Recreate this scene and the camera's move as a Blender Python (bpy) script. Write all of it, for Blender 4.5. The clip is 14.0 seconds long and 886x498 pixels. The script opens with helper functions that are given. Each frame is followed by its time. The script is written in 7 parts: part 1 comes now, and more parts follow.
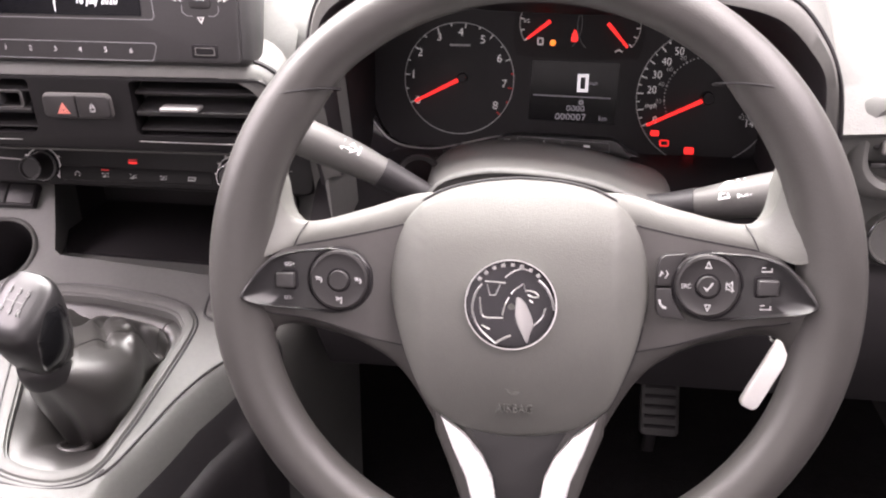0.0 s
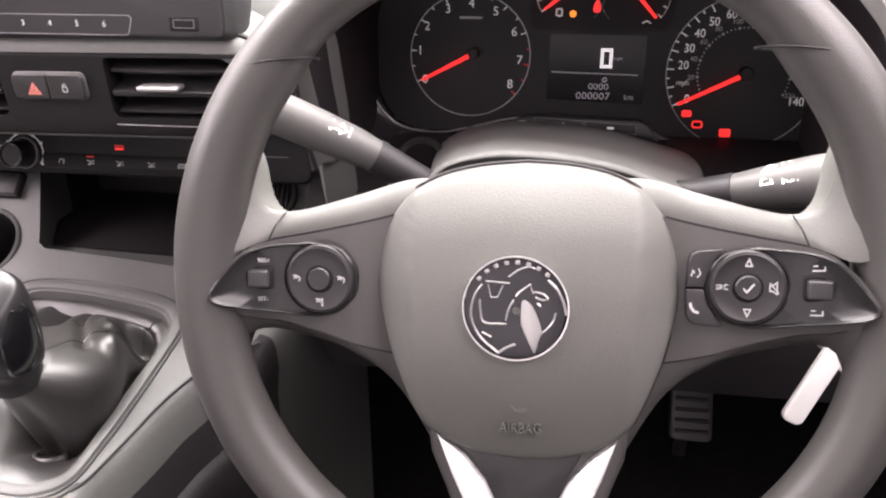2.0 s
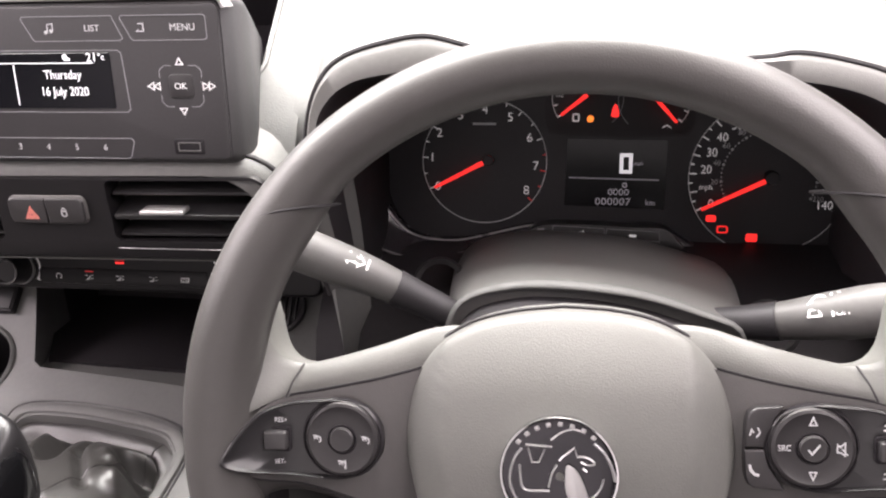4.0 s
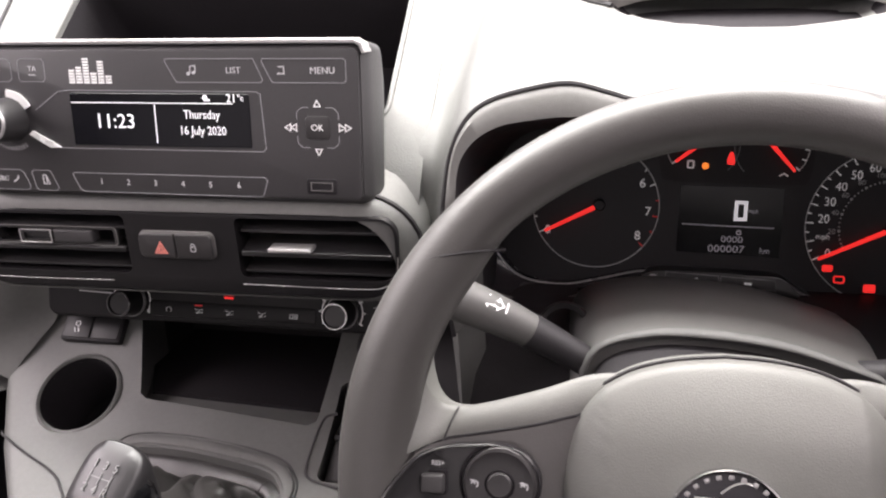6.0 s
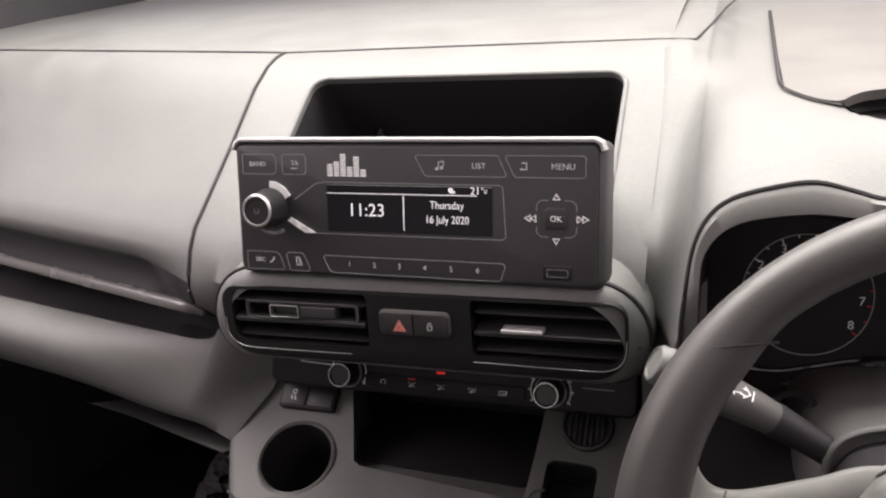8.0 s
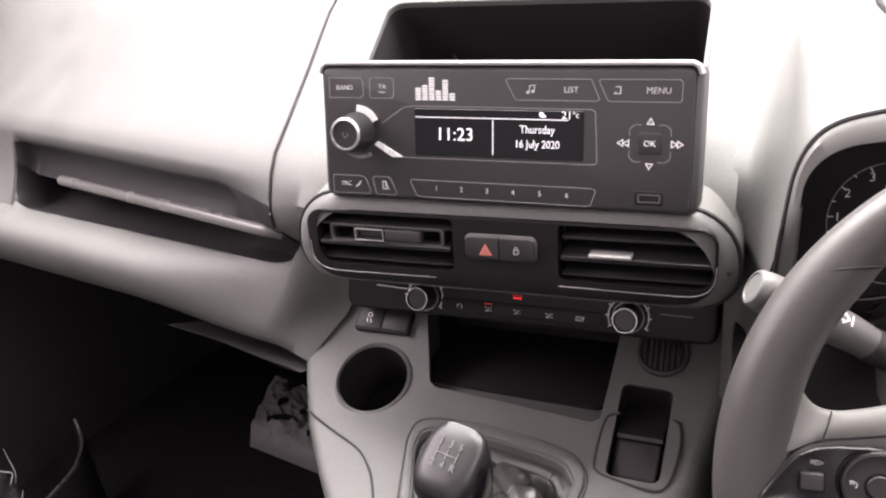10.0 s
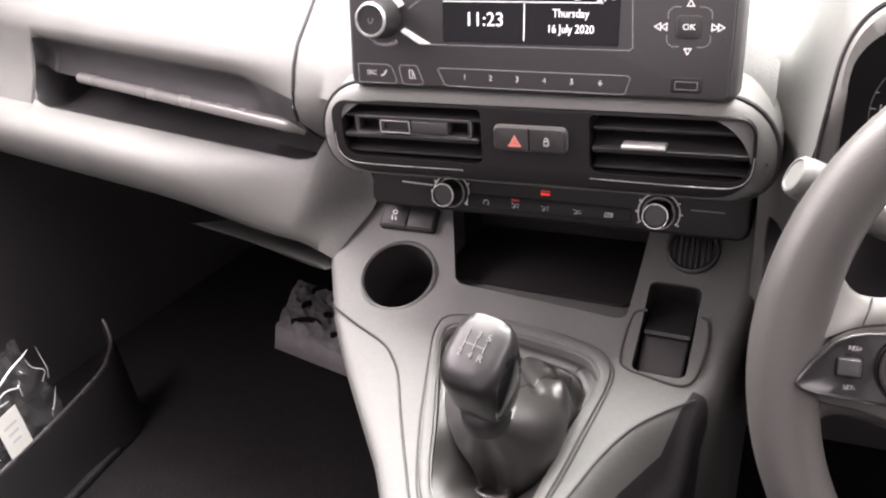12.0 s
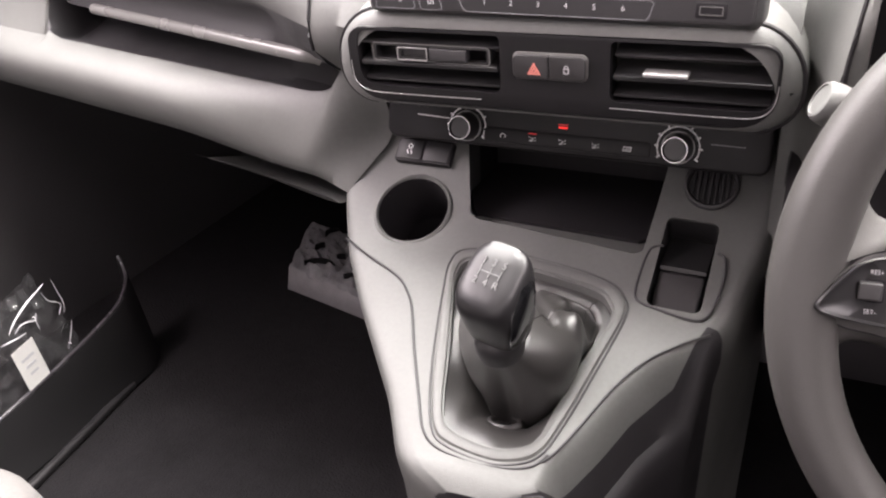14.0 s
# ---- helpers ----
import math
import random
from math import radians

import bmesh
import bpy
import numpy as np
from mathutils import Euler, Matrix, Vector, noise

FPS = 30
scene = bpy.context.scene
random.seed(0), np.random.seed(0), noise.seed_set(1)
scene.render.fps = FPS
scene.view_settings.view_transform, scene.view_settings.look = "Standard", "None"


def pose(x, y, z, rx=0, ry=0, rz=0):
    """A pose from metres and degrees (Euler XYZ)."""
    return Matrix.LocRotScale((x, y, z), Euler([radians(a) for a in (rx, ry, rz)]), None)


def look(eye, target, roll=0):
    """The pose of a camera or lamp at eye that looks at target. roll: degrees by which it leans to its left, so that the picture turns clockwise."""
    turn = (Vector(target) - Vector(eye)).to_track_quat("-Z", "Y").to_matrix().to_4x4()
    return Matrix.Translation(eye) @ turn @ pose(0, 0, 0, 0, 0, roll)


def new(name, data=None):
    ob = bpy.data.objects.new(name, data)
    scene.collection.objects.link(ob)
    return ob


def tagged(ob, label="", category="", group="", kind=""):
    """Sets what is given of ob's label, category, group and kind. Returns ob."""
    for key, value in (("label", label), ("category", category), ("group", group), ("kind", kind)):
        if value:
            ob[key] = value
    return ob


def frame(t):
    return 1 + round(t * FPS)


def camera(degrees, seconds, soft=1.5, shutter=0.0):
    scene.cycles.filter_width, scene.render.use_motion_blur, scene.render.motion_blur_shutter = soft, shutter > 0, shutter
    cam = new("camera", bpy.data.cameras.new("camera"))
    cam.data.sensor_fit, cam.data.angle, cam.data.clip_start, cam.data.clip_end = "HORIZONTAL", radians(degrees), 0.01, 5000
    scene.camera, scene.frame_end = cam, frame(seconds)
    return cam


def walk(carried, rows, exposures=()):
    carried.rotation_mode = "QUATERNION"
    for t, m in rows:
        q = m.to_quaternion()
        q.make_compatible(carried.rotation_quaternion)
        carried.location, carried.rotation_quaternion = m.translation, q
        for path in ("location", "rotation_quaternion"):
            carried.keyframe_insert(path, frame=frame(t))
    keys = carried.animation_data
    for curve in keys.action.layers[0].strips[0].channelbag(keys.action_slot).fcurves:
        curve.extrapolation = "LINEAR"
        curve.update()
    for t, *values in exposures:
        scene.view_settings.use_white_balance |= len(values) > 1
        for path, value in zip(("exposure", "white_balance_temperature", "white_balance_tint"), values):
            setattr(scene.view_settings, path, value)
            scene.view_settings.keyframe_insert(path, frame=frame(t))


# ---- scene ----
cam = camera(55.07, 14.0, soft=2.2)
# seconds, eye, target, roll in degrees
PATH = [
    (0, (0.1120, 0.1133, 0.8795), (-0.0077, 1.0110, 0.4555), -0.09),
    (0.5, (0.1144, 0.1328, 0.8719), (-0.0136, 1.0307, 0.4506), -0.13),
    (1, (0.1159, 0.1530, 0.8632), (-0.0204, 1.0447, 0.4318), -0.64),
    (1.5, (0.1181, 0.1684, 0.8551), (-0.0248, 1.0549, 0.4150), -0.94),
    (2, (0.1217, 0.1756, 0.8535), (-0.0335, 1.0630, 0.4194), -1.09),
    (2.5, (0.1184, 0.1927, 0.8561), (-0.0424, 1.0876, 0.4398), -1.04),
    (3, (0.1114, 0.2090, 0.8719), (-0.0537, 1.1112, 0.4734), -1.42),
    (3.2, (0.1073, 0.2168, 0.8756), (-0.0551, 1.1239, 0.4874), -1.56),
    (5.3, (0.0722, 0.2199, 0.8871), (-0.0720, 1.1412, 0.5260), -2.13),
    (5.5, (0.0629, 0.2145, 0.8878), (-0.0929, 1.1375, 0.5361), -1.82),
    (6, (0.0397, 0.2080, 0.8888), (-0.1536, 1.1312, 0.5567), -1.54),
    (6.5, (0.0189, 0.1995, 0.8908), (-0.2079, 1.1227, 0.5806), -1.83),
    (7, (0.0023, 0.1833, 0.8988), (-0.2640, 1.1067, 0.6224), -2.41),
    (7.5, (-0.0158, 0.1725, 0.9061), (-0.3137, 1.0924, 0.6509), -2.30),
    (8, (-0.0311, 0.1548, 0.9115), (-0.3539, 1.0684, 0.6642), -2.52),
    (8.2, (-0.0377, 0.1494, 0.9148), (-0.3714, 1.0579, 0.6634), -2.70),
    (10.5, (-0.0720, 0.1341, 0.9032), (-0.4271, 1.0032, 0.5589), -2.80),
    (11, (-0.0758, 0.1368, 0.8974), (-0.4306, 0.9951, 0.5266), -2.66),
    (11.5, (-0.0764, 0.1365, 0.8924), (-0.4362, 0.9836, 0.5014), -2.74),
    (12, (-0.0761, 0.1361, 0.8892), (-0.4409, 0.9704, 0.4758), -3.07),
    (12.5, (-0.0779, 0.1372, 0.8836), (-0.4415, 0.9640, 0.4545), -2.82),
    (13, (-0.0774, 0.1329, 0.8809), (-0.4429, 0.9526, 0.4398), -2.72),
    (13.5, (-0.0772, 0.1326, 0.8767), (-0.4463, 0.9451, 0.4256), -2.82),
    (14, (-0.0778, 0.1309, 0.8717), (-0.4482, 0.9366, 0.4094), -2.70),
]
walk(cam, [(t, look(eye, target, roll)) for t, eye, target, roll in PATH],
     [(0, 0.55, 6700, 22), (1.5, 0.48, 6700, 22), (3, 0.42, 6700, 20), (5.5, -0.08, 6650, 18), (6.5, -0.4, 6700, 18), (7, -0.82, 6800, 19), (7.5, -0.95, 6800, 19), (8, -1.0, 6800, 19), (10.5, 0.15, 6700, 21), (11, 0.36, 6700, 21), (11.5, 0.44, 6700, 20), (12.5, 0.38, 6700, 19), (14, 0.32, 6700, 19)])

# ---- world, lights, exposure ----
world = bpy.data.worlds.new("overcast_sky")
scene.world = world
world.use_nodes = True
wn = world.node_tree
sky = wn.nodes.new("ShaderNodeTexSky")
sky.sky_type, sky.sun_disc = "NISHITA", False
sky.sun_elevation, sky.sun_rotation = radians(52), radians(0)
sky.air_density, sky.dust_density = 1.0, 4.0
wn.links.new(sky.outputs["Color"], wn.nodes["Background"].inputs["Color"])
wn.nodes["Background"].inputs["Strength"].default_value = 0.15


def sun_lamp(strength, angle, elevation):
    lamp = bpy.data.lights.new("sun", "SUN")
    lamp.energy, lamp.angle, lamp.color = strength, radians(angle), (1.0, 0.97, 0.92)
    ob = new("sun", lamp)
    ob.matrix_world = look((0, 6, 6 * math.tan(radians(elevation))), (0, 0, 0))


def window_lamp(name, eye, target, width, height, watts, colour):
    """Daylight that comes in through one opening."""
    lamp = bpy.data.lights.new(name, "AREA")
    lamp.shape, lamp.size, lamp.size_y, lamp.energy, lamp.color = "RECTANGLE", width, height, watts, colour
    ob = new(name, lamp)
    ob.matrix_world = look(eye, target)


sun_lamp(0.6, 30, 60)
window_lamp("windscreen_daylight", (-0.28, 0.88, 1.48), (-0.28, 0.66, 0.70), 1.6, 0.66, 86, (0.97, 1.0, 0.95))
window_lamp("left_window_daylight", (-1.20, 0.42, 1.24), (-0.35, 0.62, 0.62), 0.90, 0.40, 17, (1.0, 0.93, 0.94))
window_lamp("right_window_daylight", (0.62, 0.42, 1.24), (0.0, 0.60, 0.62), 0.90, 0.40, 11, (1.0, 0.94, 0.93))


# ---- materials ----
def material(name, colour, rough=0.5, metal=0.0, grain=0.0, grain_size=0.0008, mottle=0.12, mottle_size=0.06, spec=0.5, coat=0.0, emit=0.0, weave=0.0):
    """A surface with fine relief and broad, faint wear, both at true size in metres."""
    m = bpy.data.materials.new(name)
    m.use_nodes = True
    nt, n = m.node_tree, m.node_tree.nodes
    b = n["Principled BSDF"]
    b.inputs["Metallic"].default_value = metal
    b.inputs["Specular IOR Level"].default_value = spec
    b.inputs["Coat Weight"].default_value = coat
    b.inputs["Coat Roughness"].default_value = 0.08
    geo = n.new("ShaderNodeTexCoord")
    broad = n.new("ShaderNodeTexNoise")
    broad.inputs["Scale"].default_value, broad.inputs["Detail"].default_value = 1 / mottle_size, 5
    nt.links.new(geo.outputs["Object"], broad.inputs["Vector"])
    fine = n.new("ShaderNodeTexNoise")
    fine.inputs["Scale"].default_value, fine.inputs["Detail"].default_value = 1 / max(grain_size * 4, 1e-4), 3
    nt.links.new(geo.outputs["Object"], fine.inputs["Vector"])
    both = n.new("ShaderNodeMix")
    both.data_type = "FLOAT"
    both.inputs["Factor"].default_value = 0.35
    nt.links.new(broad.outputs["Fac"], both.inputs["A"])
    nt.links.new(fine.outputs["Fac"], both.inputs["B"])
    ramp = n.new("ShaderNodeMapRange")
    ramp.inputs["From Min"].default_value, ramp.inputs["From Max"].default_value = 0.3, 0.7
    ramp.inputs["To Min"].default_value, ramp.inputs["To Max"].default_value = 1 - mottle, 1 + mottle
    nt.links.new(both.outputs["Result"], ramp.inputs["Value"])
    tint = n.new("ShaderNodeVectorMath")
    tint.operation = "SCALE"
    tint.inputs[0].default_value = colour
    nt.links.new(ramp.outputs["Result"], tint.inputs["Scale"])
    nt.links.new(tint.outputs["Vector"], b.inputs["Base Color"])
    wear = n.new("ShaderNodeMapRange")
    wear.inputs["From Min"].default_value, wear.inputs["From Max"].default_value = 0.3, 0.7
    wear.inputs["To Min"].default_value, wear.inputs["To Max"].default_value = max(rough - 0.06, 0.02), min(rough + 0.06, 1)
    nt.links.new(broad.outputs["Fac"], wear.inputs["Value"])
    nt.links.new(wear.outputs["Result"], b.inputs["Roughness"])
    if emit:
        b.inputs["Emission Color"].default_value = (*colour, 1)
        b.inputs["Emission Strength"].default_value = emit
    if grain:
        cell = n.new("ShaderNodeTexVoronoi")
        cell.inputs["Scale"].default_value = 1 / grain_size
        nt.links.new(geo.outputs["Object"], cell.inputs["Vector"])
        bump = n.new("ShaderNodeBump")
        bump.inputs["Strength"].default_value, bump.inputs["Distance"].default_value = grain, grain_size * 0.5
        nt.links.new(cell.outputs["Distance"], bump.inputs["Height"])
        nt.links.new(bump.outputs["Normal"], b.inputs["Normal"])
    if weave:
        wave = n.new("ShaderNodeTexWave")
        wave.inputs["Scale"].default_value, wave.inputs["Distortion"].default_value = 1 / weave, 1.5
        nt.links.new(geo.outputs["Object"], wave.inputs["Vector"])
        bump = n.new("ShaderNodeBump")
        bump.inputs["Strength"].default_value, bump.inputs["Distance"].default_value = 0.6, 0.0008
        nt.links.new(wave.outputs["Fac"], bump.inputs["Height"])
        nt.links.new(bump.outputs["Normal"], b.inputs["Normal"])
    return m


def clear(name, colour, rough, weight):
    """Thin clear plastic or glass."""
    m = material(name, colour, rough, mottle=0.02)
    b = m.node_tree.nodes["Principled BSDF"]
    b.inputs["Transmission Weight"].default_value = weight
    b.inputs["IOR"].default_value = 1.45
    b.inputs["Alpha"].default_value = 0.16
    return m


DASH = material("grained_grey_plastic", (0.125, 0.125, 0.12), 0.55, grain=0.25, grain_size=0.0011)
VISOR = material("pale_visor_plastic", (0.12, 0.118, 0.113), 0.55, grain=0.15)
DASH_LID = material("smooth_grey_plastic", (0.118, 0.112, 0.106), 0.5, grain=0.15)
CONSOLE = material("console_grey_plastic", (0.108, 0.108, 0.104), 0.5, grain=0.25, grain_size=0.0009)
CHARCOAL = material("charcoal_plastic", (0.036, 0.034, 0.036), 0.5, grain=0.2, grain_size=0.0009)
BLACK = material("matt_black_plastic", (0.024, 0.022, 0.024), 0.6, spec=0.25, grain=0.2)
STALK = material("stalk_grey_plastic", (0.125, 0.122, 0.118), 0.45, grain=0.1)
PIT = material("deep_matt_black", (0.022, 0.020, 0.022), 0.9, spec=0.08)
MASK = material("dark_vent_surround", (0.012, 0.011, 0.012), 0.42, spec=0.22, grain=0.1)
BEZEL = material("glossy_bezel_plastic", (0.042, 0.038, 0.042), 0.27)
SATIN = material("satin_black_plastic", (0.020, 0.019, 0.020), 0.34)
RADIO_FACE = material("radio_fascia_plastic", (0.034, 0.032, 0.034), 0.42, grain=0.1, grain_size=0.0005)
GLOSS = material("gloss_black_plastic", (0.008, 0.008, 0.009), 0.12, coat=0.5, mottle=0.05)
SILVER = material("satin_silver_paint", (0.42, 0.41, 0.41), 0.32, metal=0.6, mottle=0.05)
CHROME = material("bright_chrome", (0.66, 0.66, 0.66), 0.10, metal=1.0, mottle=0.03)
TRIM = material("brushed_silver_trim", (0.88, 0.88, 0.88), 0.3, metal=0.3, mottle=0.04)
SOFT = material("soft_grained_vinyl", (0.120, 0.120, 0.112), 0.5, grain=0.18, grain_size=0.0009, mottle=0.06)
RUBBER = material("rim_polyurethane", (0.056, 0.053, 0.051), 0.42, grain=0.15, grain_size=0.0009, mottle=0.06)
POD = material("switch_pod_plastic", (0.036, 0.034, 0.035), 0.42)
KEYCAP = material("switch_key_plastic", (0.024, 0.022, 0.023), 0.45, grain=0.1)
KNOB = material("satin_knob_plastic", (0.016, 0.015, 0.016), 0.38, grain=0.1)
LEATHER = material("dark_leatherette", (0.030, 0.028, 0.027), 0.40, spec=0.85, grain=0.15, grain_size=0.0012, mottle=0.06)
CARPET = material("black_carpet", (0.014, 0.013, 0.014), 0.95, grain=0.8, grain_size=0.003, mottle=0.3, spec=0.1)
FABRIC = material("light_grey_seat_cloth", (0.15, 0.145, 0.14), 0.9, weave=0.006, spec=0.2)
PATTERN = material("worn_grey_print", (0.12, 0.12, 0.12), 0.5)
PRINT = material("white_print", (0.8, 0.8, 0.8), 0.5, mottle=0.05)
GREY_PRINT = material("grey_print", (0.5, 0.5, 0.51), 0.5, mottle=0.05)
LINE_PRINT = material("thin_grey_print", (0.22, 0.22, 0.23), 0.45, mottle=0.05)
SCREEN = material("dark_display_glass", (0.004, 0.004, 0.006), 0.2, mottle=0.02, spec=0.25)
LCD_LIT = material("lit_display_characters", (0.85, 0.85, 0.88), 0.5, emit=0.55, mottle=0.0)
LCD_DIM = material("dim_display_characters", (0.4, 0.38, 0.42), 0.5, emit=0.2, mottle=0.0)
DIAL = material("dial_face", (0.026, 0.024, 0.027), 0.5, mottle=0.08, spec=0.3)
DIAL_PRINT = material("lit_dial_print", (0.8, 0.8, 0.8), 0.5, emit=0.18, mottle=0.0)
RED_GLOW = material("red_lit_needle", (1.0, 0.03, 0.025), 0.5, emit=0.9, mottle=0.0)
RED_DIM = material("red_dial_print", (0.7, 0.04, 0.04), 0.5, emit=0.2, mottle=0.0)
RED_LENS = material("hazard_red_print", (0.7, 0.22, 0.18), 0.5, emit=0.08, mottle=0.0)
AMBER_GLOW = material("amber_lit_lamp", (1.0, 0.25, 0.03), 0.5, emit=1.0, mottle=0.0)
WHITE_TAG = material("white_plastic_tag", (0.85, 0.84, 0.82), 0.4, mottle=0.04)
PAPER = material("printed_paper_label", (0.7, 0.69, 0.66), 0.8, mottle=0.06)
BULKHEAD = material("bounce_grey_bulkhead", (0.60, 0.565, 0.58), 0.6, grain=0.1)
ROOF = material("pale_headlining", (0.72, 0.69, 0.69), 0.95, weave=0.004, spec=0.1)
DOOR_TRIM = material("grey_door_trim", (0.055, 0.052, 0.054), 0.65, grain=0.25, grain_size=0.0012)
PANEL = material("dark_trim_panel", (0.010, 0.0095, 0.010), 0.85, grain=0.2, spec=0.12)
RIDGE = material("ridge_highlight_grey", (0.16, 0.155, 0.15), 0.26, mottle=0.06)
PANEL_GREY = material("satin_panel_plastic", (0.082, 0.077, 0.076), 0.42, grain=0.12, grain_size=0.0009, mottle=0.06)
DARK_CHROME = material("dark_chrome", (0.055, 0.053, 0.057), 0.12, metal=1.0, mottle=0.05)
FILM = clear("crinkled_clear_film", (0.9, 0.9, 0.92), 0.2, 0.9)
FILM.node_tree.nodes["Principled BSDF"].inputs["Alpha"].default_value = 0.38
FILM.node_tree.nodes["Principled BSDF"].inputs["Coat Weight"].default_value = 1.0
FILM.node_tree.nodes["Principled BSDF"].inputs["Specular IOR Level"].default_value = 1.0
GLINT = material("film_glint", (0.62, 0.62, 0.64), 0.22, mottle=0.05, coat=0.6)
PACK_LIGHT = material("pale_packed_paper", (0.24, 0.225, 0.235), 0.6, mottle=0.15, mottle_size=0.02, coat=0.4)
PACK = material("grey_packed_textile", (0.20, 0.19, 0.20), 0.55, grain=0.2, grain_size=0.002, mottle=0.3, mottle_size=0.02, coat=0.4)


# ---- building tools ----
def facing(x, y, z, k=0.0, turn=0.0):
    """A pose whose x is right, y up along a face, z out towards the driver; k: how far the face leans forward per metre of height."""
    n = math.hypot(1, k)
    m = Matrix(((1, 0, 0, x), (0, k / n, -1 / n, y), (0, 1 / n, k / n, z), (0, 0, 0, 1)))
    return m @ pose(0, 0, 0, 0, 0, turn)


def thing(name, m, label, category, group="", kind=""):
    ob = new(name)
    ob.empty_display_size = 0.02
    ob.matrix_world = m
    return tagged(ob, label, category, group, kind)


def finish(bm, name, mat, angle=38):
    bmesh.ops.remove_doubles(bm, verts=bm.verts, dist=1e-6)
    bmesh.ops.recalc_face_normals(bm, faces=bm.faces)
    me = bpy.data.meshes.new(name)
    bm.to_mesh(me)
    bm.free()
    return dress(me, mat, angle)


def dress(me, mat, angle=38):
    me.materials.clear()
    me.materials.append(mat)
    me.polygons.foreach_set("use_smooth", [True] * len(me.polygons))
    me.set_sharp_from_angle(angle=radians(angle))
    return me


def part(name, bm, mat, parent, label="", m=None, angle=38):
    """One mesh object under a thing or a part, built in its parent's own frame."""
    me = bm if isinstance(bm, bpy.types.Mesh) else finish(bm, name, mat, angle)
    ob = new(name, me)
    ob.parent = parent
    if m is not None:
        ob.matrix_basis = m
    return tagged(ob, label)


def carve(bm, cutters, name, mat, angle=38):
    """The solid bm less the cutters, as a mesh."""
    base = new("work", finish(bm, name, mat))
    temps = []
    for c in cutters:
        t = new("work_cut", finish(c, "work_cut", mat))
        temps.append(t)
        mod = base.modifiers.new("cut", "BOOLEAN")
        mod.operation, mod.solver, mod.object = "DIFFERENCE", "EXACT", t
    bpy.context.view_layer.update()
    me = bpy.data.meshes.new_from_object(base.evaluated_get(bpy.context.evaluated_depsgraph_get()))
    for t in (base, *temps):
        bpy.data.objects.remove(t)
    me.name = name
    return dress(me, mat, angle)


def rrect(w, h, r, n=6, cx=0.0, cy=0.0):
    """A rounded rectangle, counter-clockwise. r: one radius, or four from the lower left."""
    rs = r if isinstance(r, (tuple, list)) else (r,) * 4
    out = []
    for (sx, sy, a0), q in zip(((-1, -1, 180), (1, -1, 270), (1, 1, 0), (-1, 1, 90)), rs):
        for i in range(n + 1):
            a = radians(a0 + 90 * i / n)
            out.append((cx + sx * (w / 2 - q) + q * math.cos(a), cy + sy * (h / 2 - q) + q * math.sin(a)))
    return out


def circle(r, n=48, cx=0.0, cy=0.0):
    return [(cx + r * math.cos(2 * math.pi * i / n), cy + r * math.sin(2 * math.pi * i / n)) for i in range(n)]


def spline(points, n=8, closed=False):
    """A smooth line through points of any dimension."""
    p = [np.array(q, float) for q in points]
    out, count = [], len(p) if closed else len(p) - 1
    for i in range(count):
        if closed:
            a, b, c, d = p[i - 1], p[i], p[(i + 1) % len(p)], p[(i + 2) % len(p)]
        else:
            a, b, c, d = p[max(i - 1, 0)], p[i], p[i + 1], p[min(i + 2, len(p) - 1)]
        for j in range(n):
            t = j / n
            out.append(tuple(0.5 * (2 * b + (c - a) * t + (2 * a - 5 * b + 4 * c - d) * t * t + (3 * b - a - 3 * c + d) * t ** 3)))
    if not closed:
        out.append(tuple(p[-1]))
    return out


def resample(points, n):
    """n even places along a smooth line."""
    p = np.array(spline(points, 8))
    s = np.concatenate([[0], np.cumsum(np.linalg.norm(np.diff(p, axis=0), axis=1))])
    return [tuple(float(np.interp(d, s, p[:, i])) for i in range(p.shape[1])) for d in np.linspace(0, s[-1], n)]


def prism(outline, w0, w1, bevel=0.0, segs=3, both=False, bm=None):
    """An outline in x, y made solid from height w0 to w1, its upper edge rounded."""
    own = bmesh.new()
    low = [own.verts.new((x, y, w0)) for x, y in outline]
    high = [own.verts.new((x, y, w1)) for x, y in outline]
    own.faces.new(low[::-1])
    own.faces.new(high)
    top, bottom = [], []
    for i in range(len(outline)):
        j = (i + 1) % len(outline)
        own.faces.new((low[i], low[j], high[j], high[i]))
    for e in own.edges:
        if all(v in high for v in e.verts):
            top.append(e)
        elif all(v in low for v in e.verts):
            bottom.append(e)
    bmesh.ops.recalc_face_normals(own, faces=own.faces)
    if bevel:
        bmesh.ops.bevel(own, geom=top + (bottom if both else []), offset=bevel, segments=segs, profile=0.5, affect="EDGES", clamp_overlap=True)
    return merge(bm, own)


def merge(bm, own):
    if bm is None:
        return own
    me = bpy.data.meshes.new("work")
    own.to_mesh(me)
    own.free()
    bm.from_mesh(me)
    bpy.data.meshes.remove(me)
    return bm


def rbox(cx, cy, cz, sx, sy, sz, r=0.0, segs=3, bm=None):
    own = bmesh.new()
    bmesh.ops.create_cube(own, size=1, matrix=Matrix.Translation((cx, cy, cz)) @ Matrix.Diagonal((sx, sy, sz, 1)))
    if r:
        bmesh.ops.bevel(own, geom=own.edges[:], offset=min(r, 0.49 * min(sx, sy, sz)), segments=segs, profile=0.5, affect="EDGES")
    return merge(bm, own)


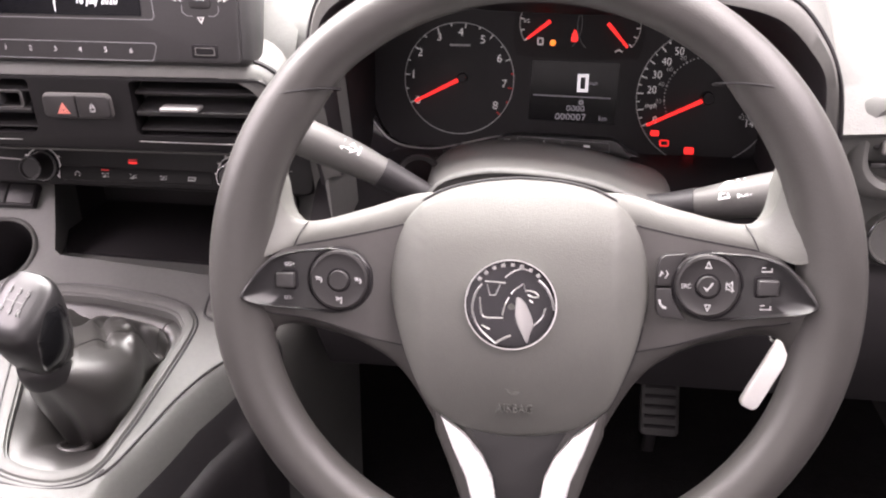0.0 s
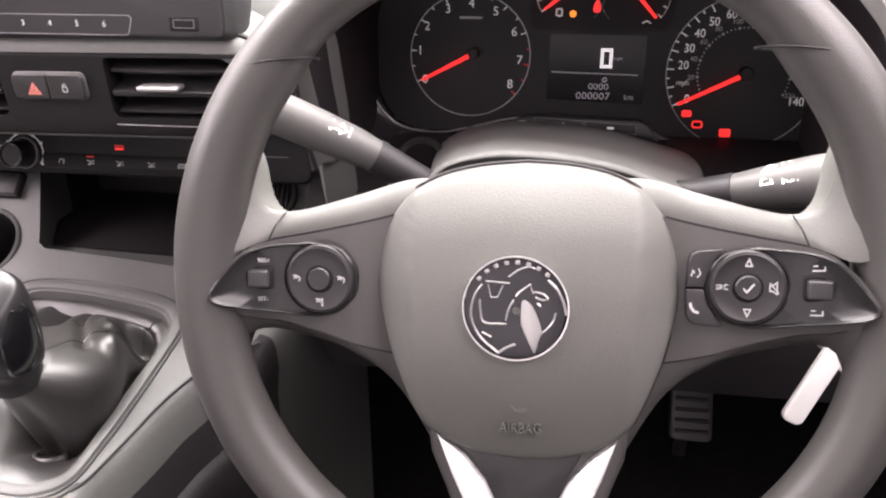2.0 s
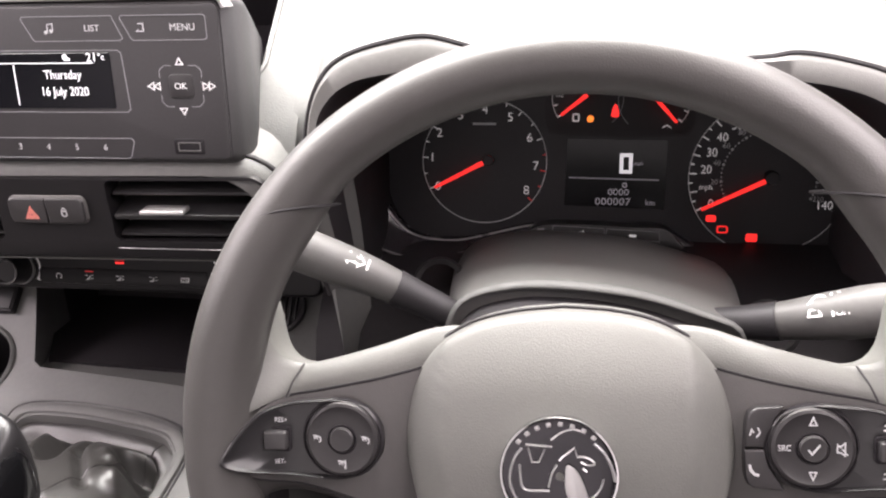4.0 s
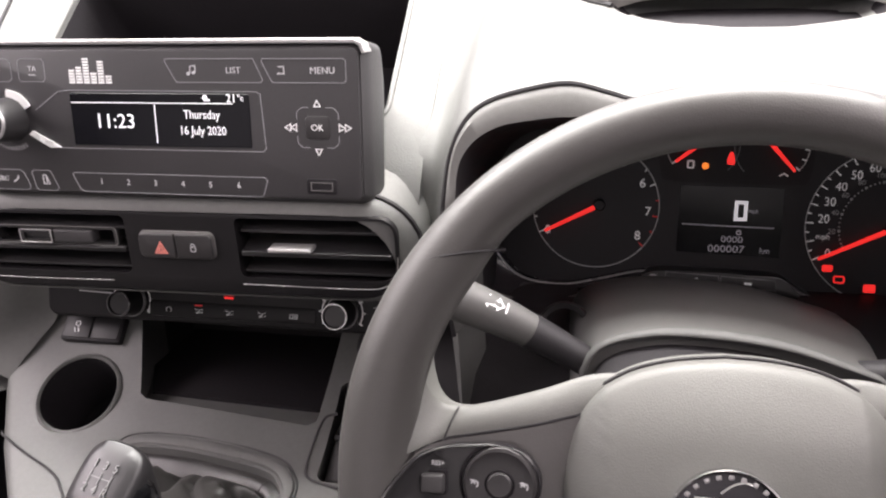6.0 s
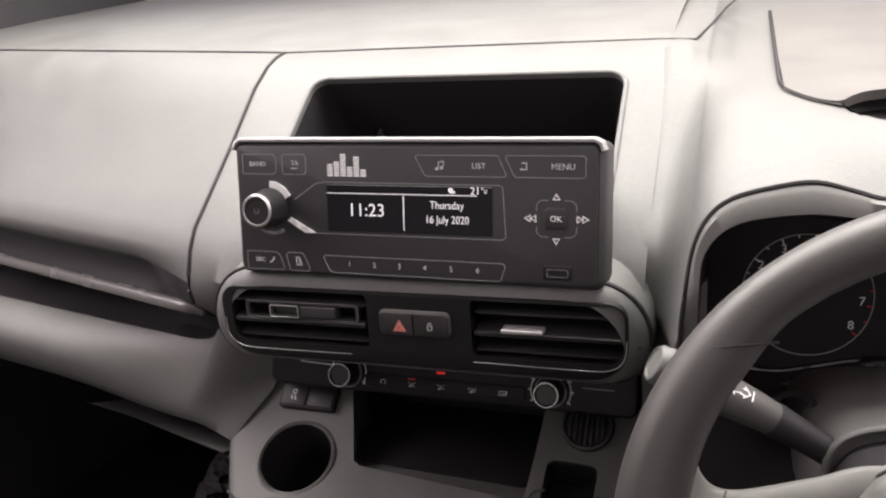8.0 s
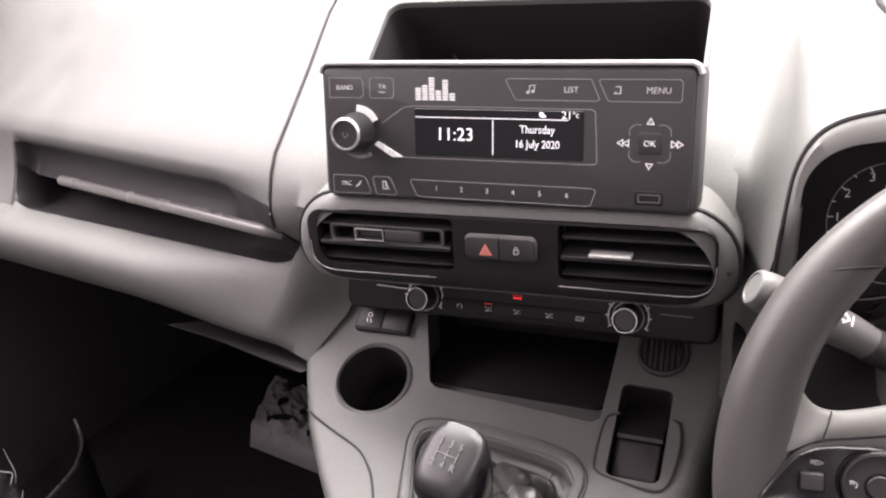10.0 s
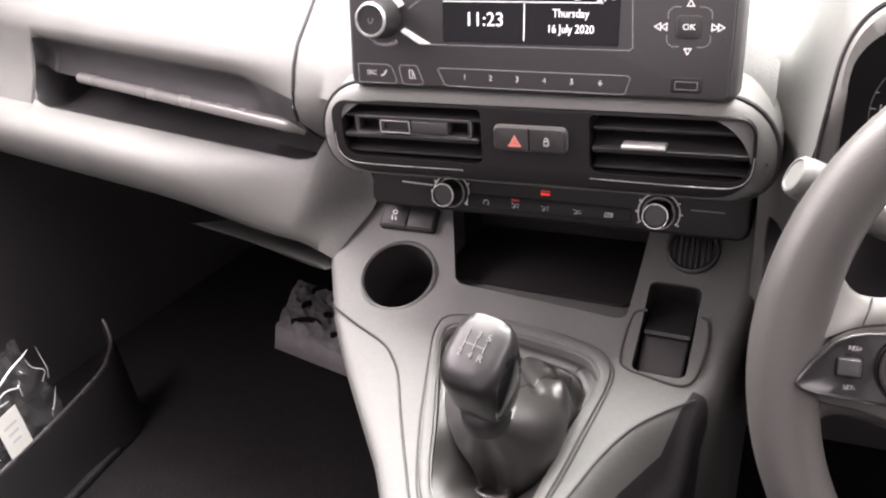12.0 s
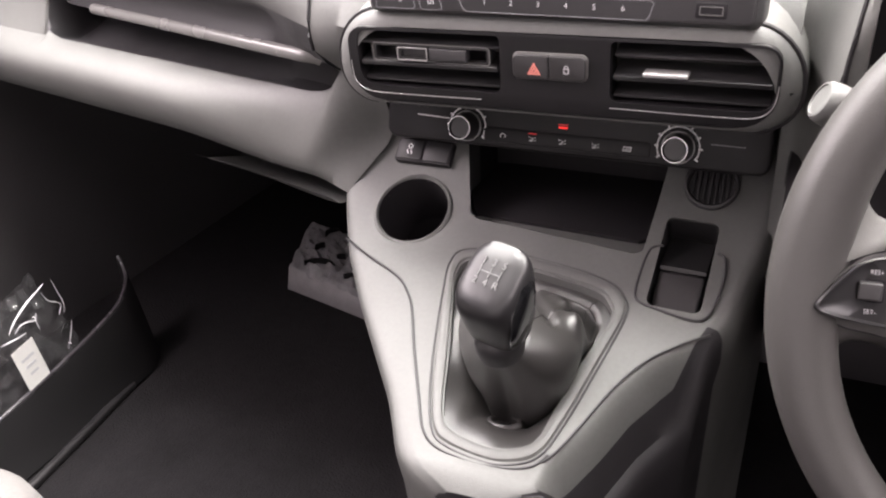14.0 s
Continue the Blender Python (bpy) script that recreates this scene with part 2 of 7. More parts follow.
def lathe(profile, n=48, bm=None, m=None, scale=(1, 1)):
    """Radius and height, turned about z; closed where the radius is 0."""
    own = bm or bmesh.new()
    m = m or Matrix()
    rings = []
    for r, w in profile:
        if r < 1e-7:
            rings.append([own.verts.new(m @ Vector((0, 0, w)))])
        else:
            rings.append([own.verts.new(m @ Vector((scale[0] * r * math.cos(2 * math.pi * i / n), scale[1] * r * math.sin(2 * math.pi * i / n), w))) for i in range(n)])
    for a, b in zip(rings, rings[1:]):
        for i in range(n):
            j = (i + 1) % n
            if len(a) == 1 and len(b) > 1:
                own.faces.new((a[0], b[i], b[j]))
            elif len(b) == 1 and len(a) > 1:
                own.faces.new((a[i], a[j], b[0]))
            elif len(a) > 1:
                own.faces.new((a[i], a[j], b[j], b[i]))
    return own


def sweep(path, section, closed=False, up=(0, 0, 1), bm=None, scales=None):
    """A section of (side, up) points carried along a path; its ends are capped."""
    own = bm or bmesh.new()
    pts = [Vector(p) for p in path]
    up, rings, n = Vector(up), [], len(pts)
    for i, p in enumerate(pts):
        a = pts[i - 1] if closed or i else pts[0]
        b = pts[(i + 1) % n] if closed or i < n - 1 else pts[-1]
        t = (b - a).normalized()
        side = t.cross(up).normalized()
        top = side.cross(t).normalized()
        s = scales[i] if scales else 1
        s = s if isinstance(s, tuple) else (s, s)
        rings.append([own.verts.new(p + side * (x * s[0]) + top * (y * s[1])) for x, y in section])
    k = len(section)
    for i in range(n if closed else n - 1):
        a, b = rings[i], rings[(i + 1) % n]
        for j in range(k):
            own.faces.new((a[j], a[(j + 1) % k], b[(j + 1) % k], b[j]))
    if not closed:
        own.faces.new(rings[0])
        own.faces.new(rings[-1][::-1])
    return own


def loft(rows, bm=None, around=False, caps=False):
    """A skin over rows of points; around: each row is a closed loop; caps: the first and last loop are filled."""
    own = bm or bmesh.new()
    grid = [[own.verts.new(p) for p in row] for row in rows]
    k = len(grid[0])
    for a, b in zip(grid, grid[1:]):
        for j in range(k if around else k - 1):
            own.faces.new((a[j], a[(j + 1) % k], b[(j + 1) % k], b[j]))
    if caps:
        own.faces.new(grid[0])
        own.faces.new(grid[-1][::-1])
    return own


def stroke(points, width, w=0.0, closed=False, thick=0.0002, bm=None):
    """A printed line of even width on the face at height w."""
    own = bm or bmesh.new()
    p = [Vector((q[0], q[1])) for q in points]
    n, left, right = len(p), [], []
    for i in range(n):
        a = p[i - 1] if closed or i else p[0]
        b = p[(i + 1) % n] if closed or i < n - 1 else p[-1]
        d1 = (p[i] - a).normalized() if (p[i] - a).length > 1e-9 else (b - p[i]).normalized()
        d2 = (b - p[i]).normalized() if (b - p[i]).length > 1e-9 else d1
        nrm = Vector((-(d1 + d2).y, (d1 + d2).x))
        nrm = nrm.normalized() if nrm.length > 1e-6 else Vector((-d1.y, d1.x))
        f = width / 2 / max(abs(nrm.dot(Vector((-d1.y, d1.x)))), 0.4)
        left.append(p[i] + nrm * f)
        right.append(p[i] - nrm * f)
    hi = [(own.verts.new((*a, w + thick)), own.verts.new((*b, w + thick))) for a, b in zip(left, right)]
    lo = [(own.verts.new((*a, w)), own.verts.new((*b, w))) for a, b in zip(left, right)]
    for i in range(n if closed else n - 1):
        j = (i + 1) % n
        own.faces.new((hi[i][0], hi[i][1], hi[j][1], hi[j][0]))
        own.faces.new((lo[i][0], hi[i][0], hi[j][0], lo[j][0]))
        own.faces.new((hi[i][1], lo[i][1], lo[j][1], hi[j][1]))
    return own


def writing(text, size, x, y, w=0.0, bm=None, turn=0.0, thick=0.00015, align="CENTER", squeeze=1.0):
    """Letters of the built-in font, size metres high, lying on the face at height w."""
    cu = bpy.data.curves.new("work", "FONT")
    cu.body, cu.size, cu.align_x, cu.align_y, cu.extrude = text, size * 1.38, align, "CENTER", thick
    cu.resolution_u = 3
    ob = new("work", cu)
    bpy.context.view_layer.update()
    me = bpy.data.meshes.new_from_object(ob.evaluated_get(bpy.context.evaluated_depsgraph_get()))
    bpy.data.objects.remove(ob)
    me.transform(Matrix.Translation((x, y, w)) @ Matrix.Rotation(radians(turn), 4, "Z") @ Matrix.Diagonal((squeeze, 1, 1, 1)))
    own = bm or bmesh.new()
    own.from_mesh(me)
    bpy.data.meshes.remove(me)
    return own


def plate(outline, w=0.0, thick=0.0002, bm=None):
    return prism(outline, w, w + thick, bm=bm)


# ---- cabin shell ----
def slab(name, corners, mat, label, category, thick=0.03, holes=()):
    """A flat wall through corners, counter-clockwise as seen from inside, thickened outwards."""
    p = [Vector(c) for c in corners]
    n = (p[1] - p[0]).cross(p[2] - p[1]).normalized()
    bm = bmesh.new()
    a = [bm.verts.new(q) for q in p]
    b = [bm.verts.new(q - n * thick) for q in p]
    bm.faces.new(a)
    bm.faces.new(b[::-1])
    for i in range(len(p)):
        j = (i + 1) % len(p)
        bm.faces.new((a[i], b[i], b[j], a[j]))
    ob = new(name, carve(bm, list(holes), name, mat) if holes else finish(bm, name, mat))
    return tagged(ob, label, category, kind="structure")


FLOOR = 0.10
LEFT, RIGHT, REAR, FRONT = -1.24, 0.66, -0.75, 1.72
slab("floor", [(LEFT, REAR, FLOOR), (RIGHT, REAR, FLOOR), (RIGHT, FRONT, FLOOR), (LEFT, FRONT, FLOOR)], CARPET, "black carpeted cabin floor", "floor")
slab("wall_front", [(LEFT, 1.70, FLOOR), (RIGHT, 1.70, FLOOR), (RIGHT, 1.70, 0.99), (LEFT, 1.70, 0.99)], BLACK, "black bulkhead behind the dashboard", "wall")
# unseen rear wall and roof close the cabin, set pale to bounce fill light
slab("wall_rear", [(RIGHT, REAR, FLOOR), (LEFT, REAR, FLOOR), (LEFT, REAR, 1.6), (RIGHT, REAR, 1.6)], BULKHEAD, "unseen grey bulkhead behind the seats, pale to bounce light", "wall")
slab("ceiling", [(LEFT, 0.72, 1.56), (RIGHT, 0.72, 1.56), (RIGHT, REAR, 1.60), (LEFT, REAR, 1.60)], ROOF, "pale fabric headlining", "ceiling")
for side, x, s in (("wall_left", LEFT, 1), ("wall_right", RIGHT, -1)):
    ring = [(x, FRONT, FLOOR), (x, REAR, FLOOR), (x, REAR, 1.6), (x, 0.72, 1.58), (x, FRONT, 0.99)]
    window = rbox(x, 0.36, 1.22, 0.3, 1.16, 0.46, 0.05)
    slab(side, ring if s > 0 else ring[::-1], DOOR_TRIM, "grey plastic door panel with a window opening", "door", holes=[window])


# ---- dashboard ----
def blend(table, x):
    """Rows of (x, values...) read at x, straight between the rows."""
    xs = [r[0] for r in table]
    return [float(np.interp(x, xs, [r[i] for r in table])) for i in range(1, len(table[0]))]


dashboard = thing("dashboard", pose(-0.26, 0.9, 0.6), "light grey grained plastic van dashboard below the windscreen", "dashboard")
BACK = pose(0.26, -0.9, -0.6)  # parts below are given in the cabin's own frame


# the band below the shelf, from its lip down and under: along the dashboard, and where it meets the console
BAND = [(-0.010, -0.0012), (-0.026, -0.0055), (-0.037, -0.013), (-0.0425, -0.022), (-0.0435, -0.032), (-0.0405, -0.043), (-0.034, -0.054), (-0.023, -0.067), (0.01, -0.083), (0.10, -0.10), (0.28, -0.105)]
BAND_END = [(-0.004, -0.004), (-0.010, -0.013), (-0.015, -0.025), (-0.018, -0.038), (-0.020, -0.050), (-0.0205, -0.061), (-0.019, -0.072), (-0.012, -0.083), (0.02, -0.096), (0.09, -0.108), (0.26, -0.112)]


def passenger_rows():
    """Profiles from the seam below the windscreen down past the ridge and the open shelf to the lower edge."""
    rows = []
    xs = sorted([LEFT + i / 60 * (-0.4885 - LEFT) for i in range(61)] + [-0.971, -0.967, -0.960, -0.957, -0.953, -0.530, -0.512, -0.506, -0.497, -0.494, -0.491])
    for x0 in xs:
        f = min(max((x0 + 1.02) / 0.53, 0), 1)
        y0 = 0.742 - 0.38 * (x0 + 0.45)
        rise = 0.030 * max(0.0, -0.489 - x0)
        lean = 0.12 * max(0.0, -0.489 - x0)
        u = min(1.0, max(0.0, (-0.4885 - x0) / 0.08))
        sh = 0.024 * f
        # the ridge and the lip; both run up to one tip at the inner end
        c = min(1.0, max(0.0, (x0 + 0.536) / 0.0475))
        turn = 0.0265 * (1 - math.sqrt(max(0.0, 1 - c * c)))
        g = max(0.0, (x0 + 0.515) / 0.0265)
        yr, zr = 0.796 + 0.335 * (-0.51 - x0) + 0.023 * g, 0.6700 - 0.016 * g * g
        yl, zb = 0.8195 + 0.20 * (-0.529 - x0), 0.6285 + 0.022 * (-0.529 - x0)
        zl = zb + turn
        corner = max(0.0, min(1.0, (-0.930 - x0) / 0.034))
        up = zl + 0.020 * (1 - math.sqrt(1 - corner ** 2))
        shut = min(1.0, max(0.0, (x0 + RECESS) / 0.008))
        d = 0.10 * (1 - 0.55 * f) * (1 - 0.9 * turn / 0.0265)
        prof = [(y0 + 0.30, 0.60), (y0 + 0.218 - lean, 0.8965 + rise), (y0 + 0.192 - lean, 0.889 + rise), (y0 + 0.16 - 0.8 * lean, 0.873 + rise), (y0 + 0.115 - 0.5 * lean + 0.5 * sh, 0.842 + 0.5 * rise), (y0 + 0.065 - 0.2 * lean + 0.95 * sh, 0.806), (y0 + 0.025 + 1.2 * sh, 0.776),
                (y0 + 1.08 * sh, 0.752), (y0 - 0.012 + 1.08 * sh, 0.734), (y0 - 0.014 + sh + 0.002 * u, 0.720 + 0.004 * u), (y0 - 0.012 + 0.85 * sh + 0.014 * u, 0.705 + 0.009 * u), (0.769 + u * (yr + 0.009 - 0.769), 0.685 + 0.017 * u), (0.790 + u * (yr + 0.008 - 0.790), 0.667 + 0.018 * u), (yr, zr),
                (yr + 0.004 + 0.1 * d, zr - 0.006), (yr + 0.006 + 0.8 * d, zr - 0.018), (yr + 0.006 + d, 0.6 * zr + 0.4 * zl), (yl + 0.75 * d + 0.004, zl - 0.006), (yl + 0.4 * d + 0.004, zl - 0.012), (yl + 0.007, zl - 0.010 + up - zl), (yl + 0.003, up - 0.002), (yl, up)]
        if shut < 1:
            (ya, za), (yb, zz) = prof[9], (yl, zb)
            for j in range(10, 22):
                t = (j - 9) / 12
                flat = (ya + t * (yb - ya) + 0.006 * math.sin(math.pi * t), za + t * (zz - za))
                prof[j] = tuple(p + shut * (q - p) for p, q in zip(flat, prof[j]))
        k = min(1.0, max(0.0, (x0 + 0.74) / 0.24))
        k = k * k * (3 - 2 * k)
        follow = [0.7, 0.35, 0.12] + [0.0] * 8
        prof += [(yl + p + k * (r - p), zb + q + k * (t - q) + e * turn) for (p, q), (r, t), e in zip(BAND, BAND_END, follow)]
        back = [0.0] * 22 + [0.045 * k * min(1.0, (j + 1) / 6) for j in range(11)]
        rows.append([(x0 - e, y + 0.2 * e, z) for (y, z), e in zip(prof, back)])
    return rows


RECESS = 0.964
rows = passenger_rows()
part("passenger_panel", loft([r[:11] for r in rows]), DASH, dashboard, "grey grained panel above an open parcel shelf", BACK, angle=60)
# the band runs on past the shelf and turns down into the console
close = [(-0.4500, 0.8125, 0.6560), (-0.4500, 0.8180, 0.640), (-0.4500, 0.8260, 0.622), (-0.4500, 0.8330, 0.606), (-0.4514, 0.8385, 0.588), (-0.4550, 0.8320, 0.577), (-0.4640, 0.8210, 0.565), (-0.4760, 0.8080, 0.549), (-0.4850, 0.7985, 0.5345), (-0.4900, 0.82, 0.520), (-0.490, 0.90, 0.515), (-0.490, 1.06, 0.515)]
last = [Vector(p) for p in rows[-1][21:]]
bend = []
for k in range(1, 13):
    t = k / 12
    row = []
    for p, q, b in zip(last, close, rows[-8][21:]):
        q, d = Vector(q), (p - Vector(b)).normalized()
        run = (q - p).length
        p1 = p + d * 0.36 * run
        p2 = q + Vector((-0.60, -0.10, 0.30)) * 0.30 * run
        row.append((1 - t) ** 3 * p + 3 * t * (1 - t) ** 2 * p1 + 3 * t * t * (1 - t) * p2 + t ** 3 * q)
    bend.append(row)
part("lower_band", loft([r[21:] for r in rows] + bend), DASH, dashboard, "rounded grey band below the parcel shelf", BACK, angle=70)
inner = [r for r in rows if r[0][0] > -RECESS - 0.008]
# charcoal lining; above the ridge it paints the shade under the panel's rolled edge
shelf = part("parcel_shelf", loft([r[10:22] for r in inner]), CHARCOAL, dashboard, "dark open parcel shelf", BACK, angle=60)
part("shelf_end", loft([r[10:22] for r in rows if r[0][0] < -RECESS]), DASH, dashboard, "", BACK, angle=60)
# ridge coloured paler than the panel to put its highlight in
part("shelf_ridge", sweep([(r[13][0], r[13][1] - 0.0035, r[13][2] + 0.0015) for r in rows if -0.90 < r[13][0] < -0.50], circle(0.0065, 12)), RIDGE, shelf, "rounded ridge, paler for its highlight", angle=80)

SLOPE = [(0.640, 0.84), (0.655, 0.8125), (0.668, 0.792), (0.684, 0.769), (0.697, 0.753), (0.712, 0.7450), (0.733, 0.755), (0.750, 0.767), (0.783, 0.807), (0.816, 0.848), (0.840, 0.877), (0.864, 0.906), (0.884, 0.935), (0.8925, 0.955), (0.8965, 0.973), (0.640, 0.973)]


def deeper(z):
    """How much further forward the panel's outer edge lies than its middle."""
    return float(np.interp(z, [0.684, 0.697, 0.712, 0.733, 0.750, 0.783, 0.816, 0.86], [0.0, 0.012, 0.021, 0.0175, 0.0155, 0.0125, 0.008, 0.0]))


def centre_panel():
    rows = []
    for q in (0, 0.02, 0.04, 0.06, 0.08, 0.1, 0.13, 0.18, 0.3, 0.5, 0.7, 0.9, 1.0):
        row = []
        for z, y in SLOPE:
            xl = -0.4870
            x = xl + q * (-0.0900 - xl)
            row.append((x, y + deeper(z) * max(0.0, 1 - (x - xl) / 0.05), z))
        rows.append(row)
    tray = prism(rrect(0.300, 0.155, 0.016), -0.11, 0.05)
    bmesh.ops.transform(tray, matrix=facing(-0.2745, 0.855, 0.8215, 1.22), verts=tray.verts)
    return carve(loft(rows, around=True, caps=True), [tray], "centre_panel", DASH)


part("centre_panel", centre_panel(), DASH, dashboard, "sloping grey panel with an open storage tray", BACK)
TRAY = BACK @ facing(-0.2745, 0.855, 0.8215, 1.22)
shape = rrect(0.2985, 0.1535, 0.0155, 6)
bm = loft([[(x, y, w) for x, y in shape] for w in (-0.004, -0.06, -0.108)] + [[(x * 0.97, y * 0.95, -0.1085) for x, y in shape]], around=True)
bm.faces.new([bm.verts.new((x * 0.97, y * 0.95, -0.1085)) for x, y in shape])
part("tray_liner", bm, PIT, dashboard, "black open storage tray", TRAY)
part("tray_divider", rbox(-0.100, 0.0, -0.085, 0.003, 0.148, 0.044, 0.001), CHARCOAL, dashboard, "", TRAY)


def tray_rim():
    return sweep([(x, y, 0.0005) for x, y in rrect(0.303, 0.158, 0.018, 8)], circle(0.0022, 8), closed=True)


part("tray_rim", tray_rim(), DASH, dashboard, "", TRAY)


def top_pad():
    rows = []
    for i in range(25):
        x = LEFT + (-0.0915 - LEFT) * i / 24
        e = max(0.0, -0.489 - x)
        y0, u = 0.978 + 0.26 * e, 0.030 * e
        rows.append([(x, y0, 0.80), (x, y0, 0.893 + u), (x, y0 + 0.004, 0.8975 + u), (x, y0 + 0.03, 0.903 + u), (x, y0 + 0.12, 0.922 + u), (x, y0 + 0.25, 0.942 + u), (x, 1.69, 1.00), (x, 1.69, 0.80)])
    return loft(rows, around=True, caps=True)


part("top_pad", top_pad(), DASH, dashboard, "pale grey padded dashboard top under the windscreen", BACK)

# x, then y and z of eight points from the front edge back to the windscreen
HOOD = [
    (-0.0950, 0.760, 0.705, 0.767, 0.7475, 0.807, 0.7800, 0.848, 0.8130, 0.930, 0.8800, 0.973, 0.8955, 1.15, 0.925, 1.69, 1.0),
    (-0.0880, 0.760, 0.705, 0.768, 0.7500, 0.807, 0.7830, 0.848, 0.8160, 0.930, 0.8840, 0.973, 0.8965, 1.15, 0.925, 1.69, 1.0),
    (-0.0800, 0.752, 0.705, 0.764, 0.7490, 0.803, 0.7840, 0.848, 0.8180, 0.930, 0.8840, 0.973, 0.8965, 1.15, 0.925, 1.69, 1.0),
    (-0.0720, 0.730, 0.700, 0.750, 0.7510, 0.797, 0.7890, 0.848, 0.8230, 0.930, 0.8830, 0.975, 0.8960, 1.15, 0.925, 1.69, 1.0),
    (-0.0650, 0.700, 0.702, 0.736, 0.7640, 0.790, 0.8000, 0.848, 0.8310, 0.930, 0.8800, 0.978, 0.8945, 1.15, 0.924, 1.69, 1.0),
    (-0.0585, 0.681, 0.745, 0.729, 0.7830, 0.785, 0.8150, 0.848, 0.8410, 0.930, 0.8780, 0.980, 0.8930, 1.15, 0.923, 1.69, 1.0),
    (-0.0545, 0.6850, 0.775, 0.725, 0.805, 0.780, 0.829, 0.848, 0.849, 0.930, 0.876, 0.98, 0.890, 1.15, 0.920, 1.69, 1.0),
    (-0.046, 0.6890, 0.795, 0.726, 0.819, 0.780, 0.841, 0.848, 0.855, 0.930, 0.874, 0.98, 0.886, 1.15, 0.915, 1.69, 1.0),
    (-0.032, 0.6913, 0.8065, 0.728, 0.827, 0.780, 0.847, 0.848, 0.859, 0.930, 0.872, 0.98, 0.880, 1.15, 0.908, 1.69, 1.0),
    (-0.008, 0.6927, 0.8136, 0.730, 0.832, 0.780, 0.850, 0.848, 0.861, 0.930, 0.871, 0.98, 0.878, 1.15, 0.905, 1.69, 1.0),
    (0.014, 0.6933, 0.8165, 0.730, 0.834, 0.780, 0.851, 0.848, 0.862, 0.930, 0.871, 0.98, 0.877, 1.15, 0.905, 1.69, 1.0),
    (0.036, 0.6923, 0.8114, 0.730, 0.833, 0.780, 0.851, 0.848, 0.862, 0.930, 0.871, 0.98, 0.877, 1.15, 0.905, 1.69, 1.0),
    (0.055, 0.6915, 0.8070, 0.730, 0.832, 0.780, 0.851, 0.848, 0.862, 0.930, 0.871, 0.98, 0.877, 1.15, 0.905, 1.69, 1.0),
    (0.120, 0.6910, 0.8020, 0.730, 0.831, 0.780, 0.851, 0.848, 0.862, 0.930, 0.871, 0.98, 0.877, 1.15, 0.905, 1.69, 1.0),
    (0.190, 0.6905, 0.8035, 0.730, 0.831, 0.780, 0.851, 0.848, 0.862, 0.930, 0.871, 0.98, 0.877, 1.15, 0.905, 1.69, 1.0),
    (0.212, 0.6910, 0.8060, 0.730, 0.830, 0.780, 0.850, 0.848, 0.861, 0.930, 0.871, 0.98, 0.878, 1.15, 0.905, 1.69, 1.0),
    (0.240, 0.6900, 0.8010, 0.728, 0.826, 0.780, 0.846, 0.848, 0.858, 0.930, 0.871, 0.98, 0.879, 1.15, 0.907, 1.69, 1.0),
    (0.262, 0.6885, 0.7930, 0.726, 0.818, 0.780, 0.838, 0.848, 0.853, 0.930, 0.872, 0.98, 0.882, 1.15, 0.912, 1.69, 1.0),
    (0.280, 0.6850, 0.7730, 0.725, 0.802, 0.780, 0.824, 0.848, 0.845, 0.930, 0.874, 0.98, 0.887, 1.15, 0.918, 1.69, 1.0),
    (0.2915, 0.680, 0.750, 0.728, 0.780, 0.785, 0.808, 0.848, 0.836, 0.930, 0.876, 0.98, 0.890, 1.15, 0.922, 1.69, 1.0),
    (0.299, 0.682, 0.720, 0.735, 0.755, 0.795, 0.792, 0.848, 0.826, 0.930, 0.880, 0.98, 0.893, 1.15, 0.925, 1.69, 1.0),
    (0.312, 0.715, 0.700, 0.750, 0.740, 0.800, 0.781, 0.848, 0.818, 0.930, 0.881, 0.98, 0.895, 1.15, 0.925, 1.69, 1.0),
    (0.655, 0.735, 0.715, 0.770, 0.752, 0.810, 0.785, 0.860, 0.822, 0.940, 0.881, 0.99, 0.895, 1.15, 0.925, 1.69, 1.0),
]
SEAM = [(-0.0585, 0.706, 0.650), (-0.0605, 0.698, 0.675), (-0.0610, 0.691, 0.700), (-0.0605, 0.685, 0.723)] + [(r[0], r[1], r[2]) for r in HOOD if -0.0586 < r[0] < 0.2995] + [(0.3020, 0.688, 0.695), (0.3015, 0.697, 0.672), (0.2995, 0.706, 0.650)]


def scoop(x, y):
    """How deep the finger recess before the lid is at a place, from 0 to 1."""
    a = min(1.0, max(0.0, (0.086 - abs(x - 0.12)) / 0.012))
    back = 0.822 - 0.030 * (abs(x - 0.12) / 0.086) ** 4
    front = 0.752 + 0.024 * (abs(x - 0.12) / 0.086) ** 2.4
    return a * min(1.0, max(0.0, (y - front) / 0.022)) * (1.0 if y < back + 0.02 else max(0.0, 1 - (y - back - 0.02) / 0.01))


def driver_panel():
    rows = spline(HOOD[:-1], 4)
    rows += [[p + t * (q - p) for p, q in zip(HOOD[-2], HOOD[-1])] for t in (0.1, 0.25, 0.5, 0.75, 1.0)]
    skin = []
    for r in rows:
        pts = spline([(r[0], r[1 + 2 * j], r[2 + 2 * j]) for j in range(8)], 9)
        pts = [(x, y, z - 0.017 * scoop(x, y)) for x, y, z in pts]
        skin.append([(r[0], pts[0][1] + 0.012, pts[0][2] - 0.010)] + pts)
    bm = loft(skin)
    return bm


part("driver_panel", driver_panel(), DASH, dashboard, "grey hooded panel over the instruments", BACK, angle=60)


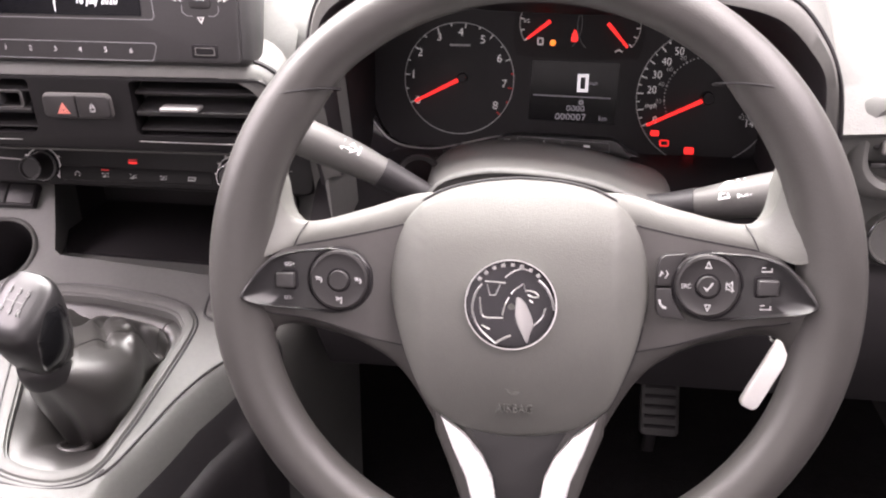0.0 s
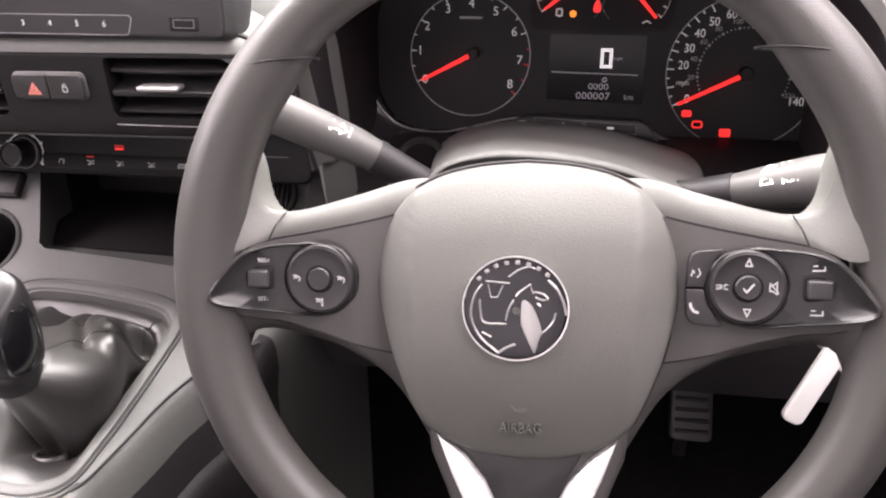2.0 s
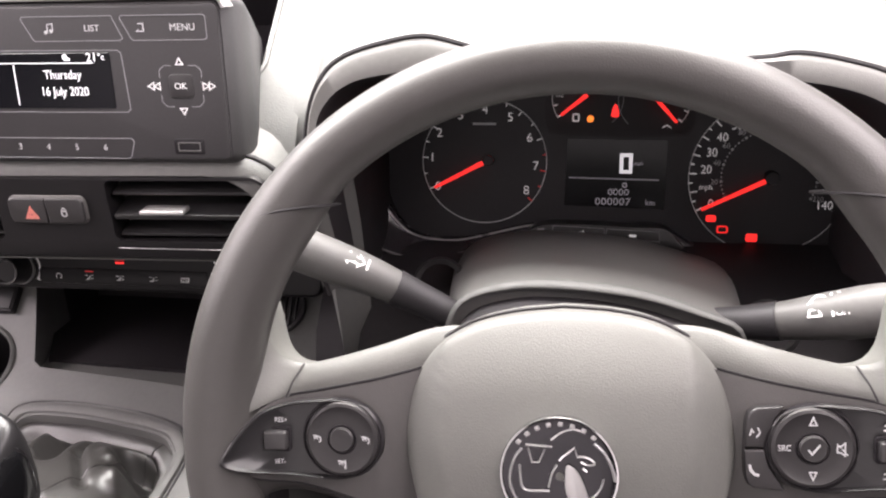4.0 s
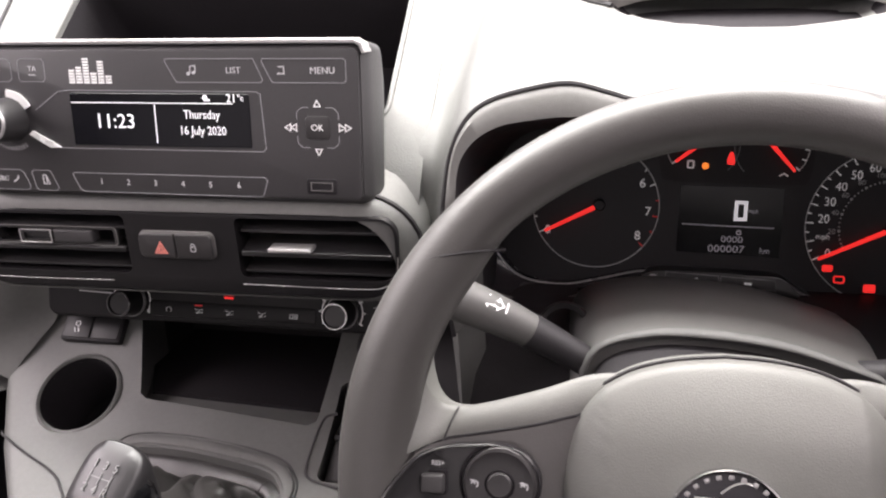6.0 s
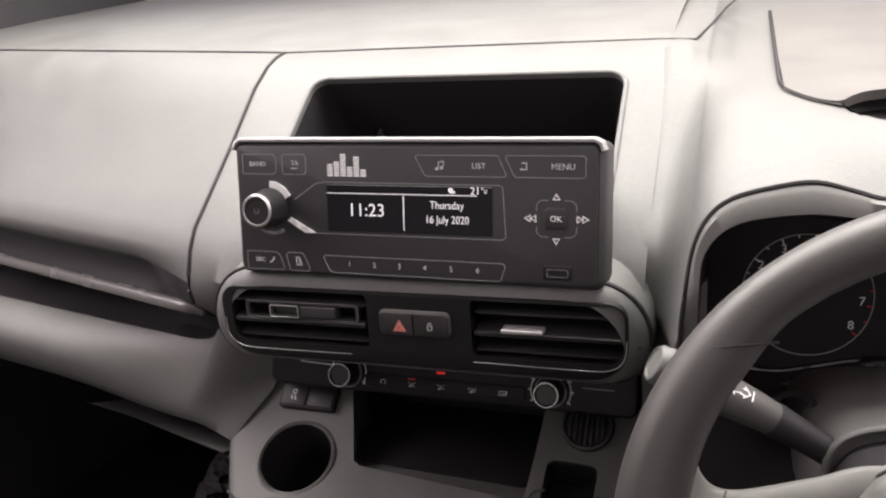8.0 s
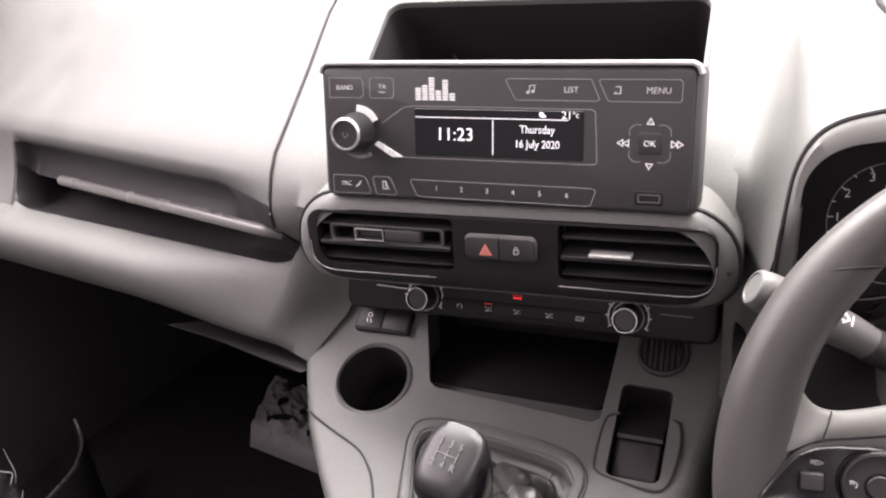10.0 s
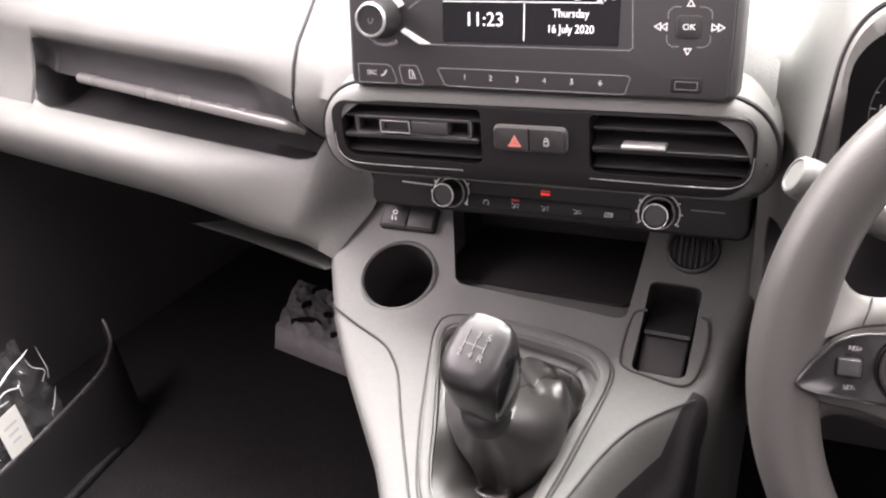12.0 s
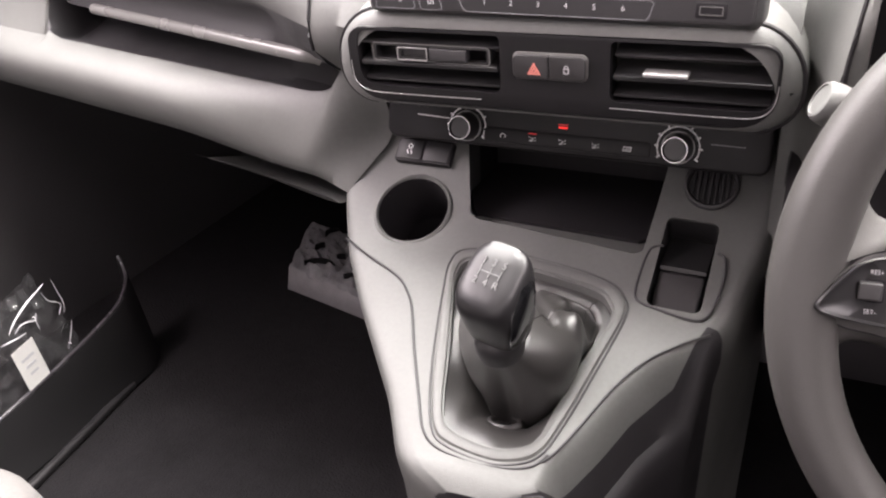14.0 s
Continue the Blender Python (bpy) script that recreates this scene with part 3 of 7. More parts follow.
def hood_side():
    """The dark flank that drops from the hood's left edge to the lower dashboard."""
    rows = []
    for r in HOOD[:6]:
        x, y, z = r[0], r[1], r[2]
        rows.append([(x, y + 0.010, z - 0.003), (x, y + 0.018, z - 0.02), (x, y + 0.030, z - 0.06), (x, y + 0.045, 0.60), (x, y + 0.06, 0.50)])
    rows.append([(x + 0.012, y + 0.04, z) for x, y, z in rows[-1]])
    return loft(rows)


part("hood_flank", hood_side(), DASH, dashboard, "flank beside the instruments", BACK, angle=60)


def lid():
    """The storage lid on top of the hood, with its finger slot at the front."""
    rows = []
    for i in range(61):
        x = -0.001 + 0.242 * i / 60
        e = min(i, 60 - i) / 60 * 0.242
        front = 0.784 + 0.045 * max(0.0, 1 - e / 0.035) ** 2
        if abs(x - 0.12) < 0.086:
            front = max(front, 0.818 - 0.034 * (abs(x - 0.12) / 0.086) ** 6)
        row = []
        for j in range(13):
            t = j / 12
            y = front + t * (1.22 - front)
            z = float(np.interp(y, [0.72, 0.78, 0.848, 0.93, 0.98, 1.15, 1.69], [0.826, 0.8515, 0.8625, 0.8715, 0.8775, 0.9055, 1.0]))
            row.append((x, y, z + 0.0035))
        rows.append([(x, front + 0.003, row[0][2] - 0.007)] + row)
    return loft(rows)


part("storage_lid", lid(), DASH_LID, dashboard, "smooth pale lid of the storage box above the instruments", BACK, angle=60)
gap = [(-0.0028, 1.22), (-0.0028, 0.88)] + spline([(-0.0028, 0.858), (0.0005, 0.832), (0.008, 0.812), (0.019, 0.795), (0.034, 0.782)], 5)


def on_hood(x, y):
    return float(np.interp(y, [0.72, 0.78, 0.848, 0.93, 0.98, 1.15, 1.69], [0.826, 0.8515, 0.8625, 0.8715, 0.8775, 0.9055, 1.0]))


for s in (0, 1):
    part("lid_gap", sweep([(0.240 - x if s else x, y, on_hood(x, y) + 0.0010) for x, y in gap], circle(0.0016, 6)), BLACK, dashboard, "dark gap round the lid", BACK)
# black sheet along the scoop, standing in for the shade inside it
slot = []
for i in range(41):
    x = 0.12 + 0.0845 * (i / 20 - 1)
    g = abs(x - 0.12) / 0.086
    ys = [0.757 + 0.026 * g ** 2.4 + t * (0.838 - 0.757 - 0.052 * g ** 3) for t in (0, 0.12, 0.25, 0.4, 0.6, 0.8, 1.0)]
    slot.append([(x, y, on_hood(x, y) - 0.0165 * scoop(x, y) + 0.0012) for y in ys])
part("finger_slot_shade", loft(slot), PIT, dashboard, "black sheet for the shade in the lid's finger slot", BACK)

part("hood_seam", sweep([(x, y - 0.001, z) for x, y, z in spline(SEAM, 4)], circle(0.0016, 6)), BLACK, dashboard, "", BACK)
INNER = [(-0.0490, 0.722, 0.650), (-0.0500, 0.717, 0.675), (-0.0505, 0.713, 0.700), (-0.0505, 0.710, 0.721), (-0.050, 0.708, 0.742), (-0.0485, 0.712, 0.764), (-0.040, 0.715, 0.778), (-0.026, 0.717, 0.7865), (-0.006, 0.718, 0.7905), (0.014, 0.718, 0.7925), (0.034, 0.718, 0.791), (0.052, 0.718, 0.789), (0.118, 0.718, 0.787),
         (0.188, 0.718, 0.787), (0.208, 0.718, 0.786), (0.234, 0.717, 0.782), (0.255, 0.716, 0.774), (0.272, 0.714, 0.758), (0.283, 0.710, 0.742), (0.289, 0.708, 0.718), (0.2905, 0.712, 0.695), (0.2900, 0.717, 0.672), (0.2885, 0.722, 0.650)]


def visor():
    outer, inner = spline(SEAM, 4), spline([(x, y - 0.034, z + 0.0065) if z > 0.745 else (x, y - 0.034 * max(0.0, (z - 0.65) / 0.095), z + 0.0065 * max(0.0, (z - 0.65) / 0.095)) for x, y, z in INNER], 4)
    mid = [tuple(0.5 * (np.array(a) + np.array(b)) + np.array((0, -0.003, 0.0035))) for a, b in zip(outer, inner)]
    deep = [(x, y + 0.19, z - 0.042) for x, y, z in inner]
    return loft([outer, mid, inner]), loft([inner, deep])


ring, throat = visor()
part("visor", ring, VISOR, dashboard, "grey arched visor rim over the instruments", BACK, angle=60)
part("visor_lining", throat, BLACK, dashboard, "black lining under the visor", BACK, angle=60)


def knee_panel():
    prof = [(0.88, 0.634), (0.82, 0.632), (0.775, 0.622), (0.748, 0.60), (0.735, 0.565), (0.742, 0.50), (0.78, 0.44), (0.90, 0.42)]
    rows = [[(x, y, z) for y, z in prof] for x in (-0.085, 0.0, 0.15, 0.30, 0.54)]
    return loft(rows, around=True, caps=True)


part("knee_panel", knee_panel(), BLACK, dashboard, "dark lower panel under the steering column", BACK)
part("side_panel", rbox(-0.072, 0.86, 0.640, 0.03, 0.14, 0.10, 0.008), BLACK, dashboard, "", BACK)
rows = []
for x in (0.3015, 0.306, 0.314, 0.33, 0.36, 0.42, 0.52, 0.655):
    f = (x - 0.312) / 0.343
    top = (0.690 + 0.027 * min(1.0, max(0.0, (x - 0.3015) / 0.0105)) + 0.020 * max(0.0, f), 0.702 + 0.013 * max(0.0, f))
    rows.append([(x, y, z) for y, z in (top, (top[0] + 0.012, 0.680), (top[0] + 0.020, 0.650), (top[0] + 0.026, 0.610), (top[0] + 0.030, 0.575), (top[0] + 0.060, 0.560), (0.90, 0.555))])
part("right_panel", loft(rows), DASH, dashboard, "", BACK, angle=60)

# seams between the upper panels
seam = [(-0.486 - 0.75 * t, 0.9765 + 0.26 * 0.75 * t + 0.001, 0.8975 + 0.030 * 0.75 * t) for t in (1, 0.8, 0.6, 0.4, 0.2, 0.05)] + [(-0.486, 0.9765, 0.8972), (-0.30, 0.9755, 0.8972), (-0.10, 0.9745, 0.8968), (-0.070, 0.970, 0.8955)]
part("upper_seam", sweep(seam, circle(0.0012, 6)), BLACK, dashboard, "", BACK)
part("upper_seam", sweep([(-0.070, 0.970, 0.8955), (-0.060, 1.05, 0.9075), (-0.048, 1.15, 0.9245), (-0.035, 1.253, 0.9385)], circle(0.0012, 6)), BLACK, dashboard, "", BACK)
side = []
for z, y in SLOPE[3:-1]:
    side.append((-0.4877, y + deeper(z) - 0.0005, z + 0.0005))
part("side_seam", sweep(side, circle(0.0017, 6)), BLACK, dashboard, "", BACK)


# ---- radio ----
def car_radio():
    radio = thing("car_radio", facing(-0.2585, 0.722, 0.7835, 0.08), "dark grey car radio with a monochrome display on the dashboard", "radio")
    rows = []
    for w, sx, sy, cx, cy in ((0.0, 0.281, 0.098, 0, 0.0015), (-0.004, 0.287, 0.103, 0, 0.0015), (-0.012, 0.289, 0.1045, 0, 0.0015), (-0.028, 0.288, 0.103, 0.002, 0.0), (-0.06, 0.27, 0.09, 0.003, -0.004), (-0.10, 0.25, 0.075, 0.003, -0.012)):
        rows.append([(x, y, w) for x, y in rrect(sx, sy, 0.006, 4, cx, cy)])
    body = loft(rows, around=True, caps=True)
    part("body", body, CHARCOAL, radio)
    # silver upper edge that runs down both corners
    rim = [(-0.1432, 0.0465), (-0.1412, 0.0515), (-0.137, 0.0538), (0.137, 0.0538), (0.1412, 0.0515), (0.1432, 0.0465)]
    part("top_edge", sweep([(x, y, -0.005) for x, y in rim], rrect(0.0034, 0.014, 0.0012, 3), up=(0, 0, 1)), SILVER, radio, "satin silver upper edge")
    face = part("fascia", prism(rrect(0.279, 0.0965, 0.004, 4, 0, 0.0013), 0.0, 0.0022, 0.0012, 2), RADIO_FACE, radio)
    top = 0.0023
    # display
    x0 = -0.0035
    def sc(x, y):
        return x + x0, y
    screen = part("display", prism(rrect(0.1290, 0.0350, 0.0012, 3, 0.0013, 0.0033), 0.0, 0.0028, 0.0003, 1), SCREEN, radio, "black display with white characters")
    part("dividing_line", stroke([(-0.0625, 0.0145), (0.0545, 0.0145)], 0.0006, 0.0029), LCD_LIT, screen)
    part("dividing_line", stroke([(-0.0012, 0.0135), (-0.0012, -0.0118)], 0.0007, 0.0029), LCD_LIT, screen)
    part("clock_digits", writing("11:23", 0.0098, -0.0310, 0.0018, 0.0029), LCD_LIT, screen)
    day = writing("Thursday", 0.0058, 0.0320, 0.0070, 0.0029, squeeze=0.86)
    part("date", writing("16 July 2020", 0.0058, 0.0320, -0.0035, 0.0029, day, squeeze=0.84), LCD_LIT, screen)
    t21 = writing("21", 0.0055, 0.0535, 0.0177, 0.0029)
    writing("°c", 0.004, 0.0600, 0.0180, 0.0029, t21)
    t21 = prism(circle(0.0018, 10, 0.0352, 0.0182), 0.0029, 0.0031, bm=t21)
    part("temperature", prism(rrect(0.0042, 0.0016, 0.0005, 2, 0.0365, 0.0168), 0.0029, 0.0031, bm=t21), LCD_LIT, screen)
    # frame line round the display, with the sweep that leads to the knob
    line = bmesh.new()
    stroke([(-0.0645, 0.0225), (0.0710, 0.0222), (0.0735, 0.0205), (0.0755, -0.0145), (0.0735, -0.0165), (-0.0665, -0.0165), (-0.0800, -0.0165)], 0.0006, top, bm=line)
    stroke([(-0.0645, 0.0225), (-0.0720, 0.0215), (-0.0905, 0.0090)], 0.0006, top, bm=line)
    stroke([(-0.0780, -0.0168), (-0.0955, -0.0080)], 0.0006, top, bm=line)
    # key outlines
    def key(*pts):
        stroke(pts, 0.0005, top, True, bm=line)
    key((-0.1345, 0.0430), (-0.1080, 0.0430), (-0.1055, 0.0400), (-0.1055, 0.0300), (-0.1080, 0.0280), (-0.1345, 0.0280))
    key((-0.0985, 0.0430), (-0.0815, 0.0430), (-0.0800, 0.0410), (-0.0800, 0.0300), (-0.0820, 0.0280), (-0.0985, 0.0280), (-0.1000, 0.0300), (-0.1000, 0.0410))
    key((0.0095, 0.0430), (0.0700, 0.0430), (0.0760, 0.0295), (0.0740, 0.0280), (0.0165, 0.0280), (0.0150, 0.0295), (0.0085, 0.0415))
    key((0.0765, 0.0430), (0.1300, 0.0430), (0.1315, 0.0415), (0.1315, 0.0295), (0.1300, 0.0280), (0.0830, 0.0280), (0.0815, 0.0295), (0.0755, 0.0415))
    key((-0.1345, -0.0325), (-0.1090, -0.0325), (-0.1060, -0.0345), (-0.1020, -0.0440), (-0.1035, -0.0465), (-0.1345, -0.0465))
    key((-0.0985, -0.0325), (-0.0865, -0.0325), (-0.0845, -0.0340), (-0.0800, -0.0445), (-0.0815, -0.0465), (-0.0955, -0.0465), (-0.0975, -0.0450), (-0.1000, -0.0345))
    key((-0.0665, -0.0335), (0.0730, -0.0335), (0.0750, -0.0355), (0.0720, -0.0450), (0.0700, -0.0465), (-0.0600, -0.0465), (-0.0630, -0.0450), (-0.0680, -0.0350))
    part("key_outline", line, LINE_PRINT, radio, "thin grey key outlines")
    for name, text, size, x, y in (("band_key", "BAND", 0.0038, -0.1215, 0.0355), ("traffic_key", "TA", 0.0036, -0.0895, 0.0365), ("list_key", "LIST", 0.0042, 0.0560, 0.0355), ("menu_key", "MENU", 0.0044, 0.1160, 0.0355), ("source_key", "SRC", 0.0036, -0.1230, -0.0390)):
        part(name, writing(text, size, x, y, top), GREY_PRINT, radio)
    note = prism(circle(0.0012, 10, 0.0248, 0.0335), top, top + 0.0002)
    prism(circle(0.0012, 10, 0.0284, 0.0342), top, top + 0.0002, bm=note)
    stroke([(0.0259, 0.0335), (0.0262, 0.0382), (0.0298, 0.0388), (0.0295, 0.0342)], 0.0006, top, bm=note)
    part("music_key", note, GREY_PRINT, radio)
    part("back_key", stroke([(0.0870, 0.0380), (0.0905, 0.0380), (0.0905, 0.0335), (0.0862, 0.0335), (0.0875, 0.0345)], 0.0007, top), GREY_PRINT, radio)
    part("phone_mark", stroke([(-0.1150, -0.0410), (-0.1128, -0.0400), (-0.1112, -0.0380), (-0.1108, -0.0365)], 0.0011, top), GREY_PRINT, radio)
    mark = stroke([(-0.0915, -0.0360), (-0.0890, -0.0360), (-0.0888, -0.0420), (-0.0912, -0.0420)], 0.0007, top, True)
    part("mute_key", stroke([(-0.0885, -0.0370), (-0.0865, -0.0425)], 0.0007, top, bm=mark), GREY_PRINT, radio)
    part("traffic_mark", stroke([(-0.0925, 0.0325), (-0.0870, 0.0325)], 0.0007, top), GREY_PRINT, radio)
    for i in range(6):
        part("preset_key", writing(str(i + 1), 0.0040, -0.0465 + 0.0202 * i, -0.0395, top), GREY_PRINT, radio)
    for i, h in enumerate((5, 6, 9, 4, 8, 3)):
        for j in range(h):
            bar = prism(rrect(0.0044, 0.0014, 0.0002, 1, -0.0598 + 0.0054 * i, 0.0277 + 0.0019 * j), top, top + 0.0002)
            part("level_bar", bar, PRINT, radio)
    # cross of arrow keys round a square key
    cx, cy = 0.1115, -0.0003
    part("ok_key", prism(rrect(0.0165, 0.0150, 0.003, 4, cx, cy), 0.0015, 0.0034, 0.001, 2), KEYCAP, radio)
    part("ok_mark", writing("OK", 0.0042, cx, cy, 0.0035), PRINT, radio)
    arcs = bmesh.new()
    for a in (45, 135, 225, 315):
        stroke([(cx + 0.0150 * math.copysign(min(1, abs(math.cos(radians(b)) * 1.25)), math.cos(radians(b))) * 0.93, cy + 0.0128 * math.copysign(min(1, abs(math.sin(radians(b)) * 1.25)), math.sin(radians(b)))) for b in range(a - 26, a + 27, 4)], 0.0005, top, bm=arcs)
    part("key_ring", arcs, LINE_PRINT, radio)
    def arrow(x, y, turn, twice=False):
        bm = bmesh.new()
        for d in ((0, 0.0040) if twice else (0,)):
            pts = [(-0.0022, -0.0016 - d), (0.0022, -0.0016 - d), (0.0, 0.0022 - d)]
            c, s = math.cos(radians(turn)), math.sin(radians(turn))
            stroke([(x + c * a - s * b, y + s * a + c * b) for a, b in pts], 0.0007, top, True, bm=bm)
        return bm
    for nm, x, y, t, w2 in (("up_key", cx, cy + 0.0150, 0, 0), ("down_key", cx, cy - 0.0155, 180, 0), ("rewind_key", cx - 0.0200, cy, 90, 1), ("forward_key", cx + 0.0200, cy, 270, 1)):
        part(nm, arrow(x, y, t, w2), PRINT, radio)
    # usb socket
    usb = part("usb_socket", prism(rrect(0.0205, 0.0100, 0.0015, 3, 0.1125, -0.0385), 0.0015, 0.0028, 0.0006, 2), PIT, radio, "black usb socket")
    part("usb_tongue", stroke(rrect(0.0145, 0.0052, 0.0003, 1, 0.1125, -0.0385), 0.0006, 0.0029, True), STALK, usb)
    # volume knob with its silver collar
    kx, ky = -0.1120, 0.0020
    at = Matrix.Translation((kx, ky, 0))
    knob = part("volume_knob", lathe([(0, 0), (0.0152, 0), (0.0152, 0.004), (0.0142, 0.006), (0.0136, 0.020), (0.0126, 0.0225), (0.0108, 0.0235), (0.0100, 0.0225), (0, 0.0225)], 48), SATIN, radio, "black volume knob", at)
    part("knob_ring", lathe([(0.0100, 0.0220), (0.0108, 0.0240), (0.0118, 0.0238), (0.0126, 0.0226)], 48), SILVER, knob)
    part("power_mark", stroke([(0.002 * math.sin(radians(a)), 0.002 * math.cos(radians(a))) for a in range(40, 321, 20)], 0.0005, 0.0226), LINE_PRINT, knob)
    coll = stroke([(kx + 0.0182 * math.cos(radians(a)), ky + 0.0182 * math.sin(radians(a))) for a in range(28, 92, 6)], 0.0050, top, thick=0.0012)
    part("silver_collar", coll, TRIM, radio, "bright silver arc by the knob")
    part("silver_pointer", prism([(kx + 0.0150, ky - 0.0095), (kx + 0.0180, ky - 0.0070), (kx + 0.0385, ky - 0.0180), (kx + 0.0300, ky - 0.0185)], top, top + 0.0012), TRIM, radio, "bright silver pointer")
    ticks = bmesh.new()
    for a in range(236, 303, 6):
        r0, c, s = 0.0185, math.cos(radians(a)), math.sin(radians(a))
        stroke([(kx + r0 * c, ky + r0 * s), (kx + (r0 + 0.0015 + (a - 236) * 0.00003) * c, ky + (r0 + 0.0015 + (a - 236) * 0.00003) * s)], 0.0004, top, bm=ticks)
    part("volume_scale", ticks, GREY_PRINT, radio)
    return radio


car_radio()


# ---- centre air vents ----
def air_vents():
    unit = thing("air_vent_unit", facing(-0.261, 0.721, 0.6905, -0.05, 0.7), "grey vent housing with two black air vents below the radio", "air vent")
    rows = []
    for w, g, top in ((0.000, 0.0, 0.0330), (-0.0008, 0.0030, 0.0362), (-0.0030, 0.0080, 0.0398), (-0.0070, 0.0125, 0.0425), (-0.0130, 0.0160, 0.0438), (-0.022, 0.0172, 0.0445), (-0.07, 0.018, 0.060), (-0.10, 0.018, 0.07)):
        low = -0.0275 - g * 0.35
        half = 0.162 + g
        rows.append([(x, y, w) for x, y in rrect(2 * half, top - low, (0.030, 0.030, 0.042, 0.042), 8, 0.0, (top + low) / 2)])
    gap = [p for p in rows[4] if not (abs(p[0]) < 0.14 and p[1] < 0)]
    k = max(range(len(gap)), key=lambda i: (Vector(gap[i]) - Vector(gap[i - 1])).length)
    part("housing_gap", sweep(gap[k:] + gap[:k], circle(0.0020, 6)), BLACK, unit)
    part("housing", loft(rows, around=True), DASH, unit, "satin grey housing")
    # black front mask between and round the openings
    mask = prism(rrect(0.3260, 0.0590, (0.026, 0.026, 0.014, 0.014), 6, 0.0008, 0.0030), -0.02, 0.0012, 0.0008, 2)
    hz = []
    for s in (-1, 1):
        hz.append(prism(rrect(0.1200 if s < 0 else 0.1120, 0.0440, (0.013, 0.006, 0.004, 0.010) if s < 0 else (0.006, 0.013, 0.010, 0.004), 5, -0.0935 if s < 0 else 0.1055, 0.0080), -0.06, 0.02))
    part("mask", carve(mask, hz, "mask", MASK), MASK, unit, "black vent surround")
    for s, cx, w in ((-1, -0.0935, 0.1195), (1, 0.1055, 0.1115)):
        vent = part("vent", prism(rrect(w, 0.0435, 0.006, 4, cx, 0.0080), -0.058, -0.052), BLACK, unit, "black vent box")
        for y in (-0.0075, 0.0075, 0.0222):
            deep = 0.006 if y == 0.0075 else 0.0
            bm = rbox(cx, y, -0.014 + deep * 0.6, w - 0.004, 0.0026 + deep * 0.25, 0.024, 0.001, 2)
            bmesh.ops.rotate(bm, verts=bm.verts, cent=(cx, y, -0.014), matrix=Matrix.Rotation(radians(14), 3, "X"))
            part("slat", bm, SATIN, vent)
        for i in range(9):
            part("vane", rbox(cx - w * 0.42 + i * w * 0.105, 0.0080, -0.040, 0.0016, 0.040, 0.020), BLACK, vent)
        if s < 0:
            shut = part("slat_frame", carve(prism(rrect(0.1000, 0.0150, 0.003, 3, cx + 0.002, 0.0130), -0.012, -0.001, 0.001, 2), [prism(rrect(0.0940, 0.0100, 0.002, 3, cx + 0.002, 0.0130), -0.03, 0.01)], "slat_frame", SATIN), SATIN, vent)
            part("slider", carve(prism(rrect(0.0260, 0.0105, 0.001, 2, cx - 0.012, 0.0128), -0.010, 0.0015, 0.001, 2), [prism(rrect(0.019, 0.0052, 0.0006, 1, cx - 0.012, 0.0130), -0.001, 0.01)], "slider", KNOB), KNOB, vent, "grey slider tab")
            part("slider_line", sweep([(x, y, 0.0016) for x, y in rrect(0.0250, 0.0095, 0.001, 2, cx - 0.012, 0.0128)], circle(0.0005, 6), True), SILVER, vent)
            part("frame_line", sweep([(x, y, -0.0008) for x, y in rrect(0.0985, 0.0138, 0.003, 3, cx + 0.002, 0.0130)], circle(0.0005, 6), True), STALK, vent)
            part("slider_cap", rbox(cx + 0.017, 0.0128, -0.004, 0.031, 0.0095, 0.010, 0.001), CHARCOAL, vent)
        else:
            part("slider", rbox(cx - 0.0165, 0.0088, 0.0005, 0.0310, 0.0032, 0.012, 0.0012), SILVER, vent, "silver slider tab")
    # chrome lower lip
    lip = spline([(-0.1605, 0.005), (-0.159, -0.010), (-0.150, -0.0185), (-0.13, -0.0205), (-0.05, -0.0200)], 6)
    part("lower_lip", sweep([(x, y, 0.0010) for x, y in lip], circle(0.0005, 6)), SILVER, unit)
    lip = spline([(0.050, -0.0190), (0.13, -0.0195), (0.152, -0.0175), (0.161, -0.009), (0.163, 0.005)], 6)
    part("lower_lip", sweep([(x, y, 0.0010) for x, y in lip], circle(0.0005, 6)), SILVER, unit)
    # hazard and lock switch
    sw = part("hazard_switch", prism(rrect(0.0570, 0.0205, 0.0050, 5, 0.0055, 0.0095), -0.004, 0.0035, 0.0015, 3), PANEL_GREY, unit, "dark double rocker for hazard lights and door lock")
    part("hazard_key", prism(rrect(0.0272, 0.0180, (0.004, 0.001, 0.001, 0.004), 4, -0.0084, 0.0095), 0.003, 0.0056, 0.0015, 3), KEYCAP, sw)
    part("lock_key", prism(rrect(0.0272, 0.0180, (0.001, 0.004, 0.004, 0.001), 4, 0.0194, 0.0095), 0.003, 0.0056, 0.0015, 3), KEYCAP, sw)
    hx, hy = -0.0055, 0.0080
    tri = stroke([(hx - 0.0042, hy - 0.0034), (hx + 0.0042, hy - 0.0034), (hx, hy + 0.0040)], 0.0012, 0.0057, True)
    part("hazard_mark", stroke([(hx - 0.0018, hy - 0.0020), (hx + 0.0018, hy - 0.0020), (hx, hy + 0.0012)], 0.0009, 0.0057, True, bm=tri), RED_LENS, sw, "red hazard triangle")
    lock = stroke([(0.0188 + 0.0013 * math.cos(radians(q)), 0.0102 + 0.0018 * math.sin(radians(q))) for q in range(0, 181, 20)], 0.0006, 0.0057)
    part("lock_mark", stroke(rrect(0.0034, 0.0036, 0.0008, 3, 0.0188, 0.0080), 0.0008, 0.0057, True, bm=lock), GREY_PRINT, sw)
    return unit


air_vents()


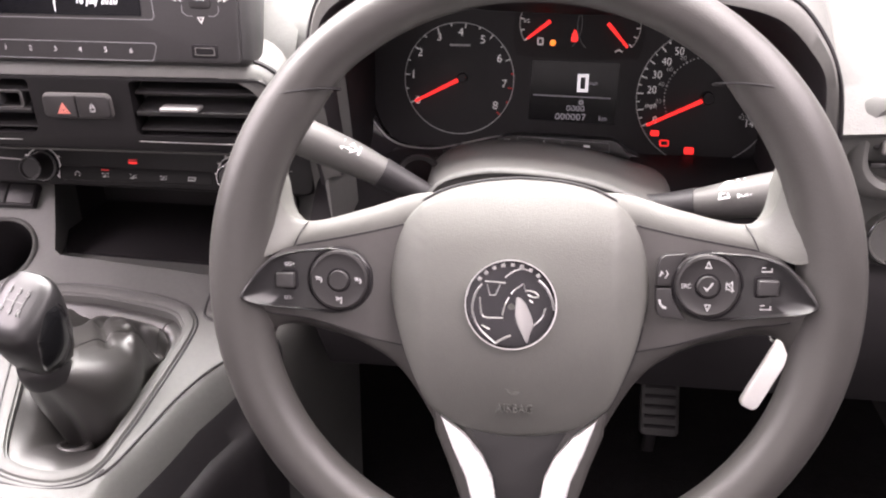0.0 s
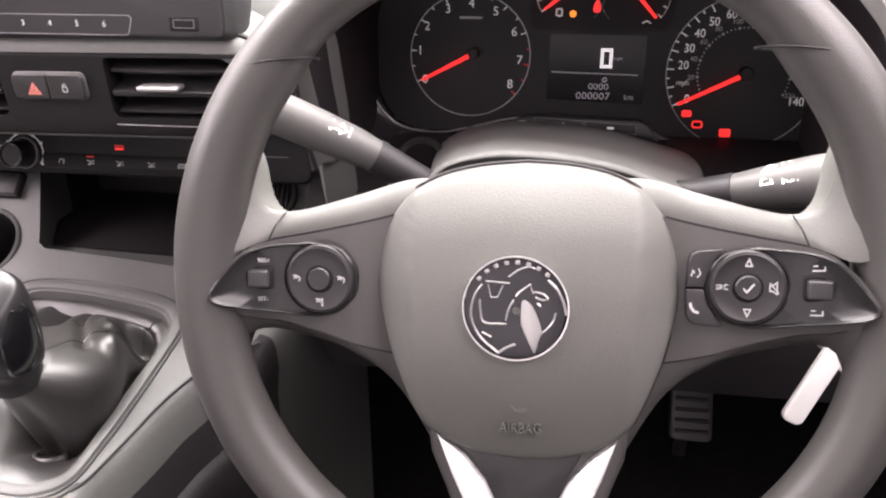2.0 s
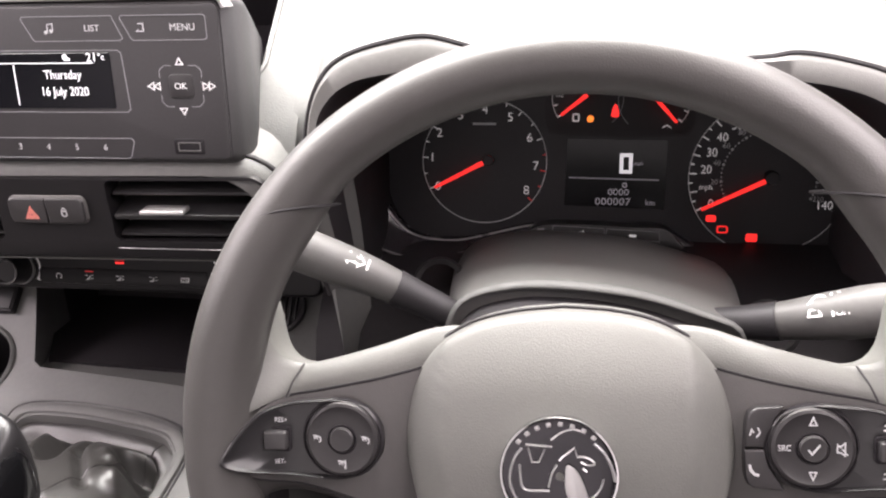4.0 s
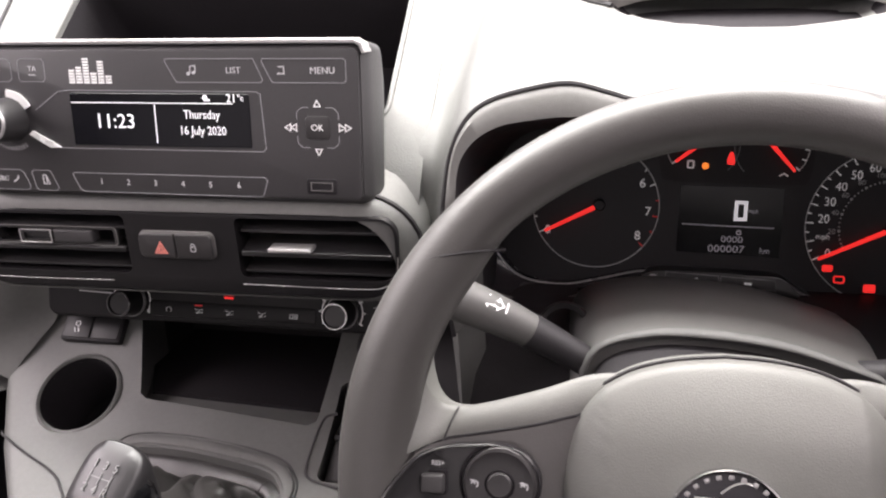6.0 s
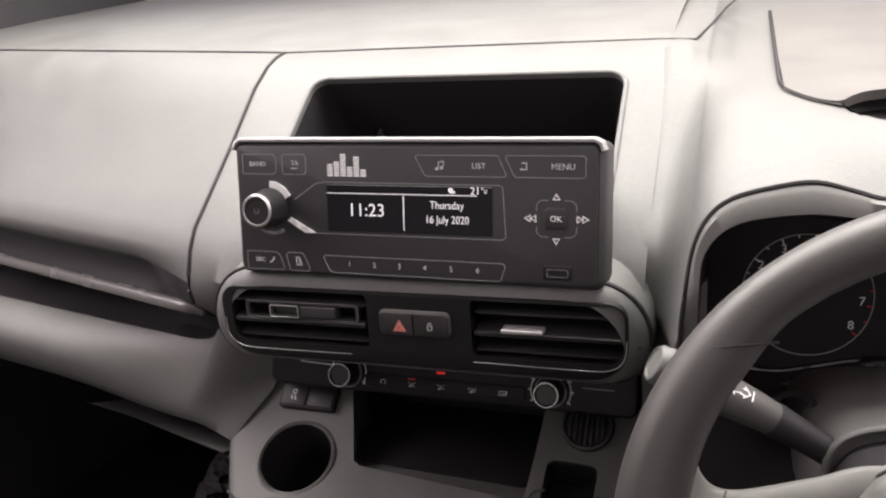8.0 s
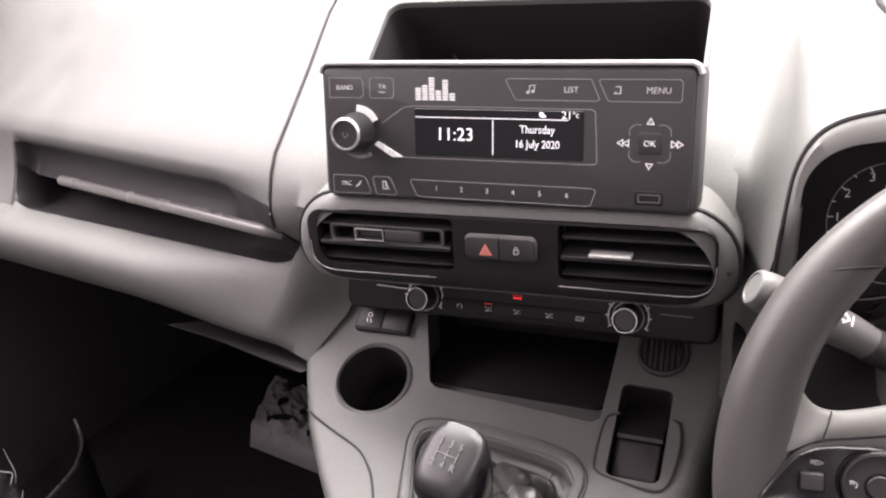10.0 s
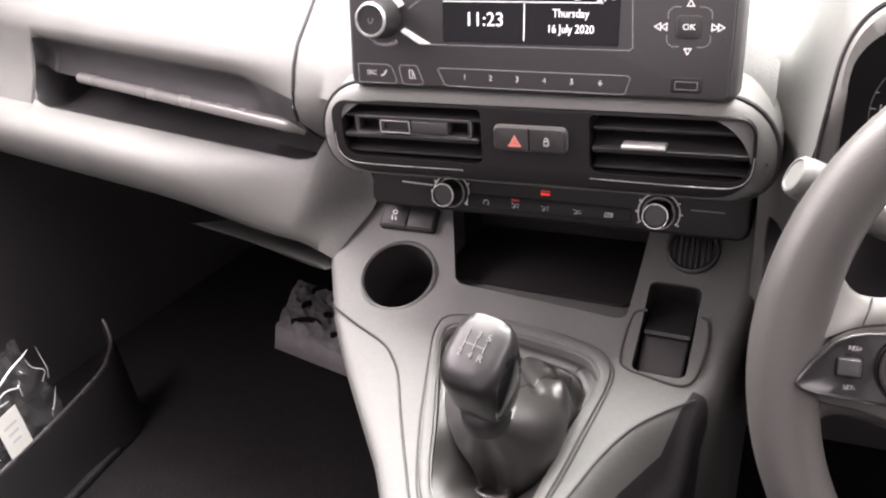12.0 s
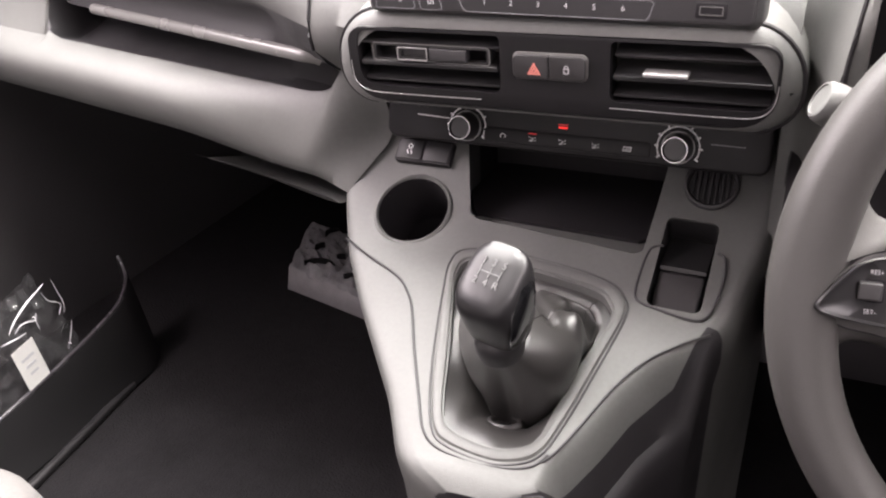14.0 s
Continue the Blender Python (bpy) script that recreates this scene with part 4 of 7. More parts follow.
# ---- climate panel ----
def climate_panel():
    unit = thing("climate_panel", facing(-0.262, 0.8187, 0.6046, 0.25), "black climate control panel with two rotary knobs", "control panel")
    part("body", prism(rrect(0.3450, 0.0560, (0.010, 0.010, 0.006, 0.006), 5, -0.0095, 0.0165), -0.03, 0.004, 0.003, 3), MASK, unit)
    # underside of the vent housing runs back to the panel, its shade coloured black
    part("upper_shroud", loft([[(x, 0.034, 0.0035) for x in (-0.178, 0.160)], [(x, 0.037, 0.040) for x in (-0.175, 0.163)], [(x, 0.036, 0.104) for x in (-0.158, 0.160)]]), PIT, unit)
    top = 0.0042
    part("key_strip", prism(rrect(0.1500, 0.0135, 0.003, 3, -0.0085, 0.0005), 0.002, 0.0048, 0.001, 2), MASK, unit, "black strip of touch keys")
    for i, u in enumerate((-0.0650, -0.0373, -0.0098, 0.0195, 0.0475)):
        bm = bmesh.new()
        y, w = 0.0, 0.0053
        if i == 0:
            stroke([(u + 0.0024 * math.cos(radians(a)), y + 0.0022 * math.sin(radians(a))) for a in range(-60, 221, 20)], 0.0005, w, bm=bm)
        elif i == 4:
            stroke([(u - 0.0032, y + 0.0016), (u + 0.0032, y + 0.0016), (u + 0.0026, y - 0.0016), (u - 0.0038, y - 0.0016)], 0.0006, w, True, bm=bm)
            for d in (-0.0014, 0.0004, 0.0020):
                stroke([(u + d, y - 0.0010), (u + d + 0.0004, y + 0.0010)], 0.0005, w, bm=bm)
        else:
            stroke([(u - 0.0028, y - 0.0018), (u - 0.0004, y - 0.0016), (u + 0.0004, y + 0.0012)], 0.0009, w, bm=bm)
            stroke([(u + 0.0014, y - 0.0012), (u + 0.0034, y - 0.0012)], 0.0006, w, bm=bm)
            stroke([(u + 0.0018, y + 0.0014), (u + 0.0034, y + 0.0014)], 0.0006, w, bm=bm)
            stroke([(u - 0.0036, y + 0.0018), (u - 0.0014, y + 0.0010)], 0.0006, w, bm=bm)
        part("climate_key", bm, PRINT, unit)
    part("key_lamp", stroke([(-0.0410, 0.0048), (-0.0340, 0.0048)], 0.0011, 0.0053), RED_DIM, unit, "red key lamp")
    part("key_lamp", stroke([(-0.0145, 0.0125), (-0.0065, 0.0125)], 0.0014, top), RED_GLOW, unit, "red key lamp")
    part("ac_mark", stroke([(-0.0150, 0.0150), (-0.0060, 0.0150)], 0.0010, top), RED_DIM, unit)
    part("left_slot", stroke([(-0.1500, 0.0120), (-0.1180, 0.0110)], 0.0010, top, thick=0.0008), SILVER, unit, "thin silver slot line")
    part("right_slot", stroke([(0.1150, 0.0110), (0.1420, 0.0110)], 0.0008, top), LINE_PRINT, unit)
    for u in (-0.1000, 0.0890):
        at = Matrix.Translation((u, 0.0058, 0.004)) @ Matrix.Diagonal((0.87, 0.87, 0.95, 1))
        knob = part("rotary_knob", lathe([(0, 0), (0.0152, 0), (0.0148, 0.005), (0.0132, 0.007), (0.0130, 0.020), (0.0124, 0.0222), (0.0108, 0.0226), (0.0098, 0.0208), (0, 0.0206)], 48), SATIN, unit, "black rotary knob with a chrome ring", at)
        part("chrome_ring", lathe([(0.0110, 0.0218), (0.0114, 0.0230), (0.0119, 0.0230), (0.0125, 0.0218)], 48), CHROME, knob)
        part("grip_ring", lathe([(0.0153, 0.0), (0.0158, 0.002), (0.0153, 0.004), (0.0148, 0.004)], 48), SILVER, knob)
        scale = bmesh.new()
        stroke([(0.0200 * math.cos(radians(a)), 0.0198 * math.sin(radians(a))) for a in range(-30, 211, 8)], 0.0013, 0.0003, bm=scale)
        for a in range(-30, 211, 30):
            stroke([(r * math.cos(radians(a)), r * math.sin(radians(a))) for r in (0.0188, 0.0228)], 0.0016, 0.0003, bm=scale)
        part("scale_ring", scale, PRINT, knob)
    return unit


climate_panel()


# ---- centre console ----
PROFILE = [(0.46, 0.418), (0.50, 0.426), (0.56, 0.441), (0.60, 0.4505), (0.64, 0.463), (0.68, 0.4775), (0.72, 0.4945), (0.76, 0.5125), (0.79, 0.5305), (0.815, 0.551), (0.84, 0.575), (0.865, 0.601), (0.89, 0.632)]
# y, left edge, right edge
EDGES = [(0.548, -0.286, -0.232), (0.553, -0.303, -0.218), (0.560, -0.318, -0.207), (0.575, -0.331, -0.192), (0.60, -0.346, -0.175), (0.62, -0.359, -0.162), (0.66, -0.392, -0.142), (0.70, -0.425, -0.125), (0.745, -0.459, -0.107), (0.785, -0.482, -0.097), (0.81, -0.494, -0.091), (0.84, -0.500, -0.086), (0.89, -0.500, -0.080)]


def on_console(y):
    return float(np.interp(y, [p[0] for p in PROFILE], [p[1] for p in PROFILE]))


ROLL = 0.0145


def side_line(y):
    """Where the console's top turns over into its side towards the driver."""
    return float(np.interp(y, [0.585, 0.622, 0.658, 0.686, 0.706, 0.7215, 0.737], [-0.216, -0.198, -0.183, -0.165, -0.142, -0.118, -0.095]))


def right_edge(y):
    return min(blend(EDGES, y)[1], side_line(y) + 0.030)


def console_fall(x, y):
    return 0.085 * max(0.0, (x - side_line(y) + 0.001) / 0.026) ** 2


def console_body():
    rows = []
    for i in range(41):
        y = 0.548 + (0.89 - 0.548) * (i / 40)
        l, r = blend(EDGES, y)[0], right_edge(y)
        z, drop = on_console(y), 0.22
        if i == 0:
            z -= 0.006
        ring = []
        n = 26
        flare = 0.012
        ring.append((l + 0.050, y + 0.004, FLOOR + 0.002))
        ring.append((l + 0.022, y, z - drop * 0.5))
        for d, w in ((0.030, 0.004), (0.013, 0.0005), (0.005, 0.001), (0.0015, 0.004), (0.0, 0.009)):
            ring.append((l + w, y, z - d))
        fall = lambda x: console_fall(x, y)
        turn = min(side_line(y), r - 0.018)
        roll = (r - 0.009 - turn) / 0.021
        xs = [l + 0.009 + (turn - l - 0.009) * j / 24 for j in range(1, 25)] + [turn + d * roll for d in (0.004, 0.008, 0.0115, ROLL, 0.018)]
        for x in xs:
            t = (x - l) / (r - l)
            ring.append((x, y, z + 0.0035 * math.sin(math.pi * t) - fall(x)))
        for d, w in ((0.0, 0.009), (0.0015, 0.004), (0.005, 0.001), (0.012, -0.001), (0.030, -0.0015)):
            ring.append((r - w, y, z - d - fall(r - 0.009)))
        ring.append((r - 0.002, y, z - 0.035 - fall(r - 0.009) - 0.02))
        ring.append((r - 0.010, y + 0.004, max(FLOOR + 0.002, 0.10)))
        rows.append(ring)
    cup = lathe([(0, 0.2), (0.0345, 0.2), (0.0345, -0.075), (0.030, -0.079), (0, -0.079)], 48)
    bmesh.ops.transform(cup, matrix=Matrix.Translation(CUP) @ Matrix.Rotation(radians(CUP_TILT), 4, "X"), verts=cup.verts)
    cub = loft([[(x, y, z) for x, y in ((-0.380, 0.862), (-0.352, 0.8), (-0.345, 0.796), (-0.197, 0.786), (-0.190, 0.79), (-0.182, 0.862), (-0.182, 0.95), (-0.380, 0.95))] for z in (0.505, 0.75)], around=True, caps=True)
    for v in cub.verts:
        if v.co.z < 0.6:
            v.co.z = 0.5235 if v.co.y < 0.81 else 0.514
        if v.co.y < 0.81:
            v.co.y -= 0.008
    brake = prism(rrect(0.044, 0.088, 0.007, 4), -0.035, 0.05)
    bmesh.ops.transform(brake, matrix=BRAKE, verts=brake.verts)
    boot = prism(BOOT_HOLE, 0.30, 0.75)
    me = carve(loft(rows, around=True, caps=True), [cup, cub, brake, boot], "body", CONSOLE)
    # shade of the driver-side lower flank and the nose, painted on in black
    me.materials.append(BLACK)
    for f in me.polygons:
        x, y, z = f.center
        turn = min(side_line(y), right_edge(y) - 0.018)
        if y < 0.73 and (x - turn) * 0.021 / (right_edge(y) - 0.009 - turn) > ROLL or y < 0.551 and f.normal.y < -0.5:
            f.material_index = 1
    return me


CUP, CUP_TILT = (-0.409, 0.786, 0.534), 36
BRAKE = Matrix.Translation((-0.1545, 0.776, 0.523)) @ Matrix.Rotation(radians(34), 4, "X") @ Matrix.Rotation(radians(-1), 4, "Z")
BOOT_RING = [(x + (0.003 if x > -0.24 and y < 0.73 else 0.0), y - 0.0045 * max(0.0, min(1.0, (0.66 - y) / 0.06))) for x, y in [(-0.343, 0.7575), (-0.30, 0.7605), (-0.25, 0.7565), (-0.212, 0.7490), (-0.197, 0.7390), (-0.1935, 0.7220), (-0.203, 0.675), (-0.2135, 0.627), (-0.2235, 0.595), (-0.240, 0.5815), (-0.262, 0.5795), (-0.289, 0.5845), (-0.303, 0.5935), (-0.316, 0.617), (-0.332, 0.660), (-0.347, 0.715), (-0.352, 0.742)]]


def inset(points, d):
    c = np.mean(np.array(points), axis=0)
    out = []
    for p in points:
        v = c - np.array(p)
        out.append(tuple(np.array(p) + v / np.linalg.norm(v) * d))
    return out


BOOT_HOLE = spline(inset(BOOT_RING, 0.012), 4, True)
console = thing("centre_console", pose(-0.28, 0.72, FLOOR), "light grey plastic centre console with a cup holder and open cubby", "console")
OUT = pose(0.28, -0.72, -FLOOR)
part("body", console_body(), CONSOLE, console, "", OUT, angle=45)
# cup holder
cup_pose = OUT @ Matrix.Translation(CUP) @ Matrix.Rotation(radians(CUP_TILT), 4, "X")
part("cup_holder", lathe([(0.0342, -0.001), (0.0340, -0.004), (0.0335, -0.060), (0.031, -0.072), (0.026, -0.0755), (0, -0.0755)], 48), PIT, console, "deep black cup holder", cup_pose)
part("cup_rim", lathe([(0.0395, -0.0035), (0.0385, -0.0005), (0.0365, 0.0006), (0.0350, -0.0008), (0.0340, -0.006)], 56), CONSOLE, console, "", cup_pose)
# cubby lining
cubby = [(-0.379, 0.861), (-0.356, 0.815), (-0.198, 0.806), (-0.189, 0.815), (-0.183, 0.861), (-0.183, 0.945), (-0.379, 0.945)]
part("cubby_floor", prism([(x, y) for x, y in cubby[::-1]], 0.505, 0.5245), PIT, console, "black cubby floor", OUT)
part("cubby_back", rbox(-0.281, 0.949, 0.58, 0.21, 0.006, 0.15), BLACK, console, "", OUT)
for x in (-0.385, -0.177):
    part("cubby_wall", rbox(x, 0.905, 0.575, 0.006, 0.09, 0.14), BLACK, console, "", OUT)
# switches in front of the cup holder
sw_pose = OUT @ facing(-0.4135, 0.8300, 0.5745, 1.0) 
bank = part("switch_bank", prism(rrect(0.058, 0.0245, 0.002, 3), -0.008, 0.0025, 0.0008, 2), BLACK, console, "pair of black push switches", sw_pose)
for x in (-0.0142, 0.0142):
    part("switch_key", prism(rrect(0.0265, 0.0205, 0.0015, 3, x, 0), 0.001, 0.0042, 0.0012, 2), CHARCOAL, bank)
mark = bmesh.new()
stroke(circle(0.0022, 14, -0.0142, 0.0028), 0.0008, 0.0043, True, bm=mark)
stroke([(-0.0168, -0.0010), (-0.0150, -0.0055)], 0.0009, 0.0043, bm=mark)
stroke([(-0.0132, -0.0010), (-0.0114, -0.0055)], 0.0009, 0.0043, bm=mark)
part("traction_mark", mark, PRINT, bank)
# round grille by the cubby
g_pose = OUT @ facing(-0.1445, 0.8320, 0.5755, 0.98)
grille = part("round_grille", lathe([(0, -0.004), (0.0190, -0.004), (0.0192, 0.001), (0.0205, 0.002), (0.0225, 0.0012), (0.0230, -0.003)], 48), CHARCOAL, console, "round slotted black grille", g_pose)
for i in range(-3, 4):
    h = math.sqrt(0.0178 ** 2 - (i * 0.0048) ** 2)
    part("rib", rbox(i * 0.0048, 0, -0.0015, 0.0022, 2 * h, 0.004, 0.0008, 2), SATIN if i % 2 else CHARCOAL, grille)
# parking brake switch
b_pose = OUT @ BRAKE
well = part("parking_brake_well", loft([[(x, y, w) for x, y in rrect(0.0435, 0.0875, 0.007, 4)] for w in (-0.001, -0.020, -0.033)] + [[(x, y, -0.0335) for x, y in rrect(0.040, 0.084, 0.005, 4)]], around=True, caps=False), SATIN, console, "black recess of the parking brake", b_pose)
part("well_floor", prism(rrect(0.041, 0.085, 0.005, 4), -0.034, -0.032), BLACK, well)
lever = loft([[(x, y, w) for x, y in ((-0.019, y0), (0.019, y0))] for y0, w in ((0.040, -0.028), (0.020, -0.016), (0.004, -0.006), (-0.001, -0.0035), (-0.004, -0.005))])
part("brake_lever", prism(rrect(0.038, 0.036, 0.003, 3, 0, -0.0225), -0.03, -0.0045, 0.004, 3), KEYCAP, well, "black parking brake paddle")
part("lever_back", lever, SATIN, well)
# seams
def console_line(pts, r=0.0011, lift=0.0025):
    return sweep([(x, y, on_console(y) + lift) for x, y in spline(pts, 6)], circle(r, 6))


part("side_seam", console_line([(-0.462, 0.7515), (-0.458, 0.7480), (-0.430, 0.7355), (-0.396, 0.7215), (-0.380, 0.7080), (-0.369, 0.6935), (-0.352, 0.660), (-0.326, 0.612), (-0.312, 0.588), (-0.296, 0.5755), (-0.27, 0.571), (-0.24, 0.5725), (-0.222, 0.5795), (-0.214, 0.592)]), CHARCOAL, console, "", OUT)
part("side_seam", console_line([(-0.122, 0.7190), (-0.130, 0.7140), (-0.142, 0.706), (-0.165, 0.686), (-0.183, 0.658), (-0.198, 0.622), (-0.208, 0.598), (-0.216, 0.585)]), CHARCOAL, console, "", OUT)
part("brake_surround", console_line([(-0.1735, 0.7890), (-0.1835, 0.7850), (-0.1870, 0.7700), (-0.1875, 0.7480), (-0.1830, 0.7375), (-0.1650, 0.7330), (-0.1400, 0.7290), (-0.1290, 0.7320), (-0.1235, 0.7450), (-0.1205, 0.7700), (-0.1230, 0.7850), (-0.1290, 0.7890)]), CHARCOAL, console, "", OUT)
part("upper_seam", sweep([(x, y, z) for x, y, z in spline([(-0.494, 0.806, 0.547), (-0.484, 0.822, 0.566), (-0.466, 0.836, 0.582), (-0.455, 0.845, 0.60), (-0.450, 0.852, 0.625)], 6)], circle(0.0016, 6)), BLACK, console, "", OUT)


# ---- gear lever ----
def to_line(p, a, b):
    """Distance of a place from the stretch between a and b, in plan."""
    ax, ay = b[0] - a[0], b[1] - a[1]
    t = max(0.0, min(1.0, ((p[0] - a[0]) * ax + (p[1] - a[1]) * ay) / (ax * ax + ay * ay)))
    return math.hypot(p[0] - a[0] - t * ax, p[1] - a[1] - t * ay)


# folds of the gaiter in plan: line, height, half width
FOLDS = [
    ([(-0.226, 0.708), (-0.214, 0.711), (-0.218, 0.692)], -0.036, 0.0105),
    ([(-0.262, 0.700), (-0.244, 0.674), (-0.232, 0.655)], -0.0060, 0.0040),
    ([(-0.238, 0.704), (-0.224, 0.690), (-0.214, 0.668)], 0.008, 0.0065),
    ([(-0.266, 0.735), (-0.262, 0.700)], -0.005, 0.0026),
    ([(-0.286, 0.728), (-0.280, 0.690)], -0.010, 0.0060),
    ([(-0.302, 0.722), (-0.294, 0.690)], 0.006, 0.0050),
]


def gear_lever():
    gear = thing("gear_lever", pose(-0.270, 0.66, 0.475), "black gear lever with a leatherette gaiter in the centre console", "gear lever")
    off = pose(0.270, -0.66, -0.475)
    outer = spline(BOOT_RING, 5, True)
    tilt = lambda pts, lift: [(x, y, on_console(y) + lift) for x, y in pts]
    ring = loft([tilt(outer, 0.0015), tilt(spline(inset(BOOT_RING, 0.0015), 5, True), 0.0050), tilt(spline(inset(BOOT_RING, 0.005), 5, True), 0.0062), tilt(spline(inset(BOOT_RING, 0.0095), 5, True), 0.0050), tilt(spline(inset(BOOT_RING, 0.013), 5, True), -0.006)], around=True)
    part("gaiter_frame", ring, CONSOLE, gear, "grey raised frame", off)
    part("frame_line", sweep(tilt(spline(inset(BOOT_RING, -0.0018), 5, True), 0.0028), circle(0.0009, 6), closed=True), CHARCOAL, gear, "", off)
    # gaiter: a skirt that sinks from the frame into a trough, then a slack bulb that closes on the leaning shaft
    base = resample(spline(inset(BOOT_RING, 0.0125), 9, True), 180)
    n = len(base)
    neck, foot = Vector((-0.2575, 0.620, 0.526)), (-0.262, 0.668)
    rows = []
    for i in range(81):
        t = i / 80
        row = []
        for j, (x, y) in enumerate(base):
            ang = math.atan2(y - foot[1], x - foot[0])
            da = lambda a0: math.atan2(math.sin(ang - a0), math.cos(ang - a0))
            front, left, right = math.exp(-(da(-1.55) / 0.80) ** 2), math.exp(-(da(-2.6) / 0.55) ** 2), math.exp(-(da(-0.35) / 0.7) ** 2)
            ripple = noise.noise(Vector((2.1 * math.cos(ang), 2.1 * math.sin(ang), 3)))
            reach = 0.20 + 0.46 * front + 0.26 * left - 0.07 * right + 0.04 * ripple
            sink = 0.007 + 0.026 * front + 0.018 * left + 0.013 * right
            tx, ty = x + (foot[0] - x) * reach, y + (foot[1] - y) * reach
            trough = Vector((tx, ty, on_console(ty) - sink))
            b = Vector((x, y, on_console(y) - 0.003))
            e = neck + Vector((0.0190 * math.cos(ang), 0.0190 * math.sin(ang), 0.006 * math.sin(ang)))
            out = Vector((math.cos(ang), math.sin(ang), 0))
            if t < 0.36:
                u = t / 0.36
                p = b.lerp(trough, u)
                p.z += 0.0050 * math.sin(math.pi * u) * (0.6 + front) + 0.0015 * noise.noise(Vector((x * 30, y * 30, 2 * u)))
            else:
                u = (t - 0.36) / 0.64
                p = trough.lerp(e, u)
                p.z = trough.z + (e.z - trough.z) * u ** (1 - 0.5 * math.exp(-(da(0.1) / 1.0) ** 2))
                swell = math.sin(math.pi * u ** 0.62)
                p += out * (0.0120 - 0.0150 * front + 0.007 * right) * swell
                p.z += (0.0075 - 0.004 * front) * swell + 0.0030 * noise.noise(Vector((p.x * 22, p.y * 22, 1.5))) * swell
                for line, high, wide in FOLDS:
                    near = min(to_line((p.x, p.y), c, d) for c, d in zip(line, line[1:]))
                    p.z += high * math.exp(-(near / wide) ** 2) * min(1.0, u * 5) * min(1.0, (1 - u) * 4)
            row.append(p)
        rows.append(row)
    rows.append([neck + (p - neck) * 0.3 + Vector((0, 0, 0.002)) for p in rows[-1]])
    part("gaiter", loft(rows, around=True), LEATHER, gear, "creased black leatherette gaiter", off, angle=70)
    part("gaiter_seam", sweep([(r[int(n * 0.24)].x, r[int(n * 0.24)].y - 0.0, r[int(n * 0.24)].z + 0.0002) for r in rows], circle(0.0008, 6)), LEATHER, gear, "", off)
    # a curl of slack leather at the foot of the front
    curl = []
    for i in range(25):
        a = radians(-215 + 285 * i / 24)
        curl.append((-0.2600 + 0.0125 * math.cos(a), 0.6290 + 0.0095 * math.sin(a), 0.4355 + 0.006 * math.sin(math.pi * i / 24) + 0.003 * math.sin(a)))
    part("gaiter_fold", sweep(curl, [(0.0034 * math.cos(q), 0.0058 * math.sin(q)) for q in (2 * math.pi * k / 14 for k in range(14))], scales=[(0.5 + 0.6 * math.sin(math.pi * i / 24), 0.4 + 0.7 * math.sin(math.pi * i / 24)) for i in range(25)]), LEATHER, gear, "curled fold of the gaiter", off, angle=80)
    # shaft collar and knob; the knob leans back towards the driver
    km = off @ Matrix.Translation((-0.2585, 0.611, 0.530)) @ Matrix.Rotation(radians(8), 4, "X") @ Matrix.Rotation(radians(-15), 4, "Z") @ Matrix.Translation((0.0015, 0, 0)) @ Matrix.Diagonal((0.97, 0.98, 0.855, 1))
    part("collar", lathe([(0.0175, -0.014), (0.0195, -0.004), (0.0190, 0.006), (0.0170, 0.010)], 32), SATIN, gear, "", km)
    sec = []
    for w, sx, sy, oy, lean in ((0.000, 0.0150, 0.0140, 0.004, 0), (0.004, 0.0185, 0.0170, 0.003, 0), (0.014, 0.0215, 0.0200, 0.002, 0.06), (0.030, 0.0240, 0.0228, 0.001, 0.18), (0.044, 0.0250, 0.0242, 0.000, 0.34), (0.054, 0.0250, 0.0246, -0.001, 0.50), (0.0625, 0.0244, 0.0242, -0.002, 0.62), (0.0680, 0.0230, 0.0228, -0.003, 0.68), (0.0712, 0.0208, 0.0206, -0.0035, 0.70), (0.0730, 0.0150, 0.0150, -0.004, 0.70), (0.0738, 0.0060, 0.0060, -0.004, 0.70), (0.0739, 0.0004, 0.0004, -0.004, 0.70)):
        ring = []
        for j in range(40):
            a = 2 * math.pi * j / 40
            c, s_ = math.cos(a), math.sin(a)
            k = (abs(c) ** 3.4 + abs(s_) ** 3.4) ** (-1 / 3.4)
            y = sy * k * s_
            ring.append((sx * k * c, oy + y, w + lean * y))
        sec.append(ring)
    knob = part("knob", loft(sec, around=True, caps=True), KNOB, gear, "satin black gear knob with a shift pattern", km, angle=50)
    # bright strip down the right side
    strip, edge = [], []
    for t in (0, 0.08, 0.2, 0.35, 0.5, 0.65, 0.8, 0.92, 1.0):
        w = 0.006 + 0.060 * t
        half = 0.0150 * math.sqrt(max(0.02, 1 - (2 * t - 1) ** 4))
        out = float(np.interp(w, [0, 0.004, 0.014, 0.030, 0.044, 0.054, 0.0625, 0.068], [0.0150, 0.0185, 0.0215, 0.0240, 0.0250, 0.0250, 0.0244, 0.0230])) + 0.0008
        lean = float(np.interp(w, [0, 0.03, 0.054, 0.068], [0, 0.18, 0.5, 0.68]))
        strip.append([(out - 0.0022 * (2 * a - 1) ** 4, -0.001 + (2 * a - 1) * half, w + lean * (2 * a - 1) * half) for a in (0, 0.12, 0.3, 0.5, 0.7, 0.88, 1)])
    edge = [r[0] for r in strip] + [r[-1] for r in strip[::-1]]
    strip = loft(strip)
    part("gloss_side", strip, GLOSS, knob, "gloss black side inlay")
